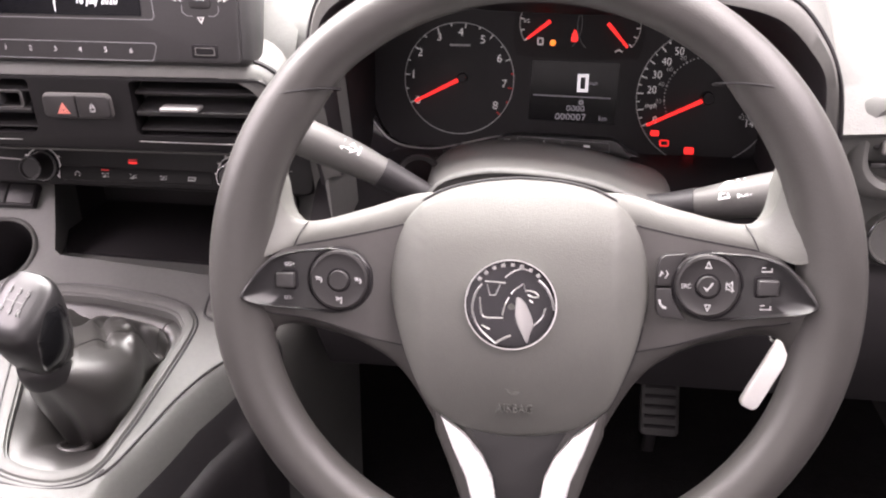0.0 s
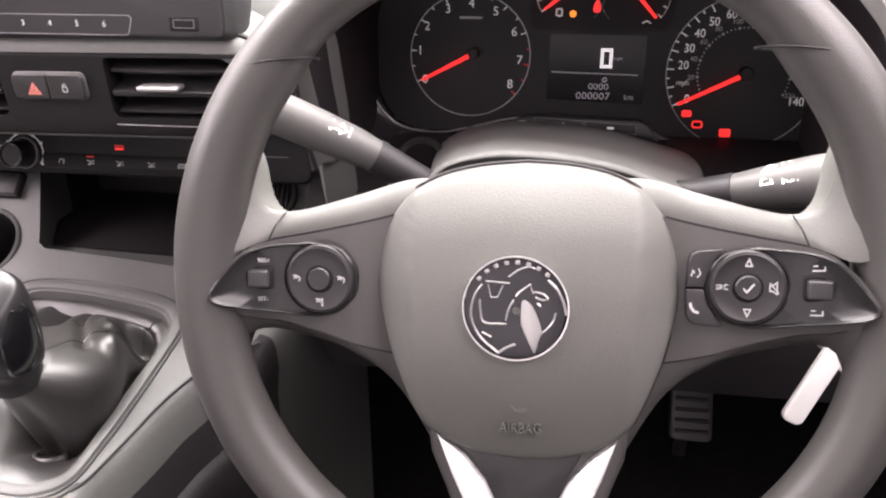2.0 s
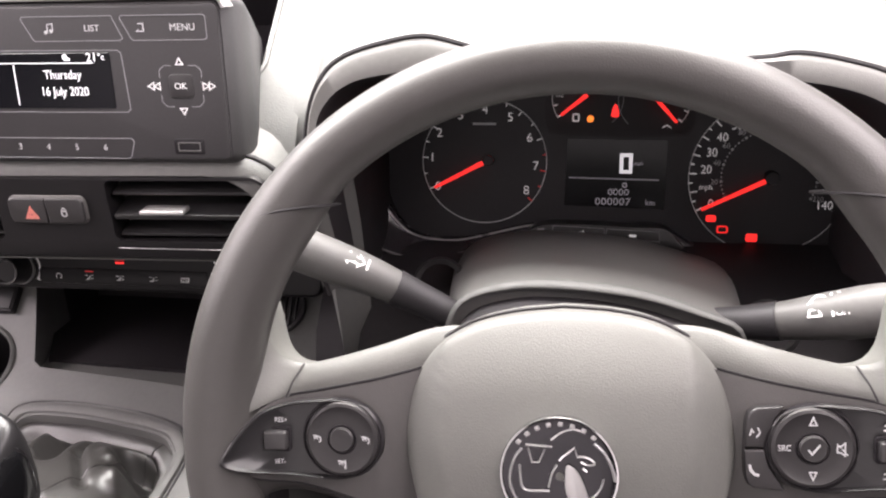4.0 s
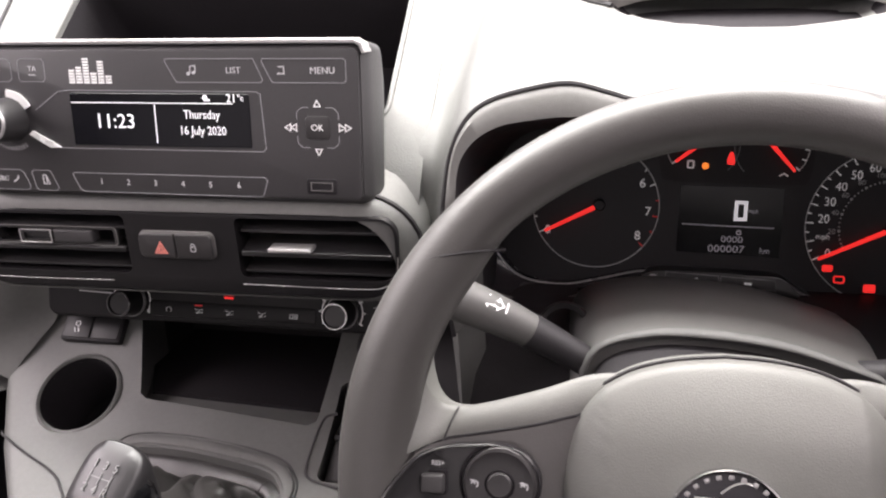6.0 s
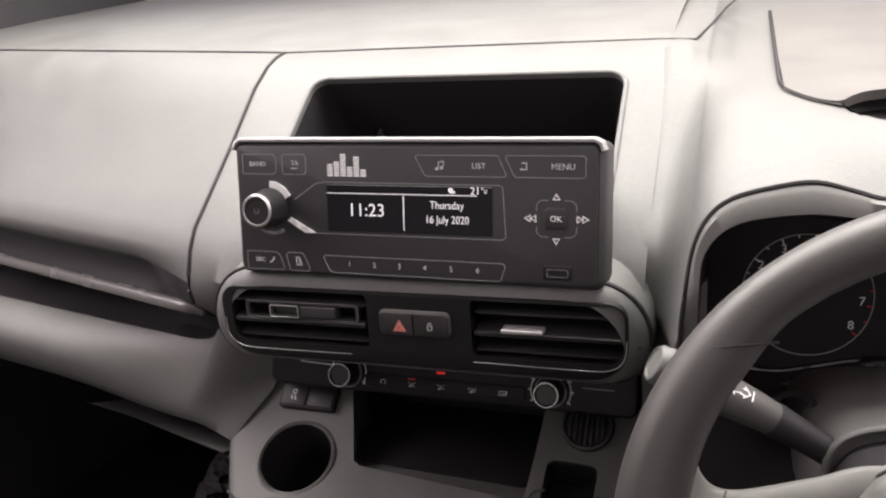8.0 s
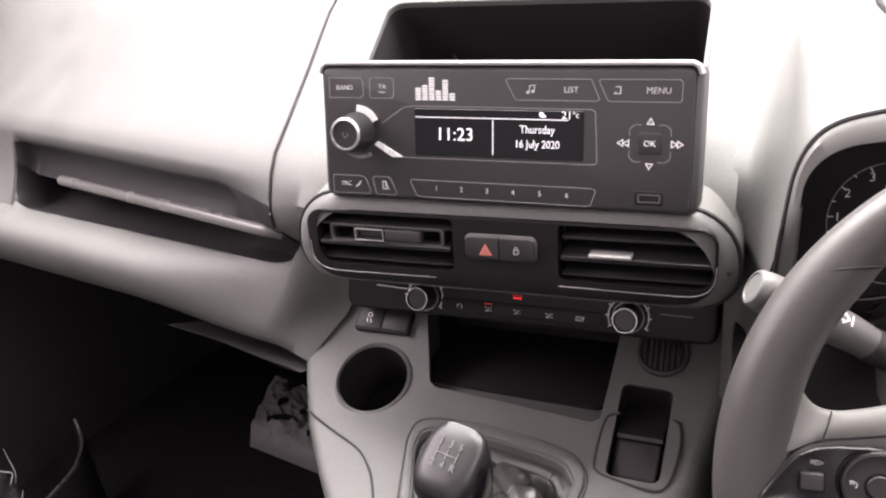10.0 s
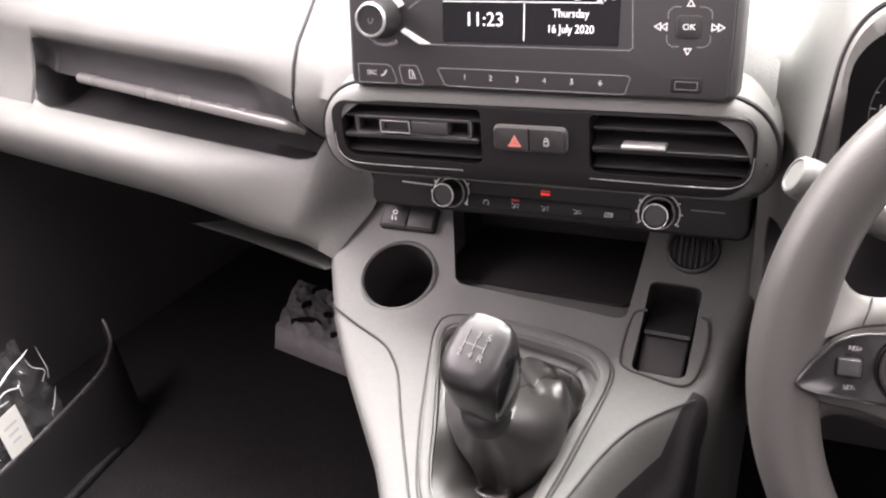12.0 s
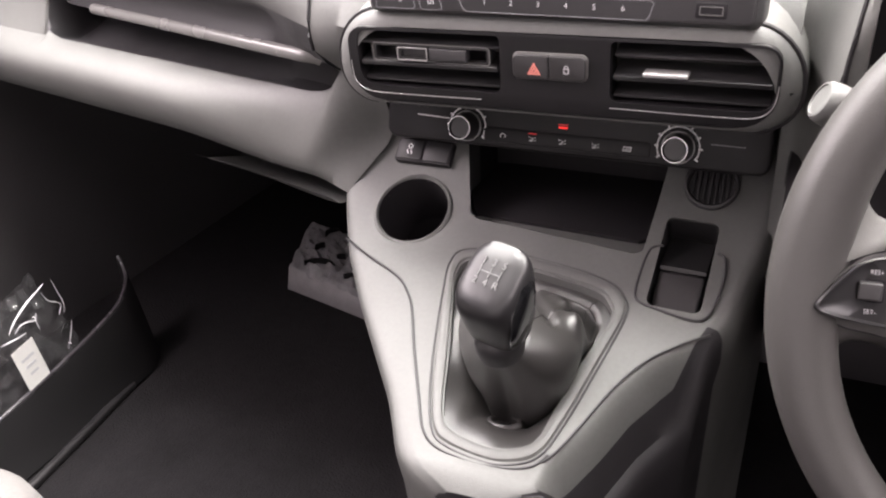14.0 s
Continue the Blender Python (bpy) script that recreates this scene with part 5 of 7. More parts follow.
    part("inlay_edge", sweep([(x + 0.0003, y, z) for x, y, z in edge], circle(0.0006, 6), True), CHROME, knob, "thin bright edge")
    part("lower_ring", lathe([(0.0150, 0.0), (0.0178, 0.0012), (0.0184, 0.0028), (0.0172, 0.0040)], 40), SATIN, knob, "satin lower ring")
    # shift pattern on the sloping crown, towards the driver
    pm = Matrix.Translation((-0.001, -0.0040, 0.0744)) @ Matrix.Rotation(math.atan(0.70), 4, "X") @ Matrix.Translation((0.0010, -0.0012, 0)) @ Matrix.Diagonal((0.84, 0.88, 1, 1))
    pat = bmesh.new()
    for x in (-0.0100, 0.0, 0.0100):
        stroke([(x, -0.0045), (x, 0.0045)], 0.0008, 0.0, bm=pat, thick=0.0004)
    stroke([(-0.0100, 0), (0.0100, 0)], 0.0008, 0.0, bm=pat, thick=0.0004)
    for tx, x, y in (("1", -0.0100, 0.0092), ("3", 0, 0.0092), ("5", 0.0100, 0.0092), ("2", -0.0100, -0.0092), ("4", 0, -0.0092), ("R", 0.0100, -0.0092)):
        writing(tx, 0.0066, x, y, 0.0, pat, thick=0.0004)
    part("shift_pattern", pat, PATTERN, knob, "pale grey shift pattern", pm)
    return gear


gear_lever()


# ---- steering wheel ----
def smooth(a, b, x):
    t = min(1.0, max(0.0, (x - a) / (b - a)))
    return t * t * (3 - 2 * t)


def climb(x):
    """The spokes rise from the hub towards the rim."""
    return 0.0155 * smooth(0.128, 0.163, abs(x)) - 0.0060 * (1 - smooth(0.066, 0.094, abs(x)))


def strip(a, b, za, zb, s, crown=0.0, skirt_a=0.0, skirt_b=0.0, n=40, k=9):
    """A skin between two edges, with an optional wall down from each; s: which side of the wheel."""
    rows = []
    for (xa, ya), (xb, yb) in zip(resample(a, n), resample(b, n)):
        row = []
        if skirt_a:
            row += [(s * xa, ya - 0.004, za - skirt_a), (s * xa, ya - 0.001, za - 0.35 * skirt_a), (s * xa, ya, za + climb(xa) - 0.0025)]
        for j in range(k + 1):
            t = j / k
            x, y = xa + t * (xb - xa), ya + t * (yb - ya)
            row.append((s * x, y, za + t * (zb - za) + crown * (1 - (2 * t - 1) ** 2) + climb(x)))
        if skirt_b:
            row += [(s * xb, yb + 0.0005, zb + climb(xb) - 0.003), (s * xb, yb + 0.003, zb - 0.35 * skirt_b), (s * xb, yb + 0.006, zb - skirt_b)]
        rows.append(row)
    return loft(rows)


def pad(outline, layers, s=1, centre=None):
    """A low cushion: rings of the outline drawn in by a factor, each at its height, riding on the spoke."""
    cx, cy = centre or tuple(np.mean(np.array(outline), axis=0))
    rows = []
    for f, w in layers:
        rows.append([(s * (cx + (x - cx) * f), cy + (y - cy) * f, w + climb(cx + (x - cx) * f)) for x, y in outline])
    return loft(rows, around=True, caps=True)


def steering_wheel():
    wheel = thing("steering_wheel", facing(0.0978, 0.5435, 0.6535, 0.30, 2.5) @ pose(0, 0, 0, 0, -0.3, 0) @ Matrix.Scale(0.972, 4), "dark grey steering wheel with switch pods on both spokes", "steering wheel")
    # rim: slimmer over the top, between the joints
    path, scales = [], []
    for i in range(144):
        a = 2 * math.pi * i / 144
        off_top = abs(math.degrees(math.atan2(math.cos(a), math.sin(a))))
        half = 0.0144 + 0.0022 * smooth(38, 52, off_top) + 0.0022 * math.exp(-((off_top - 84) / 22) ** 2)
        r = 0.1905 - half
        path.append((r * math.cos(a) + 0.0025, r * math.sin(a) + 0.0015, 0.0))
        scales.append((half / 0.016, 1 + 0.06 * smooth(38, 52, off_top)))
    section = [(0.0160 * math.cos(2 * math.pi * j / 22), 0.0158 * math.sin(2 * math.pi * j / 22)) for j in range(22)]
    part("rim", sweep(path, section, True, scales=scales), RUBBER, wheel, "dark grey grained rim", angle=80)
    for a, skew in ((144.5, 12.5), (35.5, -12.5)):
        ring = []
        for b in (2 * math.pi * j / 32 for j in range(32)):
            t = radians(a - skew * (0.5 - 0.5 * math.cos(b)))
            ring.append(((0.1727 + 0.0156 * math.cos(b)) * math.cos(t) + 0.001, (0.1727 + 0.0156 * math.cos(b)) * math.sin(t), 0.0163 * math.sin(b)))
        part("rim_joint", sweep(ring, circle(0.0007, 6), True, up=(-math.sin(radians(a)), math.cos(radians(a)), 0.001)), BLACK, wheel)

    # spokes: soft upper cover, satin panel, soft lower cover
    UP = [(0.0460, 0.0548), (0.0570, 0.0549), (0.0683, 0.0530), (0.0812, 0.0490), (0.100, 0.0437), (0.1138, 0.0400), (0.1271, 0.0376), (0.1370, 0.0394), (0.1430, 0.0458), (0.1458, 0.0554), (0.1475, 0.066), (0.152, 0.080)]
    SEAM_UP = [(0.0640, 0.0390), (0.0690, 0.0368), (0.0725, 0.0358), (0.0945, 0.0313), (0.1142, 0.0275), (0.1342, 0.0240), (0.1430, 0.0215), (0.1530, 0.0180), (0.1610, 0.022), (0.1660, 0.036), (0.166, 0.060)]
    PANEL_UP = [(0.056, 0.0402), (0.0660, 0.0376), (0.0715, 0.0356), (0.0945, 0.0309), (0.1142, 0.0271), (0.1342, 0.0236), (0.1440, 0.0206), (0.1530, 0.0130), (0.1595, 0.0050), (0.1640, -0.002)]
    PANEL_LOW = [(0.056, -0.0425), (0.0684, -0.0393), (0.0862, -0.0343), (0.1155, -0.0250), (0.1441, -0.0180), (0.1520, -0.0150), (0.1580, -0.0115), (0.1625, -0.0085), (0.1655, -0.006)]
    LOW = [(0.046, -0.1060), (0.0515, -0.0925), (0.0605, -0.0758), (0.0720, -0.0565), (0.0850, -0.0448), (0.1020, -0.0358), (0.1236, -0.0300), (0.1403, -0.0262), (0.1490, -0.0275), (0.1540, -0.0340), (0.1600, -0.0480)]
    for s in (-1, 1):
        def m(pts):
            return [(s * x, y) for x, y in pts][:: s]
        part("spoke", strip(UP, SEAM_UP, -0.0135, -0.0045, s, 0.0026, skirt_a=0.022), SOFT, wheel, "soft grey upper spoke cover", angle=70)
        part("spoke_panel", strip(PANEL_UP, PANEL_LOW, -0.0022, -0.0062, s, 0.0016), PANEL_GREY, wheel, "satin grey spoke panel", angle=70)
        part("lower_spoke_cover", strip(PANEL_LOW, LOW, -0.0066, -0.0150, s, 0.0012, skirt_b=0.014), RUBBER, wheel, "soft grey lower spoke cover", angle=70)
        part("spoke_seam", sweep([(s * x, y, -0.0044 + climb(x)) for x, y in resample(SEAM_UP[1:6], 24)], circle(0.0007, 6)), BLACK, wheel)
        part("spoke_seam", sweep([(s * x, y, -0.0062 + climb(x)) for x, y in resample(PANEL_LOW[1:6], 24)], circle(0.0005, 6)), BLACK, wheel)
        part("spoke_joint", sweep([(s * x, y, z + climb(x)) for x, y, z in resample([(0.1295, 0.0374, -0.0135), (0.1318, 0.0315, -0.0035), (0.1345, 0.0240, -0.0004)], 14)], circle(0.0005, 6)), BLACK, wheel)
        # black lens-shaped switch pod with a rounded bright edge towards the rim
        lens = spline([(0.1640, -0.0043), (0.1602, 0.0022), (0.1535, 0.0110), (0.1455, 0.0185), (0.1345, 0.0216), (0.1200, 0.0229), (0.1070, 0.0234), (0.0950, 0.0200), (0.0885, 0.0120), (0.0872, 0.0040), (0.0890, -0.0050), (0.0960, -0.0125), (0.1070, -0.0163), (0.1210, -0.0160), (0.1350, -0.0144), (0.1490, -0.0110), (0.1600, -0.0076)], 4, True)
        pod = part("switch_pod", pad(lens, ((1.0, -0.0060), (1.0, 0.0000), (0.985, 0.0014), (0.955, 0.0018), (0.925, 0.0010), (0.905, -0.0006), (0.60, -0.0010), (0.20, -0.0010)), s, (0.122, 0.0040)), SATIN, wheel, "black lens-shaped switch pod with a rounded edge", angle=60)
        bx, by = s * 0.1070, 0.0042
        at = Matrix.Translation((bx, by, -0.0012))
        ring = part("key_ring", lathe([(0, 0), (0.0183, 0), (0.0183, 0.0026), (0.0176, 0.0042), (0.0162, 0.0048), (0.0148, 0.0042), (0.0100, 0.0036), (0, 0.0034)], 56), KEYCAP, pod, "round black key ring", at)
        part("ring_groove", lathe([(0.0180, 0.0016), (0.0190, 0.0026), (0.0200, 0.0016)], 56), PIT, ring)
        part("centre_key", lathe([(0, 0.001), (0.0062, 0.001), (0.0062, 0.0048), (0.0054, 0.0056), (0, 0.0052)], 40), KEYCAP, ring)
        part("centre_groove", lathe([(0.0062, 0.0036), (0.0068, 0.0041), (0.0074, 0.0036)], 40), PIT, ring)
        marks, h = bmesh.new(), 0.0043
        if s > 0:
            stroke([(-0.0024, 0.0), (-0.0008, -0.0020), (0.0026, 0.0022)], 0.0008, 0.0057, bm=marks)
            stroke([(-0.0015, 0.0106), (0.0015, 0.0106), (0, 0.0140)], 0.0006, h, True, bm=marks)
            stroke([(-0.0015, -0.0106), (0.0015, -0.0106), (0, -0.0140)], 0.0006, h, True, bm=marks)
            writing("SRC", 0.0028, -0.0120, 0, h, marks, squeeze=0.85)
            stroke([(0.0100, -0.0014), (0.0114, -0.0014), (0.0132, -0.0028), (0.0132, 0.0028), (0.0114, 0.0014), (0.0100, 0.0014)], 0.0006, h, True, bm=marks)
            stroke([(0.0098, 0.0026), (0.0144, -0.0026)], 0.0005, h, bm=marks)
        else:
            for x, y in ((-0.0120, 0.0), (0.0120, -0.0004), (0.0, -0.0124)):
                stroke([(x + 0.0016 * math.cos(radians(a)), y + 0.0016 * math.sin(radians(a))) for a in range(-60, 200, 20)], 0.0006, h, bm=marks)
                stroke([(x - 0.0022, y + 0.0018), (x - 0.0008, y + 0.0020), (x + 0.0002, y)], 0.0006, h, bm=marks)
                if y < -0.002:
                    stroke([(x + 0.0014, y - 0.0020), (x + 0.0014, y + 0.0024)], 0.0007, h, bm=marks)
        part("key_mark", marks, GREY_PRINT, ring)
        # rocker towards the rim
        rx, ry, lift = s * 0.1390, 0.0044, climb(0.139)
        part("rocker_well", prism(rrect(0.0140, 0.0122, 0.0018, 3, rx, ry), -0.0012 + lift, 0.0006 + lift, 0.0005, 1), PIT, pod)
        part("rocker", prism(rrect(0.0116, 0.0094, 0.0014, 3, rx, ry), lift - 0.001, 0.0046 + lift, 0.0024, 4), POD, pod, "dark grey rocker switch")
        mk, h = bmesh.new(), lift + 0.0006
        if s > 0:
            for y in (0.0143, -0.0072):
                stroke([(rx - 0.0036, y - 0.0010), (rx + 0.0020, y - 0.0010), (rx + 0.0020, y + 0.0012)], 0.0007, h, bm=mk)
                stroke([(rx - 0.0034, y + 0.0012), (rx - 0.0012, y + 0.0012)], 0.0006, h, bm=mk)
        else:
            writing("RES+", 0.0024, rx + 0.0024, 0.0138, h, mk, squeeze=0.9)
            writing("SET-", 0.0024, rx + 0.0012, -0.0068, h, mk, squeeze=0.9)
        part("rocker_mark", mk, GREY_PRINT, pod)
        if s > 0:
            # two keys beside the ring, for voice and telephone
            for nm, ol in (("voice_key", [(0.0785, 0.0036), (0.0792, 0.0150), (0.0806, 0.0196), (0.0836, 0.0216), (0.0950, 0.0226), (0.0912, 0.0160), (0.0882, 0.0096), (0.0868, 0.0036)]),
                           ("phone_key", [(0.0785, 0.0026), (0.0787, -0.0090), (0.0798, -0.0132), (0.0826, -0.0150), (0.0962, -0.0162), (0.0922, -0.0106), (0.0884, -0.0040), (0.0868, 0.0026)][::-1])):
                key = part(nm, prism(ol[::-1], -0.0060, 0.0014, 0.0009, 3), KEYCAP, pod, "small black key with a rounded corner")
                if nm == "phone_key":
                    part("phone_mark", stroke([(0.0806, -0.0040), (0.0810, -0.0064), (0.0826, -0.0084), (0.0846, -0.0090)], 0.0012, 0.0015), GREY_PRINT, key)
                else:
                    v = stroke([(0.0806, 0.0092), (0.0814, 0.0120), (0.0824, 0.0106)], 0.0007, 0.0015)
                    stroke([(0.0834, 0.0084), (0.0850, 0.0106), (0.0840, 0.0130)], 0.0006, 0.0015, bm=v)
                    part("voice_mark", v, GREY_PRINT, key)

    # airbag cover: a flat middle, side bands that fall away and a crown that rolls over
    def dome(x, y):
        side = max(0.0, abs(x) - 0.0560)
        z = 0.0125 - 0.0030 * (x / 0.057) ** 2 - 0.55 * max(0.0, side - 0.0015) - 90 * min(side, 0.003) ** 2
        z -= 3.6 * max(0.0, y + 0.010) ** 2 + 7.0 * max(0.0, y - 0.025) ** 2 + 3.0 * max(0.0, -0.015 - y) ** 2
        return z

    half = spline([(0.0, 0.0628), (0.022, 0.0612), (0.041, 0.0573), (0.0547, 0.0512), (0.0632, 0.0442), (0.0694, 0.0360), (0.0740, 0.0235), (0.0764, 0.0095), (0.0766, -0.002), (0.0746, -0.0145), (0.0692, -0.0360), (0.0624, -0.0545), (0.0556, -0.0695), (0.0505, -0.0760), (0.0395, -0.0845), (0.0205, -0.0912), (0.0, -0.0932)], 6)
    loop = half + [(-x, y) for x, y in half[-2:0:-1]]
    rows = []
    for f, drop in [(1.0, 0.024), (1.002, 0.010), (1.0, 0.0036), (0.993, 0.0018), (0.978, 0.0005)] + [(1 - 0.05 * i, 0.0) for i in range(1, 20)] + [(0.02, 0.0)]:
        rows.append([(x * f - 0.0007, -0.010 + (y + 0.010) * f, dome(x * f, -0.010 + (y + 0.010) * f) - drop) for x, y in loop])
    cover = loft(rows, around=True)
    cover.faces.new([cover.verts.new(p) for p in rows[-1]])
    bag = part("airbag_cover", cover, SOFT, wheel, "soft grey airbag cover with a flat middle", angle=75)
    part("cover_gap", sweep([(x * 1.009 - 0.0007, -0.010 + (y + 0.010) * 1.009, dome(x, y) - 0.0085) for x, y in loop], circle(0.0011, 6), True), BLACK, wheel)
    part("airbag_lettering", writing("AIRBAG", 0.0056, -0.0018, -0.0715, dome(0, -0.0715) + 0.0004, thick=0.0016, squeeze=0.82), SOFT, bag, "embossed lettering")
    part("airbag_mark", stroke(spline([(-0.0066, -0.0585), (-0.0042, -0.0612), (-0.0008, -0.0616), (0.0008, -0.0604), (-0.0030, -0.0606)], 3), 0.0008, dome(0, -0.06) + 0.0001, thick=0.0009), SOFT, bag)
    # round maker's badge: plain raised strokes on dark chrome
    at = Matrix.Translation((-0.0037, -0.0065, 0.0122))
    badge = part("badge", lathe([(0, -0.003), (0.0258, -0.003), (0.0258, 0.0008), (0.0246, 0.0014), (0.0140, 0.0006), (0, 0.0002)], 64), DARK_CHROME, wheel, "round badge of dark and bright chrome", at)
    part("badge_ring", lathe([(0.0266, -0.002), (0.0269, 0.0010), (0.0264, 0.0022), (0.0256, 0.0020), (0.0252, 0.0008)], 72), CHROME, badge, "thin chrome ring")
    U = 8.56e-5

    def line(pts, w, smooth_by=4, lift=0.0012, name="emblem", mat=SILVER, closed=False):
        p = [((x - 355) * U, (470 - y) * U) for x, y in pts]
        p = spline(p, smooth_by, closed) if smooth_by > 1 else p
        part(name, sweep([(x, y, lift) for x, y in p], [(0.6 * w * c, 0.0009 * s_) for c, s_ in circle(1, 8)], closed), mat, badge, "raised chrome stroke")

    for i in range(8):
        a = radians(140 - 13.2 * i)
        m_ = Matrix.Translation((0.0232 * math.cos(a), 0.0232 * math.sin(a), 0.0016)) @ Matrix.Rotation(a - math.pi / 2, 4, "Z")
        part("lettering_bar", rbox(0, 0, 0, 0.0024, 0.0022, 0.0010, 0.0006, 2), SILVER, badge, "", m_)
    line([(165, 330), (118, 400), (98, 520), (150, 640), (255, 735)], 0.0011)
    line([(100, 300), (72, 360), (60, 410)], 0.0010)
    line([(255, 735), (300, 705), (355, 680)], 0.0012)
    line([(160, 612), (215, 640)], 0.0008, 1)
    line([(150, 420), (153, 480), (162, 540), (195, 560), (250, 560), (305, 560)], 0.0009)
    line([(183, 312), (322, 322)], 0.0010, 1)
    line([(198, 330), (215, 405), (252, 405), (285, 335)], 0.0007, 1)
    line([(300, 540), (318, 470), (345, 420)], 0.0008)
    line([(360, 395), (375, 375), (440, 325), (450, 365)], 0.0008, 1)
    line([(450, 375), (480, 372), (520, 385), (540, 410), (505, 415), (470, 400)], 0.0009)
    line([(480, 435), (500, 452)], 0.0009, 1)
    line([(450, 480), (465, 530), (498, 605), (540, 580), (570, 540), (585, 490)], 0.0008)
    line([(318, 285), (370, 245), (430, 225), (470, 235)], 0.0008)
    line([(540, 300), (590, 350), (630, 430), (645, 500)], 0.0013)
    kite = spline([(0.0038, 0.0046), (0.0088, 0.0008), (0.0129, -0.0104), (0.0112, -0.0165), (0.0095, -0.0222), (0.0070, -0.0178), (0.0030, -0.0082), (0.0028, -0.0010)], 3, True)
    part("emblem", prism(kite[::-1], 0.0012, 0.0026, 0.0006, 2), SILVER, badge, "raised bright pointed shape")
    # lower spoke with two bright inlays
    low = [(-0.054, -0.070), (-0.0515, -0.0925), (-0.044, -0.1120), (-0.0365, -0.1350), (-0.034, -0.1650), (0.034, -0.1650), (0.0365, -0.1350), (0.044, -0.1120), (0.0515, -0.0925), (0.054, -0.070)]
    part("lower_spoke", prism(low, -0.026, -0.010, 0.003, 3), RUBBER, wheel, "grey lower spoke")
    part("lower_spoke_panel", prism([(-0.030, -0.088), (-0.0215, -0.1050), (-0.0150, -0.1200), (-0.0115, -0.1450), (0.0115, -0.1450), (0.0150, -0.1200), (0.0215, -0.1050), (0.030, -0.088)], -0.014, -0.0075, 0.001, 2), SATIN, wheel, "dark panel between the inlays")
    for s in (-1, 1):
        ol = [(s * x, y) for x, y in ((0.0475, -0.0795), (0.0325, -0.0925), (0.0218, -0.1060), (0.0158, -0.1190), (0.0120, -0.1440), (0.0250, -0.1500), (0.0320, -0.1200), (0.0400, -0.1010))]
        part("bright_inlay", prism(ol[::-s], -0.016, -0.0045, 0.0014, 3), TRIM, wheel, "bright silver inlay")
    return wheel


steering_wheel()


# ---- steering column ----
def steering_column():
    col = thing("steering_column", pose(0.11, 0.70, 0.60), "dark steering column shroud with two stalks behind the wheel", "steering column")
    off = pose(-0.11, -0.70, -0.60)
    # arch of the upper half, at its rear lip
    ARCH = [(0.0262, 0.640), (0.0270, 0.655), (0.0325, 0.6670), (0.0420, 0.6745), (0.0575, 0.6795), (0.0758, 0.6822), (0.107, 0.6814), (0.1394, 0.6768), (0.1721, 0.6664), (0.1900, 0.6590), (0.1960, 0.645)]
    arch = resample(ARCH, 33)

    def section(y, widen, down):
        ring = [(0.110 + (x - 0.110) * widen, y, z - down) for x, z in arch]
        x0, x1 = ring[0][0], ring[-1][0]
        return ring + [(x1, y, 0.600), (x1 - 0.03, y + 0.01, 0.560), (x0 + 0.03, y + 0.01, 0.560), (x0, y, 0.600)]

    part("shroud", loft([section(*q) for q in ((0.6605, 1.0, 0.0), (0.668, 1.012, 0.0005), (0.690, 1.05, 0.0015), (0.725, 1.10, 0.006), (0.765, 1.15, 0.014), (0.830, 1.20, 0.032))], around=True, caps=True), STALK, col, "grey column shroud", off, angle=60)
    part("lower_shroud", loft([section(*q) for q in ((0.592, 0.80, 0.026), (0.604, 0.86, 0.018), (0.640, 0.93, 0.0110), (0.6600, 0.95, 0.0075))], around=True, caps=True), BLACK, col, "black shroud between the lip and the wheel", off, angle=60)
    lip = [(x, 0.6600, z + 0.0004) for x, z in arch[1:-1]]
    part("shroud_lip", sweep(lip, [(0.0042 * math.cos(t), 0.0022 * math.sin(t)) for t in (2 * math.pi * k / 12 for k in range(12))], up=(0, -0.3, 1), scales=[(0.5 + 0.5 * math.sin(math.pi * k / 30),) * 2 for k in range(31)]), CONSOLE, col, "satin lip on the shroud", off, angle=80)
    for x, y in ((0.012, 0.72), (0.214, 0.69)):
        ring = lathe([(0.013, 0.0), (0.0155, 0.003), (0.018, 0.0)], 32)
        part("column_gap", ring, SATIN, col, "", off @ facing(x, y, 0.654 if x < 0.1 else 0.645, 0.9))
    # stalks
    def stalk(name, pts, radii, label):
        path = spline(pts, 6)
        rs = [float(r) for (r,) in spline([(r,) for r in radii], 6)]
        ob = part(name, sweep(path, circle(1.0, 24), up=(0, 1, 0.3), scales=[(r, r * 0.86) for r in rs]), STALK, col, label, off, angle=60)
        n = int(len(path) * 0.42)
        # added dark sleeve stands in for shade on the same-coloured root
        part("root_shade", sweep(path[:n], circle(1.0, 24), up=(0, 1, 0.3), scales=[(r + 0.0008, r * 0.86 + 0.0008) for r in rs[:n]]), CHARCOAL, ob, "dark sleeve for the shade at the stalk's root", angle=60)
        return ob
    left = stalk("indicator_stalk", [(0.040, 0.672, 0.648), (0.022, 0.668, 0.660), (0.002, 0.663, 0.673), (-0.020, 0.657, 0.6865), (-0.045, 0.650, 0.700), (-0.0660, 0.6435, 0.7115), (-0.0715, 0.642, 0.7145)], [0.0085, 0.0088, 0.0100, 0.0122, 0.0136, 0.0134, 0.0118], "charcoal indicator stalk with white symbols")
    d = Vector((-0.0715 + 0.045, 0.642 - 0.650, 0.7145 - 0.700)).normalized()
    capm = Matrix.Translation((-0.0712, 0.6420, 0.7143)) @ d.to_track_quat("Z", "Y").to_matrix().to_4x4()
    part("stalk_end", lathe([(0.0122, -0.003), (0.0122, 0.0), (0.0108, 0.0022), (0.0092, 0.0026), (0.0088, 0.0018), (0, 0.0022)], 28), CONSOLE, left, "grey end button", capm)
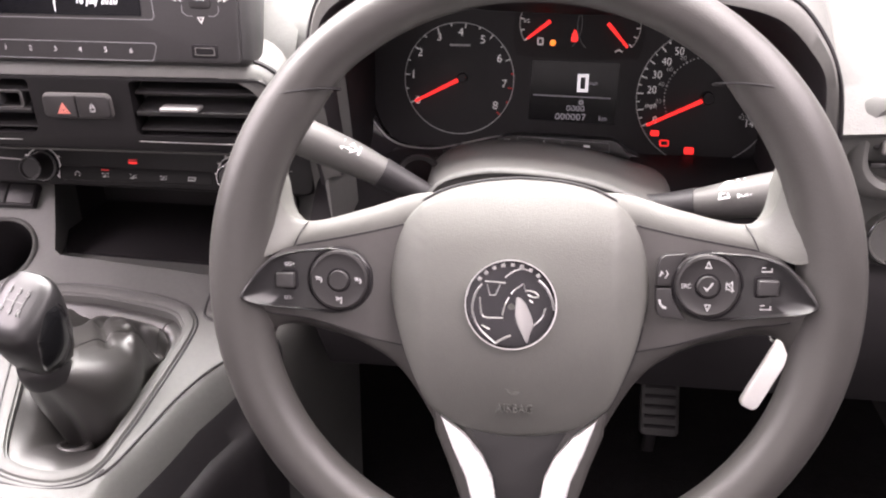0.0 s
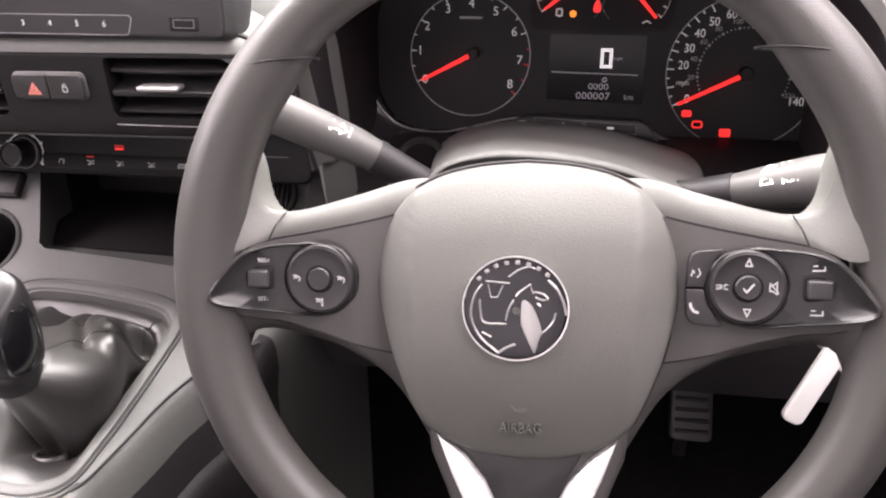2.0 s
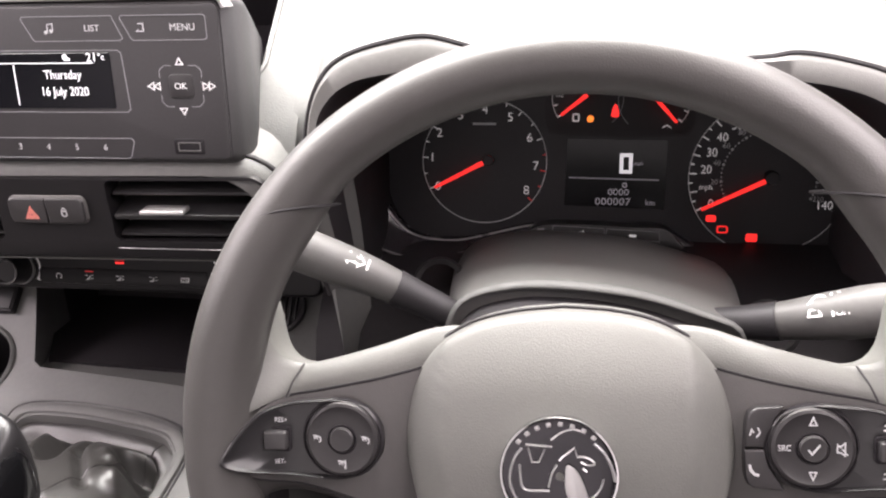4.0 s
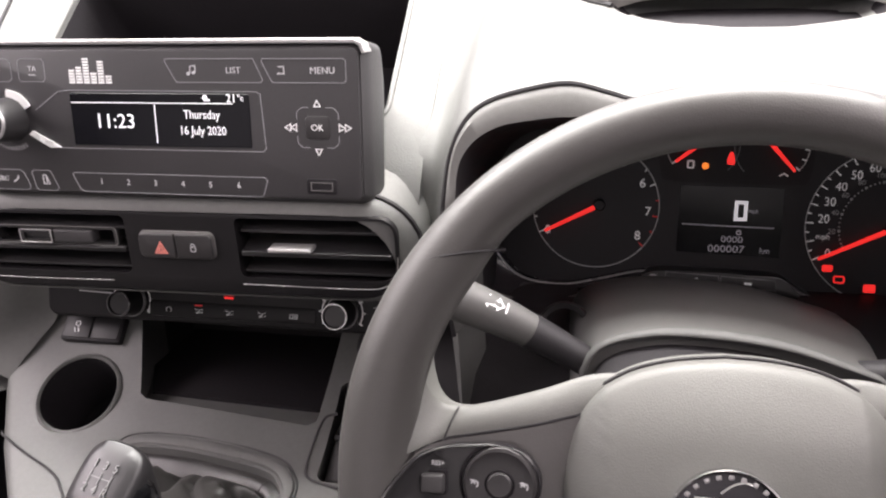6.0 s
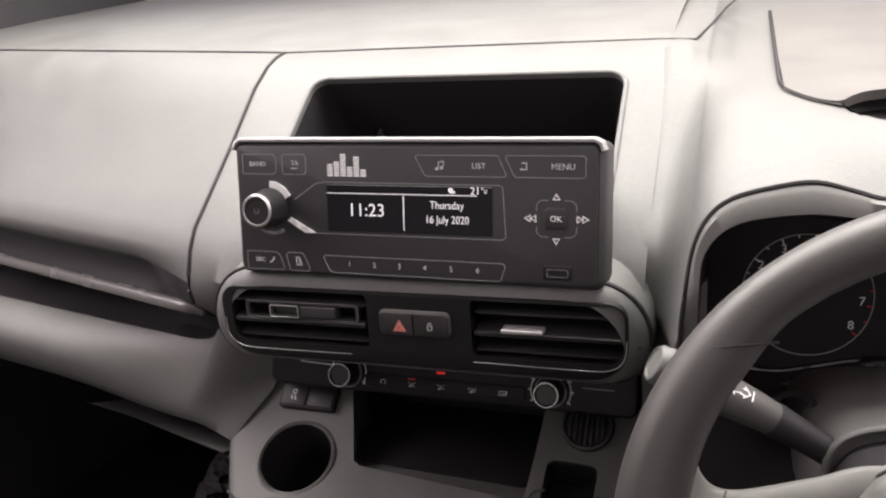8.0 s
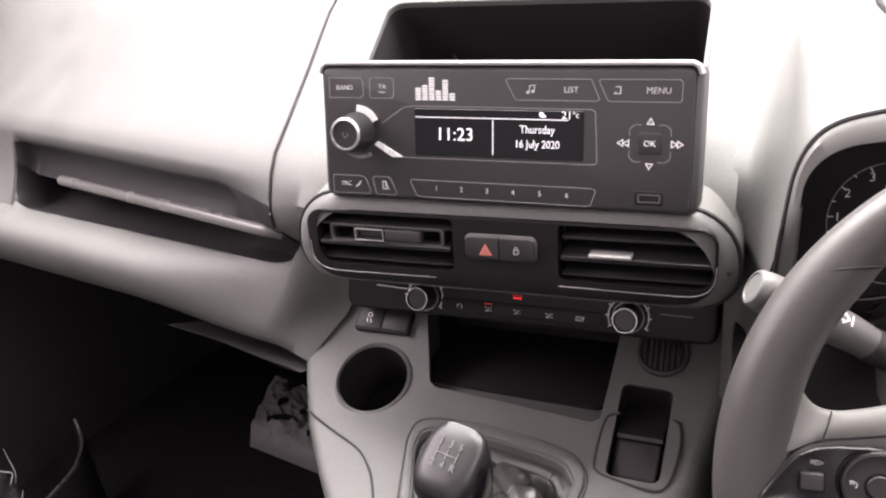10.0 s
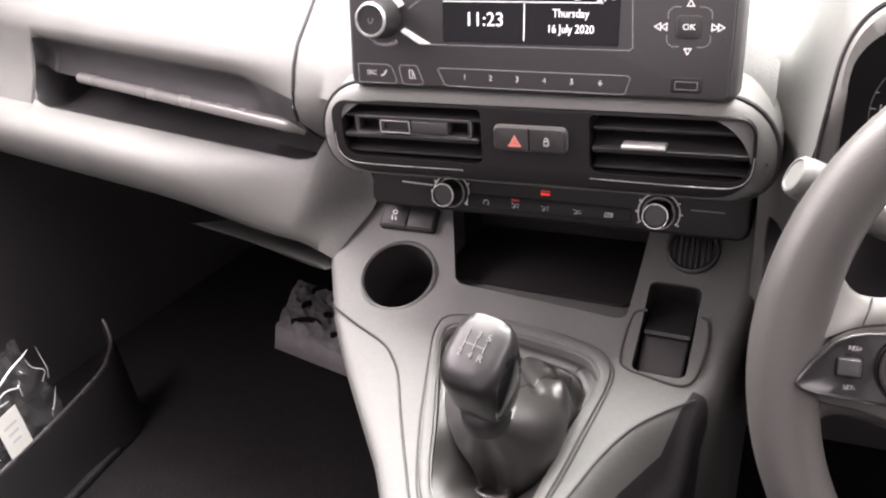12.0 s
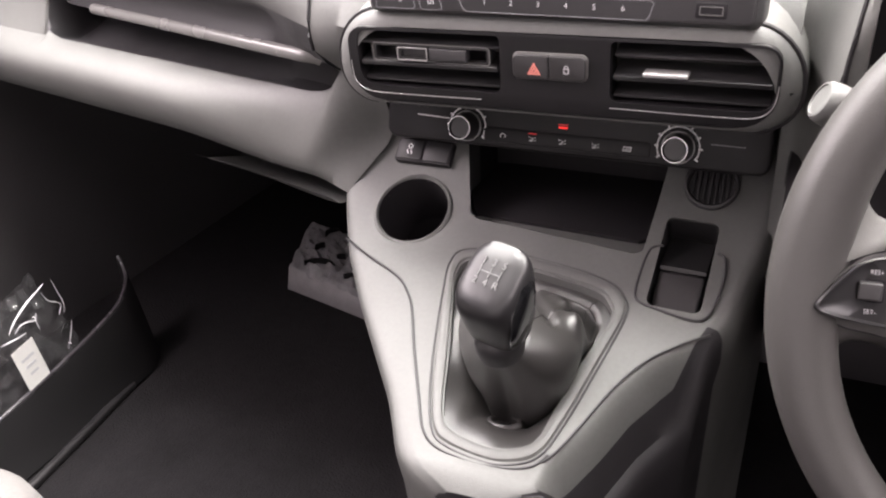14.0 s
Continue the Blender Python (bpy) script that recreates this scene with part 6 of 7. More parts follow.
    right = stalk("wiper_stalk", [(0.170, 0.680, 0.652), (0.190, 0.672, 0.657), (0.212, 0.662, 0.664), (0.235, 0.654, 0.672), (0.255, 0.648, 0.679), (0.2685, 0.6445, 0.6835)], [0.0085, 0.0092, 0.0112, 0.0138, 0.0150, 0.0140], "charcoal wiper stalk with white symbols")
    d = Vector((0.2685 - 0.235, 0.6445 - 0.654, 0.6835 - 0.672)).normalized()
    capm = Matrix.Translation((0.2685, 0.6445, 0.6835)) @ d.to_track_quat("Z", "Y").to_matrix().to_4x4()
    part("stalk_end", lathe([(0.0138, -0.003), (0.0138, 0.0), (0.0122, 0.002), (0, 0.0024)], 28), CONSOLE, right, "", capm)
    # printed symbols stand on the stalks' upper rear side
    def symbols(stk, a, b, r, draw):
        a, b = Vector(a), Vector(b)
        x = (b - a).normalized()
        z = (Vector((0.05, -0.62, 0.78)) - x * x.dot(Vector((0.05, -0.62, 0.78)))).normalized()
        y = z.cross(x)
        m = Matrix((x, y, z)).transposed().to_4x4()
        m.translation = (a + b) / 2 + z * r
        part("stalk_symbol", draw(), PRINT, stk, "white stalk symbols", m)
    def arrows():
        bm = bmesh.new()
        for s in (-1, 1):
            stroke([(s * 0.0006, 0.0018), (s * 0.0032, 0.0018), (s * 0.0032, 0.0034), (s * 0.0068, 0.0), (s * 0.0032, -0.0034), (s * 0.0032, -0.0018), (s * 0.0006, -0.0018)], 0.0009, 0, True, bm=bm)
        stroke([(0.0088, -0.0034), (0.0088, 0.0034)], 0.0010, bm=bm)
        for k in range(3):
            stroke([(-0.0180 + 0.003 * k, 0.0034), (-0.0165 + 0.003 * k, -0.0004)], 0.0010, bm=bm)
        stroke(circle(0.0024, 14, -0.0240, 0.001), 0.0009, 0, True, bm=bm)
        return bm
    symbols(left, (-0.0480, 0.651, 0.7016), (-0.012, 0.659, 0.682), 0.0128, arrows)
    def wipers():
        bm = bmesh.new()
        stroke(spline([(-0.0150, 0.001), (-0.0105, 0.0060), (-0.0060, 0.0050)], 4), 0.0011, bm=bm)
        stroke([(-0.0145, -0.0020), (-0.0100, -0.0020), (-0.0088, -0.0058), (-0.0152, -0.0058)], 0.0009, 0, True, bm=bm)
        stroke([(-0.0030, 0.0070), (-0.0030, -0.0070)], 0.0012, bm=bm)
        writing("2", 0.0032, 0.0010, 0.0055, 0, bm)
        writing("1", 0.0032, 0.0010, 0.0022, 0, bm)
        writing("INT >", 0.0032, 0.0034, -0.0015, 0, bm)
        writing("OFF", 0.0032, 0.0022, -0.0052, 0, bm)
        for k in range(3):
            stroke([(0.0120, 0.0045 - 0.0042 * k), (0.0150 + 0.0008 * k, 0.0045 - 0.0042 * k)], 0.0010, bm=bm)
        return bm
    symbols(right, (0.221, 0.6595, 0.6665), (0.262, 0.6465, 0.6805), 0.0136, wipers)
    # ignition lock below the wiper stalk
    lock = lathe([(0, -0.02), (0.016, -0.02), (0.016, 0.012), (0.014, 0.016), (0, 0.016)], 32)
    part("ignition_lock", lock, BLACK, col, "black ignition lock", off @ Matrix.Translation((0.272, 0.690, 0.588)) @ Matrix.Rotation(radians(70), 4, "X"))
    return col


steering_column()


def ignition_key():
    key = thing("ignition_key", pose(0.283, 0.663, 0.577), "ignition key with a white tag hanging from the lock", "key")
    part("bow", prism(rrect(0.020, 0.026, 0.007, 5), -0.004, 0.004, 0.002, 3, True), BLACK, key, "black key head", Matrix.Translation((-0.004, 0.012, 0.006)) @ Matrix.Rotation(radians(80), 4, "X"))
    ring = [(0.0105 * math.cos(radians(a)), 0, -0.007 + 0.0105 * math.sin(radians(a))) for a in range(0, 360, 15)]
    part("ring", sweep(ring, circle(0.0012, 8), True, up=(0, 1, 0)), CHROME, key, "steel split ring")
    m = Matrix.Translation((0.002, -0.004, -0.014)) @ Matrix.Rotation(radians(24), 4, "Y") @ Matrix.Rotation(radians(80), 4, "X")
    part("white_tag", prism(rrect(0.0145, 0.058, 0.005, 6, 0, -0.027), -0.0028, 0.0028, 0.0018, 3, True), WHITE_TAG, key, "white plastic tag", m)
    m = Matrix.Translation((0.010, 0.004, -0.006)) @ Matrix.Rotation(radians(-6), 4, "Y") @ Matrix.Rotation(radians(84), 4, "X")
    part("spare_fob", prism(rrect(0.0115, 0.033, 0.0045, 6, 0, -0.012), -0.0026, 0.0026, 0.0016, 3, True), WHITE_TAG, key, "pale second tag", m)
    return key


ignition_key()


def brake_pedal():
    ped = thing("brake_pedal", pose(0.272, 1.07, FLOOR), "black ribbed rubber brake pedal in the footwell", "pedal")
    m = Matrix.Translation((0, 0, 0.115)) @ Matrix.Rotation(radians(-35), 4, "X")
    pad = part("pad", prism(rrect(0.050, 0.075, 0.008, 5), -0.008, 0.006, 0.003, 2), CHARCOAL, ped, "", m @ Matrix.Rotation(radians(90), 4, "X"))
    for k in range(5):
        part("rib", rbox(0, -0.026 + 0.013 * k, 0.0065, 0.040, 0.005, 0.003, 0.001), BLACK, pad)
    part("arm", sweep([(0, 0.012, 0.112), (0, 0.035, 0.07), (0, 0.06, 0.0)], rrect(0.014, 0.016, 0.003, 2), up=(1, 0, 0)), BLACK, ped)


brake_pedal()


# ---- instrument cluster ----
def instrument_cluster():
    cl = thing("instrument_cluster", facing(0.11, 0.866, 0.690, 0.15), "black instrument cluster with red needles under the hood", "instrument cluster")
    top = 0.0006
    edge = spline([(-0.165, 0.020), (-0.155, 0.060), (-0.120, 0.080), (-0.05, 0.086), (0.02, 0.086), (0.09, 0.086), (0.16, 0.078), (0.192, 0.050), (0.203, 0.005), (0.190, -0.050), (0.165, -0.070), (0.130, -0.078), (0.095, -0.072), (0.06, -0.056), (-0.04, -0.050), (-0.065, -0.060), (-0.10, -0.066), (-0.135, -0.058), (-0.158, -0.030)], 5, True)
    part("back_plate", prism(edge, -0.02, 0.0, 0.0, 1), DIAL, cl, "charcoal dial plate")
    # bezel: an inner rim close round the dials, a dished ledge, and an outer rim nearer the driver
    inner = resample([(-0.1600, 0.066, 0.004), (-0.1690, 0.035, 0.004), (-0.1690, 0.009, 0.004), (-0.1665, -0.0125, 0.004), (-0.1605, -0.0315, 0.004), (-0.1411, -0.0530, 0.004), (-0.1080, -0.0585, 0.004), (-0.0754, -0.0520, 0.004), (-0.0470, -0.0450, 0.004), (-0.0200, -0.0436, 0.004), (0.0200, -0.0442, 0.004), (0.0565, -0.0460, 0.004), (0.0738, -0.0549, 0.004), (0.1015, -0.0684, 0.004), (0.1287, -0.0770, 0.004), (0.1650, -0.0780, 0.004), (0.1870, -0.0650, 0.004), (0.2010, -0.040, 0.004), (0.2080, 0.005, 0.004), (0.2000, 0.050, 0.004)], 90)
    outer = resample([(-0.1960, 0.066, 0.034), (-0.2040, 0.035, 0.040), (-0.2060, 0.010, 0.040), (-0.2045, -0.0120, 0.040), (-0.1970, -0.0330, 0.040), (-0.1735, -0.0525, 0.040), (-0.1450, -0.0652, 0.038), (-0.1130, -0.0665, 0.034), (-0.0800, -0.0590, 0.028), (-0.0400, -0.0535, 0.022), (0.0100, -0.0540, 0.022), (0.0500, -0.0565, 0.022), (0.0740, -0.0680, 0.028), (0.0990, -0.0775, 0.036), (0.1310, -0.0850, 0.040), (0.1720, -0.0915, 0.040), (0.2000, -0.0775, 0.040), (0.2160, -0.045, 0.040), (0.2240, 0.005, 0.040), (0.2160, 0.050, 0.036)], 90)
    ledge = []
    for f, dip, out in ((0, -0.006, 0.0), (0, 0.0, 0.0), (0.06, 0.0030, 0.0), (0.16, 0.0000, 0.0), (0.40, -0.0040, 0.0), (0.70, -0.0055, 0.0), (0.92, -0.0010, 0.0), (1.0, 0.0, 0.0), (1.04, -0.002, 0.002), (1.10, -0.006, 0.022)):
        ledge.append([(p[0] + f * (q[0] - p[0]), p[1] + f * (q[1] - p[1]) - out, p[2] + f * (q[2] - p[2]) + dip) for p, q in zip(inner, outer)])
    part("bezel", loft(ledge), BEZEL, cl, "satin black dished bezel", angle=60)
    for line, lo, hi, thick, mat in ((ledge[2], 10, 38, 0.0008, SILVER), (ledge[2], 56, 76, 0.0008, SILVER), (ledge[7], 8, 40, 0.0010, STALK), (ledge[7], 55, 80, 0.0010, STALK)):
        part("bezel_rim", sweep(line[lo:hi], circle(thick, 8), scales=[min(1.0, 0.2 + 0.25 * min(i, hi - lo - 1 - i)) for i in range(hi - lo)]), mat, cl, "thin satin bezel rim")
    def ring(cx, cy, r, name="dial_ring", a0=0, a1=360, wd=0.0008, mat=GREY_PRINT):
        n = max(12, int((a1 - a0) / 5))
        part(name, stroke([(cx + r * math.cos(radians(a0 + (a1 - a0) * i / n)), cy + r * math.sin(radians(a0 + (a1 - a0) * i / n))) for i in range(n + (0 if a1 - a0 == 360 else 1))], wd, top, a1 - a0 == 360), mat, cl)
    def needle(cx, cy, a, r, tail=0.0, wd=0.0030, hub=0.0):
        c, s = math.cos(radians(a)), math.sin(radians(a))
        bm = prism([(cx - tail * c - wd * 0.6 * s, cy - tail * s + wd * 0.6 * c), (cx - tail * c + wd * 0.6 * s, cy - tail * s - wd * 0.6 * c), (cx + r * c + wd * 0.35 * s, cy + r * s - wd * 0.35 * c), (cx + r * c - wd * 0.35 * s, cy + r * s + wd * 0.35 * c)], 0.004, 0.0055)
        if hub:
            part("needle_hub", lathe([(0, 0), (hub, 0), (hub, 0.0050), (hub * 0.85, 0.0064), (0, 0.0064)], 32, m=Matrix.Translation((cx, cy, 0))), DIAL, cl)
        part("needle", bm, RED_GLOW, cl, "lit red needle")
    # tachometer
    tx, ty, tr = -0.0835, 0.0037, 0.0492
    ring(tx, ty, tr)
    part("tachometer_face", prism(circle(tr - 0.0006, 64, tx, ty), -0.001, 0.0003), DIAL, cl)
    for i in range(17):
        a = 207 - (246 * i / 16) * (1.0)
        red = i >= 13
        l = 0.0045 if i % 2 == 0 else 0.0026
        part("tick", stroke([(tx + (tr - d) * math.cos(radians(a)), ty + (tr - d) * math.sin(radians(a))) for d in (0.0, l)], 0.0009, top), RED_DIM if red else DIAL_PRINT, cl)
    num = bmesh.new()
    for n_, x, y in (("0", -0.1207, -0.0166), ("1", -0.1250, 0.0066), ("2", -0.1190, 0.0262), ("3", -0.1020, 0.0400), ("4", -0.0828, 0.0445), ("5", -0.0630, 0.0385), ("6", -0.0478, 0.0227), ("7", -0.0428, 0.0005), ("8", -0.0500, -0.0190)):
        writing(n_, 0.0072, x, y, top, num)
    part("tachometer_numerals", num, DIAL_PRINT, cl)
    part("tachometer_unit", stroke([(-0.0925, 0.0335), (-0.0740, 0.0335)], 0.0018, top), GREY_PRINT, cl)
    needle(-0.0805, 0.0052, 207.5, 0.0475, 0.004, hub=0.0045)
    # speedometer
    sx, sy, sr = 0.1330, -0.0060, 0.0590
    part("speedometer_face", prism(circle(sr - 0.0006, 64, sx, sy), -0.001, 0.0003), DIAL, cl)
    ring(sx, sy, sr)
    for i in range(33):
        a = 207 - 234 * i / 32
        part("tick", stroke([(sx + (sr - d) * math.cos(radians(a)), sy + (sr - d) * math.sin(radians(a))) for d in (0.0, 0.0058 if i % 2 == 0 else 0.003)], 0.0010, top), DIAL_PRINT, cl)
    num = bmesh.new()
    for i, n_ in enumerate(("0", "10", "20", "30", "40", "50", "60", "70", "80", "90", "100", "110", "120", "130", "140")):
        a = radians(207 - 234 * i / 14)
        if n_ == "10":
            writing("mph", 0.0042, sx + (sr - 0.0125) * math.cos(a), sy + (sr - 0.0125) * math.sin(a), top, num)
            continue
        if int(n_) > 70 and int(n_) % 20:
            continue
        writing(n_, 0.0068, sx + (sr - 0.0125) * math.cos(a), sy + (sr - 0.0125) * math.sin(a), top, num, squeeze=0.9)
    part("speedometer_numerals", num, DIAL_PRINT, cl)
    dots = bmesh.new()
    for i in range(45):
        a = radians(207 - 234 * i / 44)
        prism(circle(0.0007 if i % 4 else 0.0012, 6, sx + 0.0350 * math.cos(a), sy + 0.0350 * math.sin(a)), top, top + 0.0002, bm=dots)
    for i, n_ in enumerate(("20", "40", "60", "80", "100", "120", "140", "160", "180", "200", "220")):
        a = radians(207 - 21 * (i + 1))
        writing(n_, 0.0040, sx + 0.0400 * math.cos(a), sy + 0.0400 * math.sin(a), top, dots)
    part("inner_scale", dots, GREY_PRINT, cl)
    needle(0.1345, -0.0060, 206.5, 0.0560, 0.004, hub=0.0055)
    # small gauges above
    part("gauge_window", prism(spline([(-0.034, 0.030), (-0.036, 0.052), (-0.028, 0.070), (0.02, 0.073), (0.068, 0.070), (0.077, 0.052), (0.074, 0.028), (0.064, 0.0245), (0.02, 0.024), (-0.026, 0.0255)], 4, True), -0.001, 0.0003), BLACK, cl, "black window of the fuel and temperature gauges")
    ring(-0.004, 0.054, 0.0270, "gauge_arc", 150, 215)
    ring(-0.004, 0.054, 0.0270, "gauge_arc", -45, 30, 0.0005, LINE_PRINT)
    ring(0.046, 0.053, 0.0270, "gauge_arc", -42, 10)
    ring(0.046, 0.053, 0.0270, "gauge_arc", 150, 225, 0.0005, LINE_PRINT)
    for cx, cy, aa in ((-0.004, 0.054, (150, 172, 194, 214)), (0.046, 0.053, (-40, -22, -4, 10))):
        for a in aa:
            part("tick", stroke([(cx + r * math.cos(radians(a)), cy + r * math.sin(radians(a))) for r in (0.0235, 0.0270)], 0.0010, top), DIAL_PRINT, cl)
    part("gauge_mark", writing("1/2", 0.0034, -0.0255, 0.0555, top), DIAL_PRINT, cl)
    needle(-0.0045, 0.0560, 218, 0.0250, 0.0, 0.0026)
    needle(0.0450, 0.0550, -48, 0.0265, 0.0, 0.0026)
    part("fuel_mark", stroke(rrect(0.0042, 0.0052, 0.0006, 2, -0.0125, 0.0385), 0.0012, top, True), DIAL_PRINT, cl)
    part("fuel_lamp", prism(circle(0.0026, 16, -0.0015, 0.0375), top, top + 0.0004), AMBER_GLOW, cl, "lit amber fuel lamp")
    part("belt_lamp", prism(spline([(0.0145, 0.0395), (0.0150, 0.0450), (0.0172, 0.0490), (0.0192, 0.0450), (0.0196, 0.0395)], 3, True), top, top + 0.0004), RED_GLOW, cl, "lit red belt lamp")
    part("coolant_mark", stroke([(0.0525, 0.0310), (0.0560, 0.0330), (0.0590, 0.0310)], 0.0010, top), DIAL_PRINT, cl)
    # display between the dials
    lcd = part("trip_display", prism([(-0.0185, 0.0222), (0.0575, 0.0215), (0.0570, -0.0325), (-0.0200, -0.0300)][::-1], -0.001, 0.0008), SCREEN, cl, "black trip display with white figures")
    fig = stroke([(0.0232, 0.0100), (0.0302, 0.0100), (0.0302, -0.0030), (0.0232, -0.0030)], 0.0026, 0.0009, True)
    part("speed_figure", fig, LCD_LIT, lcd)
    part("speed_unit", writing("mph", 0.0030, 0.0360, 0.0035, 0.0009), LCD_DIM, lcd)
    part("rule", stroke([(-0.0165, -0.0080), (0.0520, -0.0092)], 0.0007, 0.0009), LCD_DIM, lcd)
    part("trip_figures", writing("0000", 0.0052, 0.0215, -0.0192, 0.0009, squeeze=1.15), LCD_DIM, lcd)
    tot = writing("000007", 0.0058, 0.0175, -0.0268, 0.0009, squeeze=1.15)
    part("odometer_figures", writing("km", 0.0044, 0.0460, -0.0272, 0.0009, tot), LCD_DIM, lcd)
    part("speaker_mark", stroke(circle(0.0016, 10, 0.0262, -0.0135), 0.0010, 0.0009, True), LCD_DIM, lcd)
    # warning lamps low in the speedometer
    for nm, x, y, w, h in (("battery_lamp", 0.0925, -0.0385, 0.0075, 0.0050), ("engine_lamp", 0.1015, -0.0470, 0.0072, 0.0048), ("brake_lamp", 0.1235, -0.0530, 0.0085, 0.0062)):
        bm = stroke(rrect(w, h, 0.0012, 3, x, y), 0.0010, top, True) if nm == "engine_lamp" else plate(rrect(w, h, 0.0012, 3, x, y), top)
        part(nm, bm, RED_GLOW, cl, "lit red warning lamp")
    part("steering_lamp", plate(rrect(0.006, 0.0045, 0.001, 3, 0.1240, -0.0690), top), RED_DIM, cl, "faint red warning lamp")
    # bar with the two trip keys
    bar = part("trip_bar", prism(spline([(-0.046, -0.0475), (-0.034, -0.0425), (-0.015, -0.0418), (0.03, -0.0430), (0.056, -0.0440), (0.066, -0.0520), (0.069, -0.0600), (0.03, -0.0560), (-0.03, -0.0530)], 4, True), 0.0, 0.018, 0.002, 2), SATIN, cl, "black bar with two trip keys")
    for x, y in ((-0.0085, -0.0472), (0.0325, -0.0490)):
        face = [(x - 0.0195, y + 0.0046), (x + 0.0195, y + 0.0030), (x + 0.0205, y - 0.0046), (x - 0.0200, y - 0.0030)]
        part("trip_key", prism(face[::-1], 0.0175, 0.0200, 0.0006, 2), KEYCAP, bar)
        part("key_outline", stroke(face, 0.0005, 0.0201, True), LINE_PRINT, bar)
    part("trip_mark", stroke([(-0.0110, -0.0480), (-0.0060, -0.0478), (-0.0040, -0.0464)], 0.0014, 0.0202), DIAL_PRINT, bar)
    part("trip_mark", stroke([(0.0300, -0.0492), (0.0355, -0.0494)], 0.0020, 0.0202), DIAL_PRINT, bar)
    part("trip_mark", stroke([(-0.0400, -0.0462), (-0.0345, -0.0460)], 0.0009, 0.0182), GREY_PRINT, bar)
    return cl


instrument_cluster()


# ---- driver's side vent and lamp switch ----
def side_vent():
    v = thing("side_air_vent", facing(0.374, 0.728, 0.689, 0.1), "black side air vent beside the steering wheel", "air vent")
    rows = [[(x, y, w) for x, y in rrect(0.076 + g, 0.054 + g, 0.022, 6)] for w, g in ((-0.03, 0.026), (0.0, 0.024), (0.004, 0.018), (0.006, 0.008), (0.004, 0.001), (-0.02, -0.004))]
    part("frame", loft(rows, around=True), CONSOLE, v, "grey rounded frame")
    part("box", prism(rrect(0.074, 0.052, 0.020, 6), -0.03, -0.024), BLACK, v)
    for y in (-0.014, 0.0, 0.014):
        part("slat", rbox(0, y, -0.006, 0.070, 0.004, 0.018, 0.001), SATIN, v)
    part("slider", rbox(-0.020, 0.0, 0.004, 0.022, 0.010, 0.010, 0.002), SILVER, v, "silver slider tab")


side_vent()


def lamp_switch():
    k = thing("lamp_switch", facing(0.3725, 0.745, 0.613, 0.1), "round grey headlamp level switch below the side vent", "switch")
    part("plate", prism(rrect(0.075, 0.050, 0.008, 4), -0.02, 0.0, 0.002, 2), CHARCOAL, k)
    part("dial", lathe([(0, 0), (0.0225, 0), (0.0225, 0.006), (0.0205, 0.010), (0.0185, 0.0105), (0.0175, 0.009), (0, 0.009)], 48), CONSOLE, k, "grey dial")
    part("dial_ring", lathe([(0.0185, 0.0104), (0.0195, 0.0116), (0.0206, 0.0106)], 48), CHROME, k)
    part("dial_mark", stroke([(-0.004, 0.0), (0.002, 0.0)], 0.0025, 0.0092), PRINT, k)


lamp_switch()


# ---- passenger side ----
def glovebox():
    g = thing("glovebox_flap", pose(-0.60, 0.86, 0.50), "grey underside flap below the passenger dashboard", "flap")
    bm = loft([[(-0.72, 0.855, 0.528), (-0.62, 0.822, 0.534), (-0.51, 0.779, 0.5395), (-0.490, 0.772, 0.540)], [(-0.71, 0.862, 0.522), (-0.61, 0.835, 0.522), (-0.51, 0.794, 0.526), (-0.490, 0.788, 0.527)], [(-0.70, 0.93, 0.50), (-0.61, 0.92, 0.498), (-0.51, 0.885, 0.50), (-0.492, 0.88, 0.50)]])
    part("flap", bm, DASH, g, "", pose(0.60, -0.86, -0.50))


glovebox()


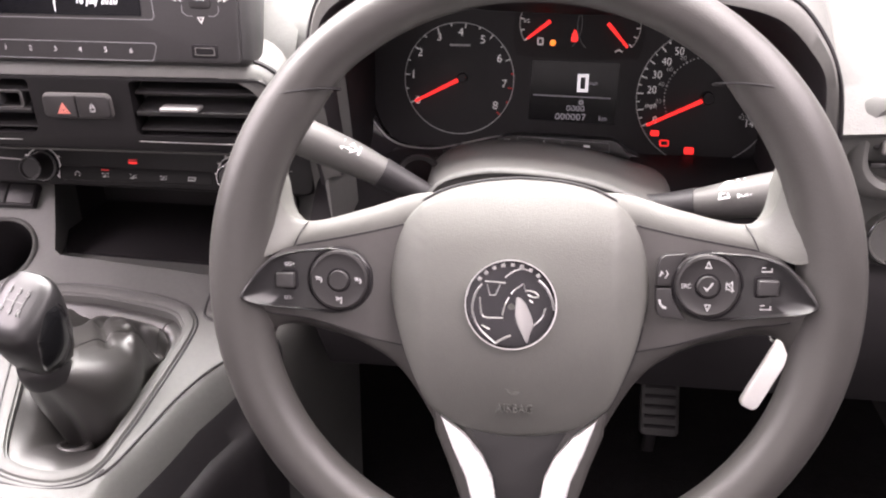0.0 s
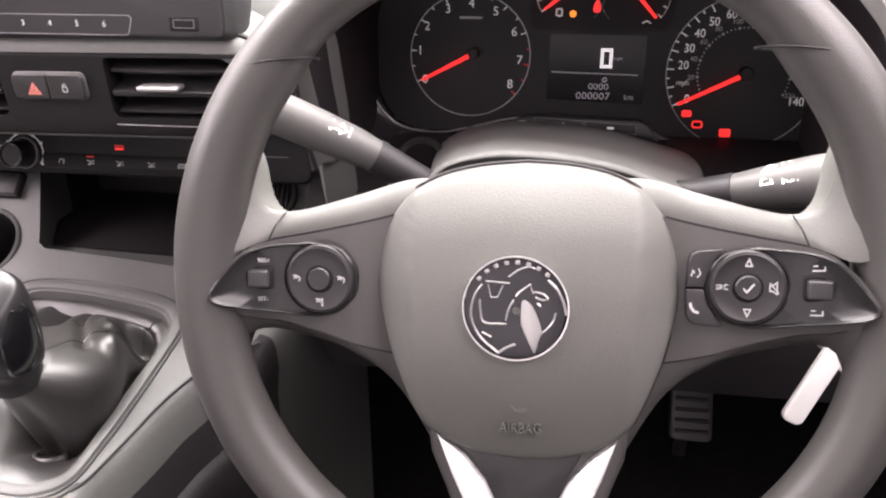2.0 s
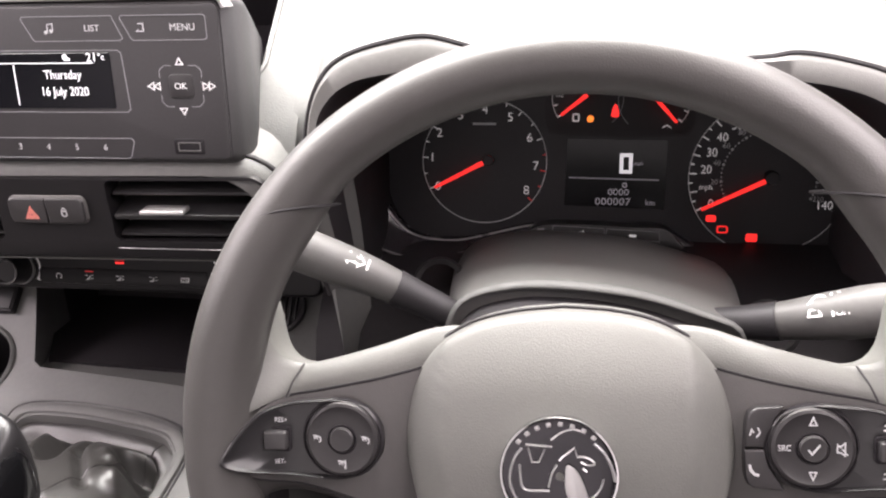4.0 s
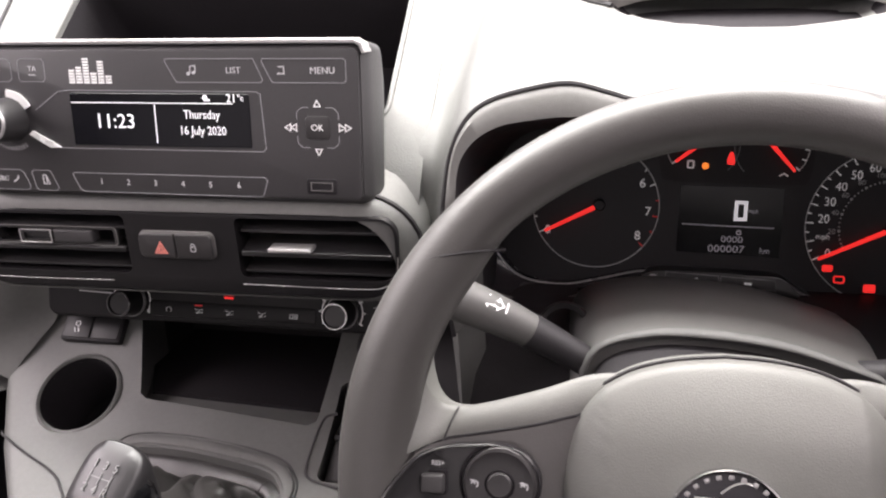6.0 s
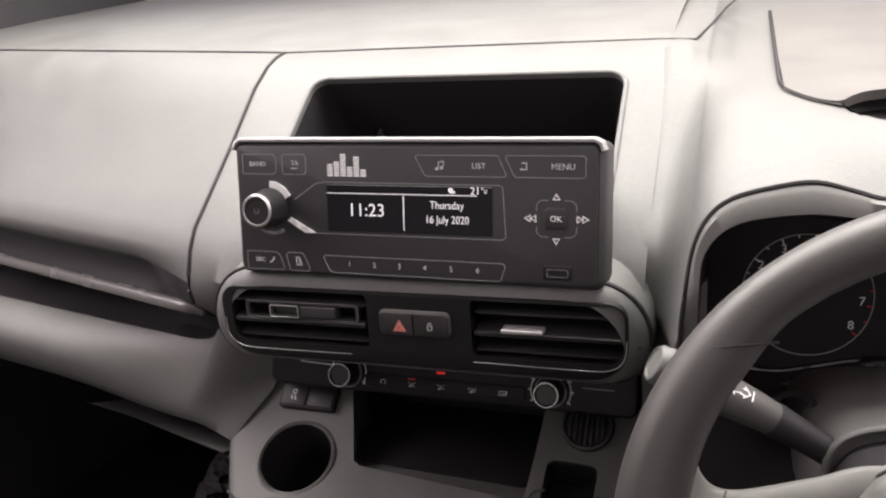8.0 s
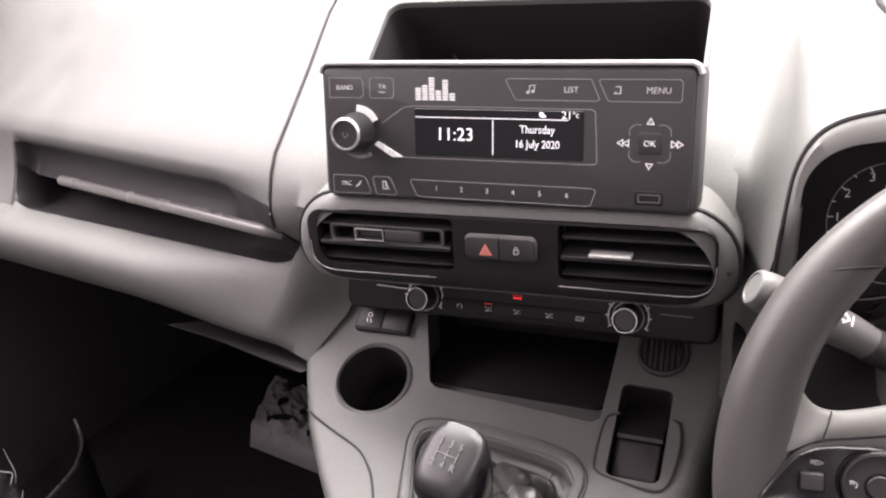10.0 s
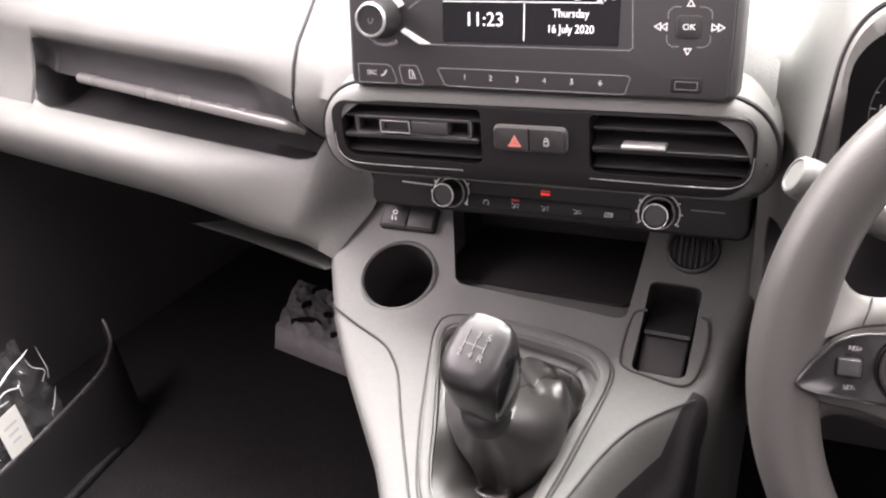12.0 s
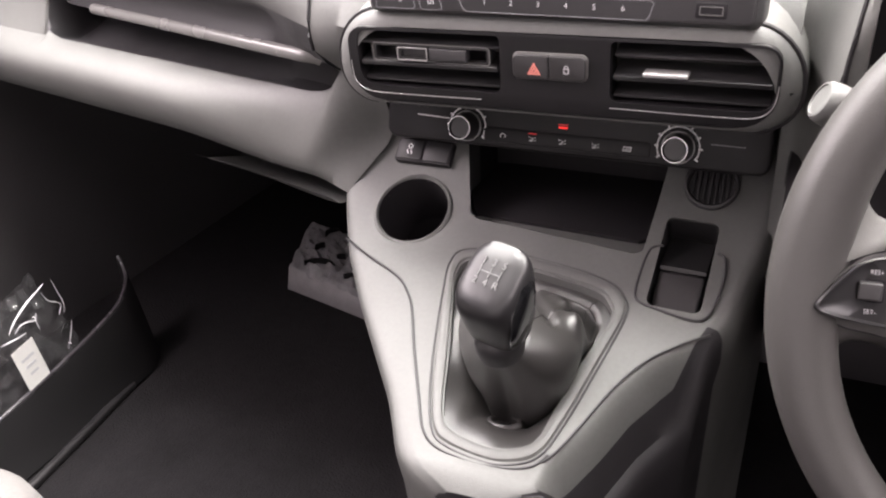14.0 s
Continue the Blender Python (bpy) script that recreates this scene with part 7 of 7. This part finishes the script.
def packet():
    """A clear bag with a folded grey textile, on the floor against the console."""
    p = thing("wrapped_packet", pose(-0.790, 1.350, FLOOR, 0, 0, 2), "grey packet in creased clear film on the carpet", "packet")
    # skewed by its weight: runs from the front corner along a and back along b
    front, a, b = Vector((-0.115, -0.110, 0)), Vector((0.266, -0.076, 0)), Vector((-0.060, 0.185, 0))
    rows = []
    for i in range(57):
        row = []
        for j in range(45):
            u, v = i / 56, j / 44
            e = (1 - abs(2 * u - 1) ** 9) * (1 - abs(2 * v - 1) ** 9)
            folds = 0.016 * math.sin(26 * v + 5 * noise.noise(Vector((u * 5, v * 3, 1)))) * noise.noise(Vector((u * 9, v * 6, 3))) + 0.010 * noise.noise(Vector((u * 20, v * 14, 4)))
            z = (0.056 + folds) * max(0, e) ** 0.4
            q = front + a * u + b * v
            row.append((q.x, q.y, 0.002 + max(0, z)))
        rows.append(row)
    part("textile", loft(rows), PACK, p, "", angle=40)
    strip = []
    for i in range(25):
        u = 0.03 + 0.80 * i / 24
        w = 0.002 * math.sin(17 * u)
        strip.append([tuple(front + a * u + b * v + Vector((0, 0, z))) for v, z in ((-0.02, 0.006), (-0.030 + w, 0.020), (-0.015 + w, 0.034), (0.05, 0.046 + w))])
    part("paper_strip", loft(strip), PACK_LIGHT, p, "pale folded strip", angle=60)
    # dark tapered crescents laid over the textile
    for u, v, turn, long_, wide in ((0.30, 0.80, 60, 0.030, 0.0045), (0.55, 0.85, 80, 0.026, 0.0030), (0.72, 0.55, 15, 0.036, 0.0050), (0.25, 0.45, 70, 0.024, 0.0040), (0.45, 0.40, 20, 0.016, 0.0035), (0.60, 0.30, 10, 0.020, 0.0030), (0.30, 0.14, 3, 0.060, 0.0035), (0.66, 0.14, -3, 0.070, 0.0030), (0.85, 0.80, 120, 0.022, 0.0040)):
        q, a0 = front + a * u + b * v, radians(turn)
        bow = [(q.x + long_ * (t - 0.5) * math.cos(a0) - 0.25 * long_ * (1 - (2 * t - 1) ** 2) * math.sin(a0), q.y + long_ * (t - 0.5) * math.sin(a0) + 0.25 * long_ * (1 - (2 * t - 1) ** 2) * math.cos(a0), 0.062) for t in (i / 8 for i in range(9))]
        part("tapered_strip", sweep(bow, circle(1.0, 6), scales=[(wide * math.sin(math.pi * (0.08 + 0.84 * i / 8)), 0.006) for i in range(9)]), PANEL, p)


packet()


def door_pocket():
    d = thing("door_pocket", pose(-1.02, 0.70, 0.20), "black open door pocket on the passenger door", "door pocket")
    off = pose(1.02, -0.70, -0.20)
    path = [(-0.980, 0.30, 0.155), (-0.983, 0.50, 0.166), (-0.985, 0.70, 0.182), (-0.987, 0.82, 0.197), (-0.990, 0.920, 0.216), (-0.997, 0.957, 0.229), (-1.014, 0.985, 0.243), (-1.040, 1.003, 0.262)]
    rows = []
    for x, y, z in spline(path, 6):
        rows.append([(x + 0.03, y, FLOOR + 0.004), (x + 0.012, y, z - 0.05), (x + 0.002, y, z - 0.006), (x - 0.001, y, z - 0.001), (x - 0.005, y, z), (x - 0.009, y, z - 0.003), (x - 0.010, y, z - 0.05), (x + 0.01, y, FLOOR + 0.006)])
    part("pocket_wall", loft(rows), PANEL, d, "", off)
    part("pocket_rim", sweep([(x - 0.004, y, z + 0.0005) for x, y, z in spline(path, 6)], circle(0.0032, 8)), BEZEL, d, "shiny dark rim", off)
    part("door_sill", sweep([(-0.935, 0.30, FLOOR + 0.006), (-0.935, 0.68, FLOOR + 0.006), (-0.965, 0.90, FLOOR + 0.006)], rrect(0.012, 0.012, 0.004, 3)), SATIN, d, "black sill edge", off)


door_pocket()


def clear_bag():
    b = thing("clear_plastic_bag", pose(-1.015, 0.80, 0.19, 0, 0, 0), "clear plastic bag with a white label in the door pocket", "bag")
    off = pose(1.015, -0.80, -0.19)
    # the upper edge rises to one pinched corner
    ys, tops = (0.62, 0.70, 0.749, 0.771, 0.802, 0.826, 0.832, 0.838, 0.854, 0.866), (0.262, 0.290, 0.308, 0.319, 0.328, 0.331, 0.308, 0.286, 0.252, 0.212)
    rows = []
    for i in range(45):
        t = i / 44
        row = []
        for j in range(81):
            y = 0.62 + 0.246 * j / 80
            z = 0.12 + t * (float(np.interp(y, ys, tops)) - 0.12)
            ridge = lambda k, q: abs(noise.noise(Vector((y * k, z * k * 0.8, q))))
            x = -1.004 - 0.012 * t + 0.012 * noise.noise(Vector((y * 14, z * 16, 2))) + 0.022 * ridge(22, 5) - 0.012 * ridge(48, 8)
            row.append((x, y, z))
        rows.append(row)
    part("film", loft(rows), FILM, b, "creased clear film", off, angle=22)
    # pale opaque strips stand in for the glints along the film's folds
    for line, thick in (([(0.815, 0.327), (0.804, 0.322), (0.782, 0.314), (0.758, 0.300), (0.745, 0.288)], 0.0016), ([(0.808, 0.316), (0.815, 0.300), (0.832, 0.286), (0.829, 0.277), (0.824, 0.271)], 0.0008), ([(0.828, 0.326), (0.831, 0.311), (0.837, 0.284), (0.834, 0.270)], 0.0007), ([(0.842, 0.253), (0.835, 0.235), (0.825, 0.216)], 0.0005),
                        ([(0.791, 0.294), (0.788, 0.285), (0.776, 0.289), (0.764, 0.290), (0.754, 0.284)], 0.0012), ([(0.788, 0.288), (0.790, 0.269)], 0.0008), ([(0.730, 0.279), (0.756, 0.276), (0.769, 0.276)], 0.0012)):
        path = resample([(-0.984, y, z) for y, z in line], 14)
        part("tapered_strip", sweep(path, circle(thick, 6), up=(1, 0, 0.1), scales=[0.3 + 0.7 * math.sin(math.pi * i / 13) for i in range(14)]), GLINT, b, "pale strip for a glint on the film", off, angle=80)
    m = Matrix(((0, 0, 1, -0.988), (0.985, -0.17, 0, 0.765), (0.08, 0.985, 0, 0.2278), (0, 0, 0, 1)))
    label = part("label", rbox(0, 0, 0, 0.0385, 0.064, 0.0006), PAPER, b, "white paper label", off @ m)
    for k in range(3):
        part("print_bar", rbox(0, 0.012 - 0.012 * k, 0.0005, 0.022 - 0.004 * k, 0.004, 0.0004), GREY_PRINT, label)
    return b


clear_bag()


def passenger_seat():
    seat = thing("passenger_seat", pose(-0.815, 0.222, FLOOR), "light grey cloth passenger seat cushion", "seat")
    rows = []
    for w, g in ((0.14, 0.02), (0.20, 0.004), (0.25, 0.0), (0.268, 0.006), (0.278, 0.018), (0.283, 0.04), (0.285, 0.09)):
        rows.append([(x, y, w) for x, y in rrect(0.46 - 2 * g, 0.56 - 2 * g, max(0.09 - g, 0.02), 8)])
    part("cushion", loft(rows, around=True, caps=True), FABRIC, seat, "", angle=60)
    part("base", rbox(0, -0.02, 0.075, 0.40, 0.46, 0.148, 0.01), BLACK, seat)


passenger_seat()
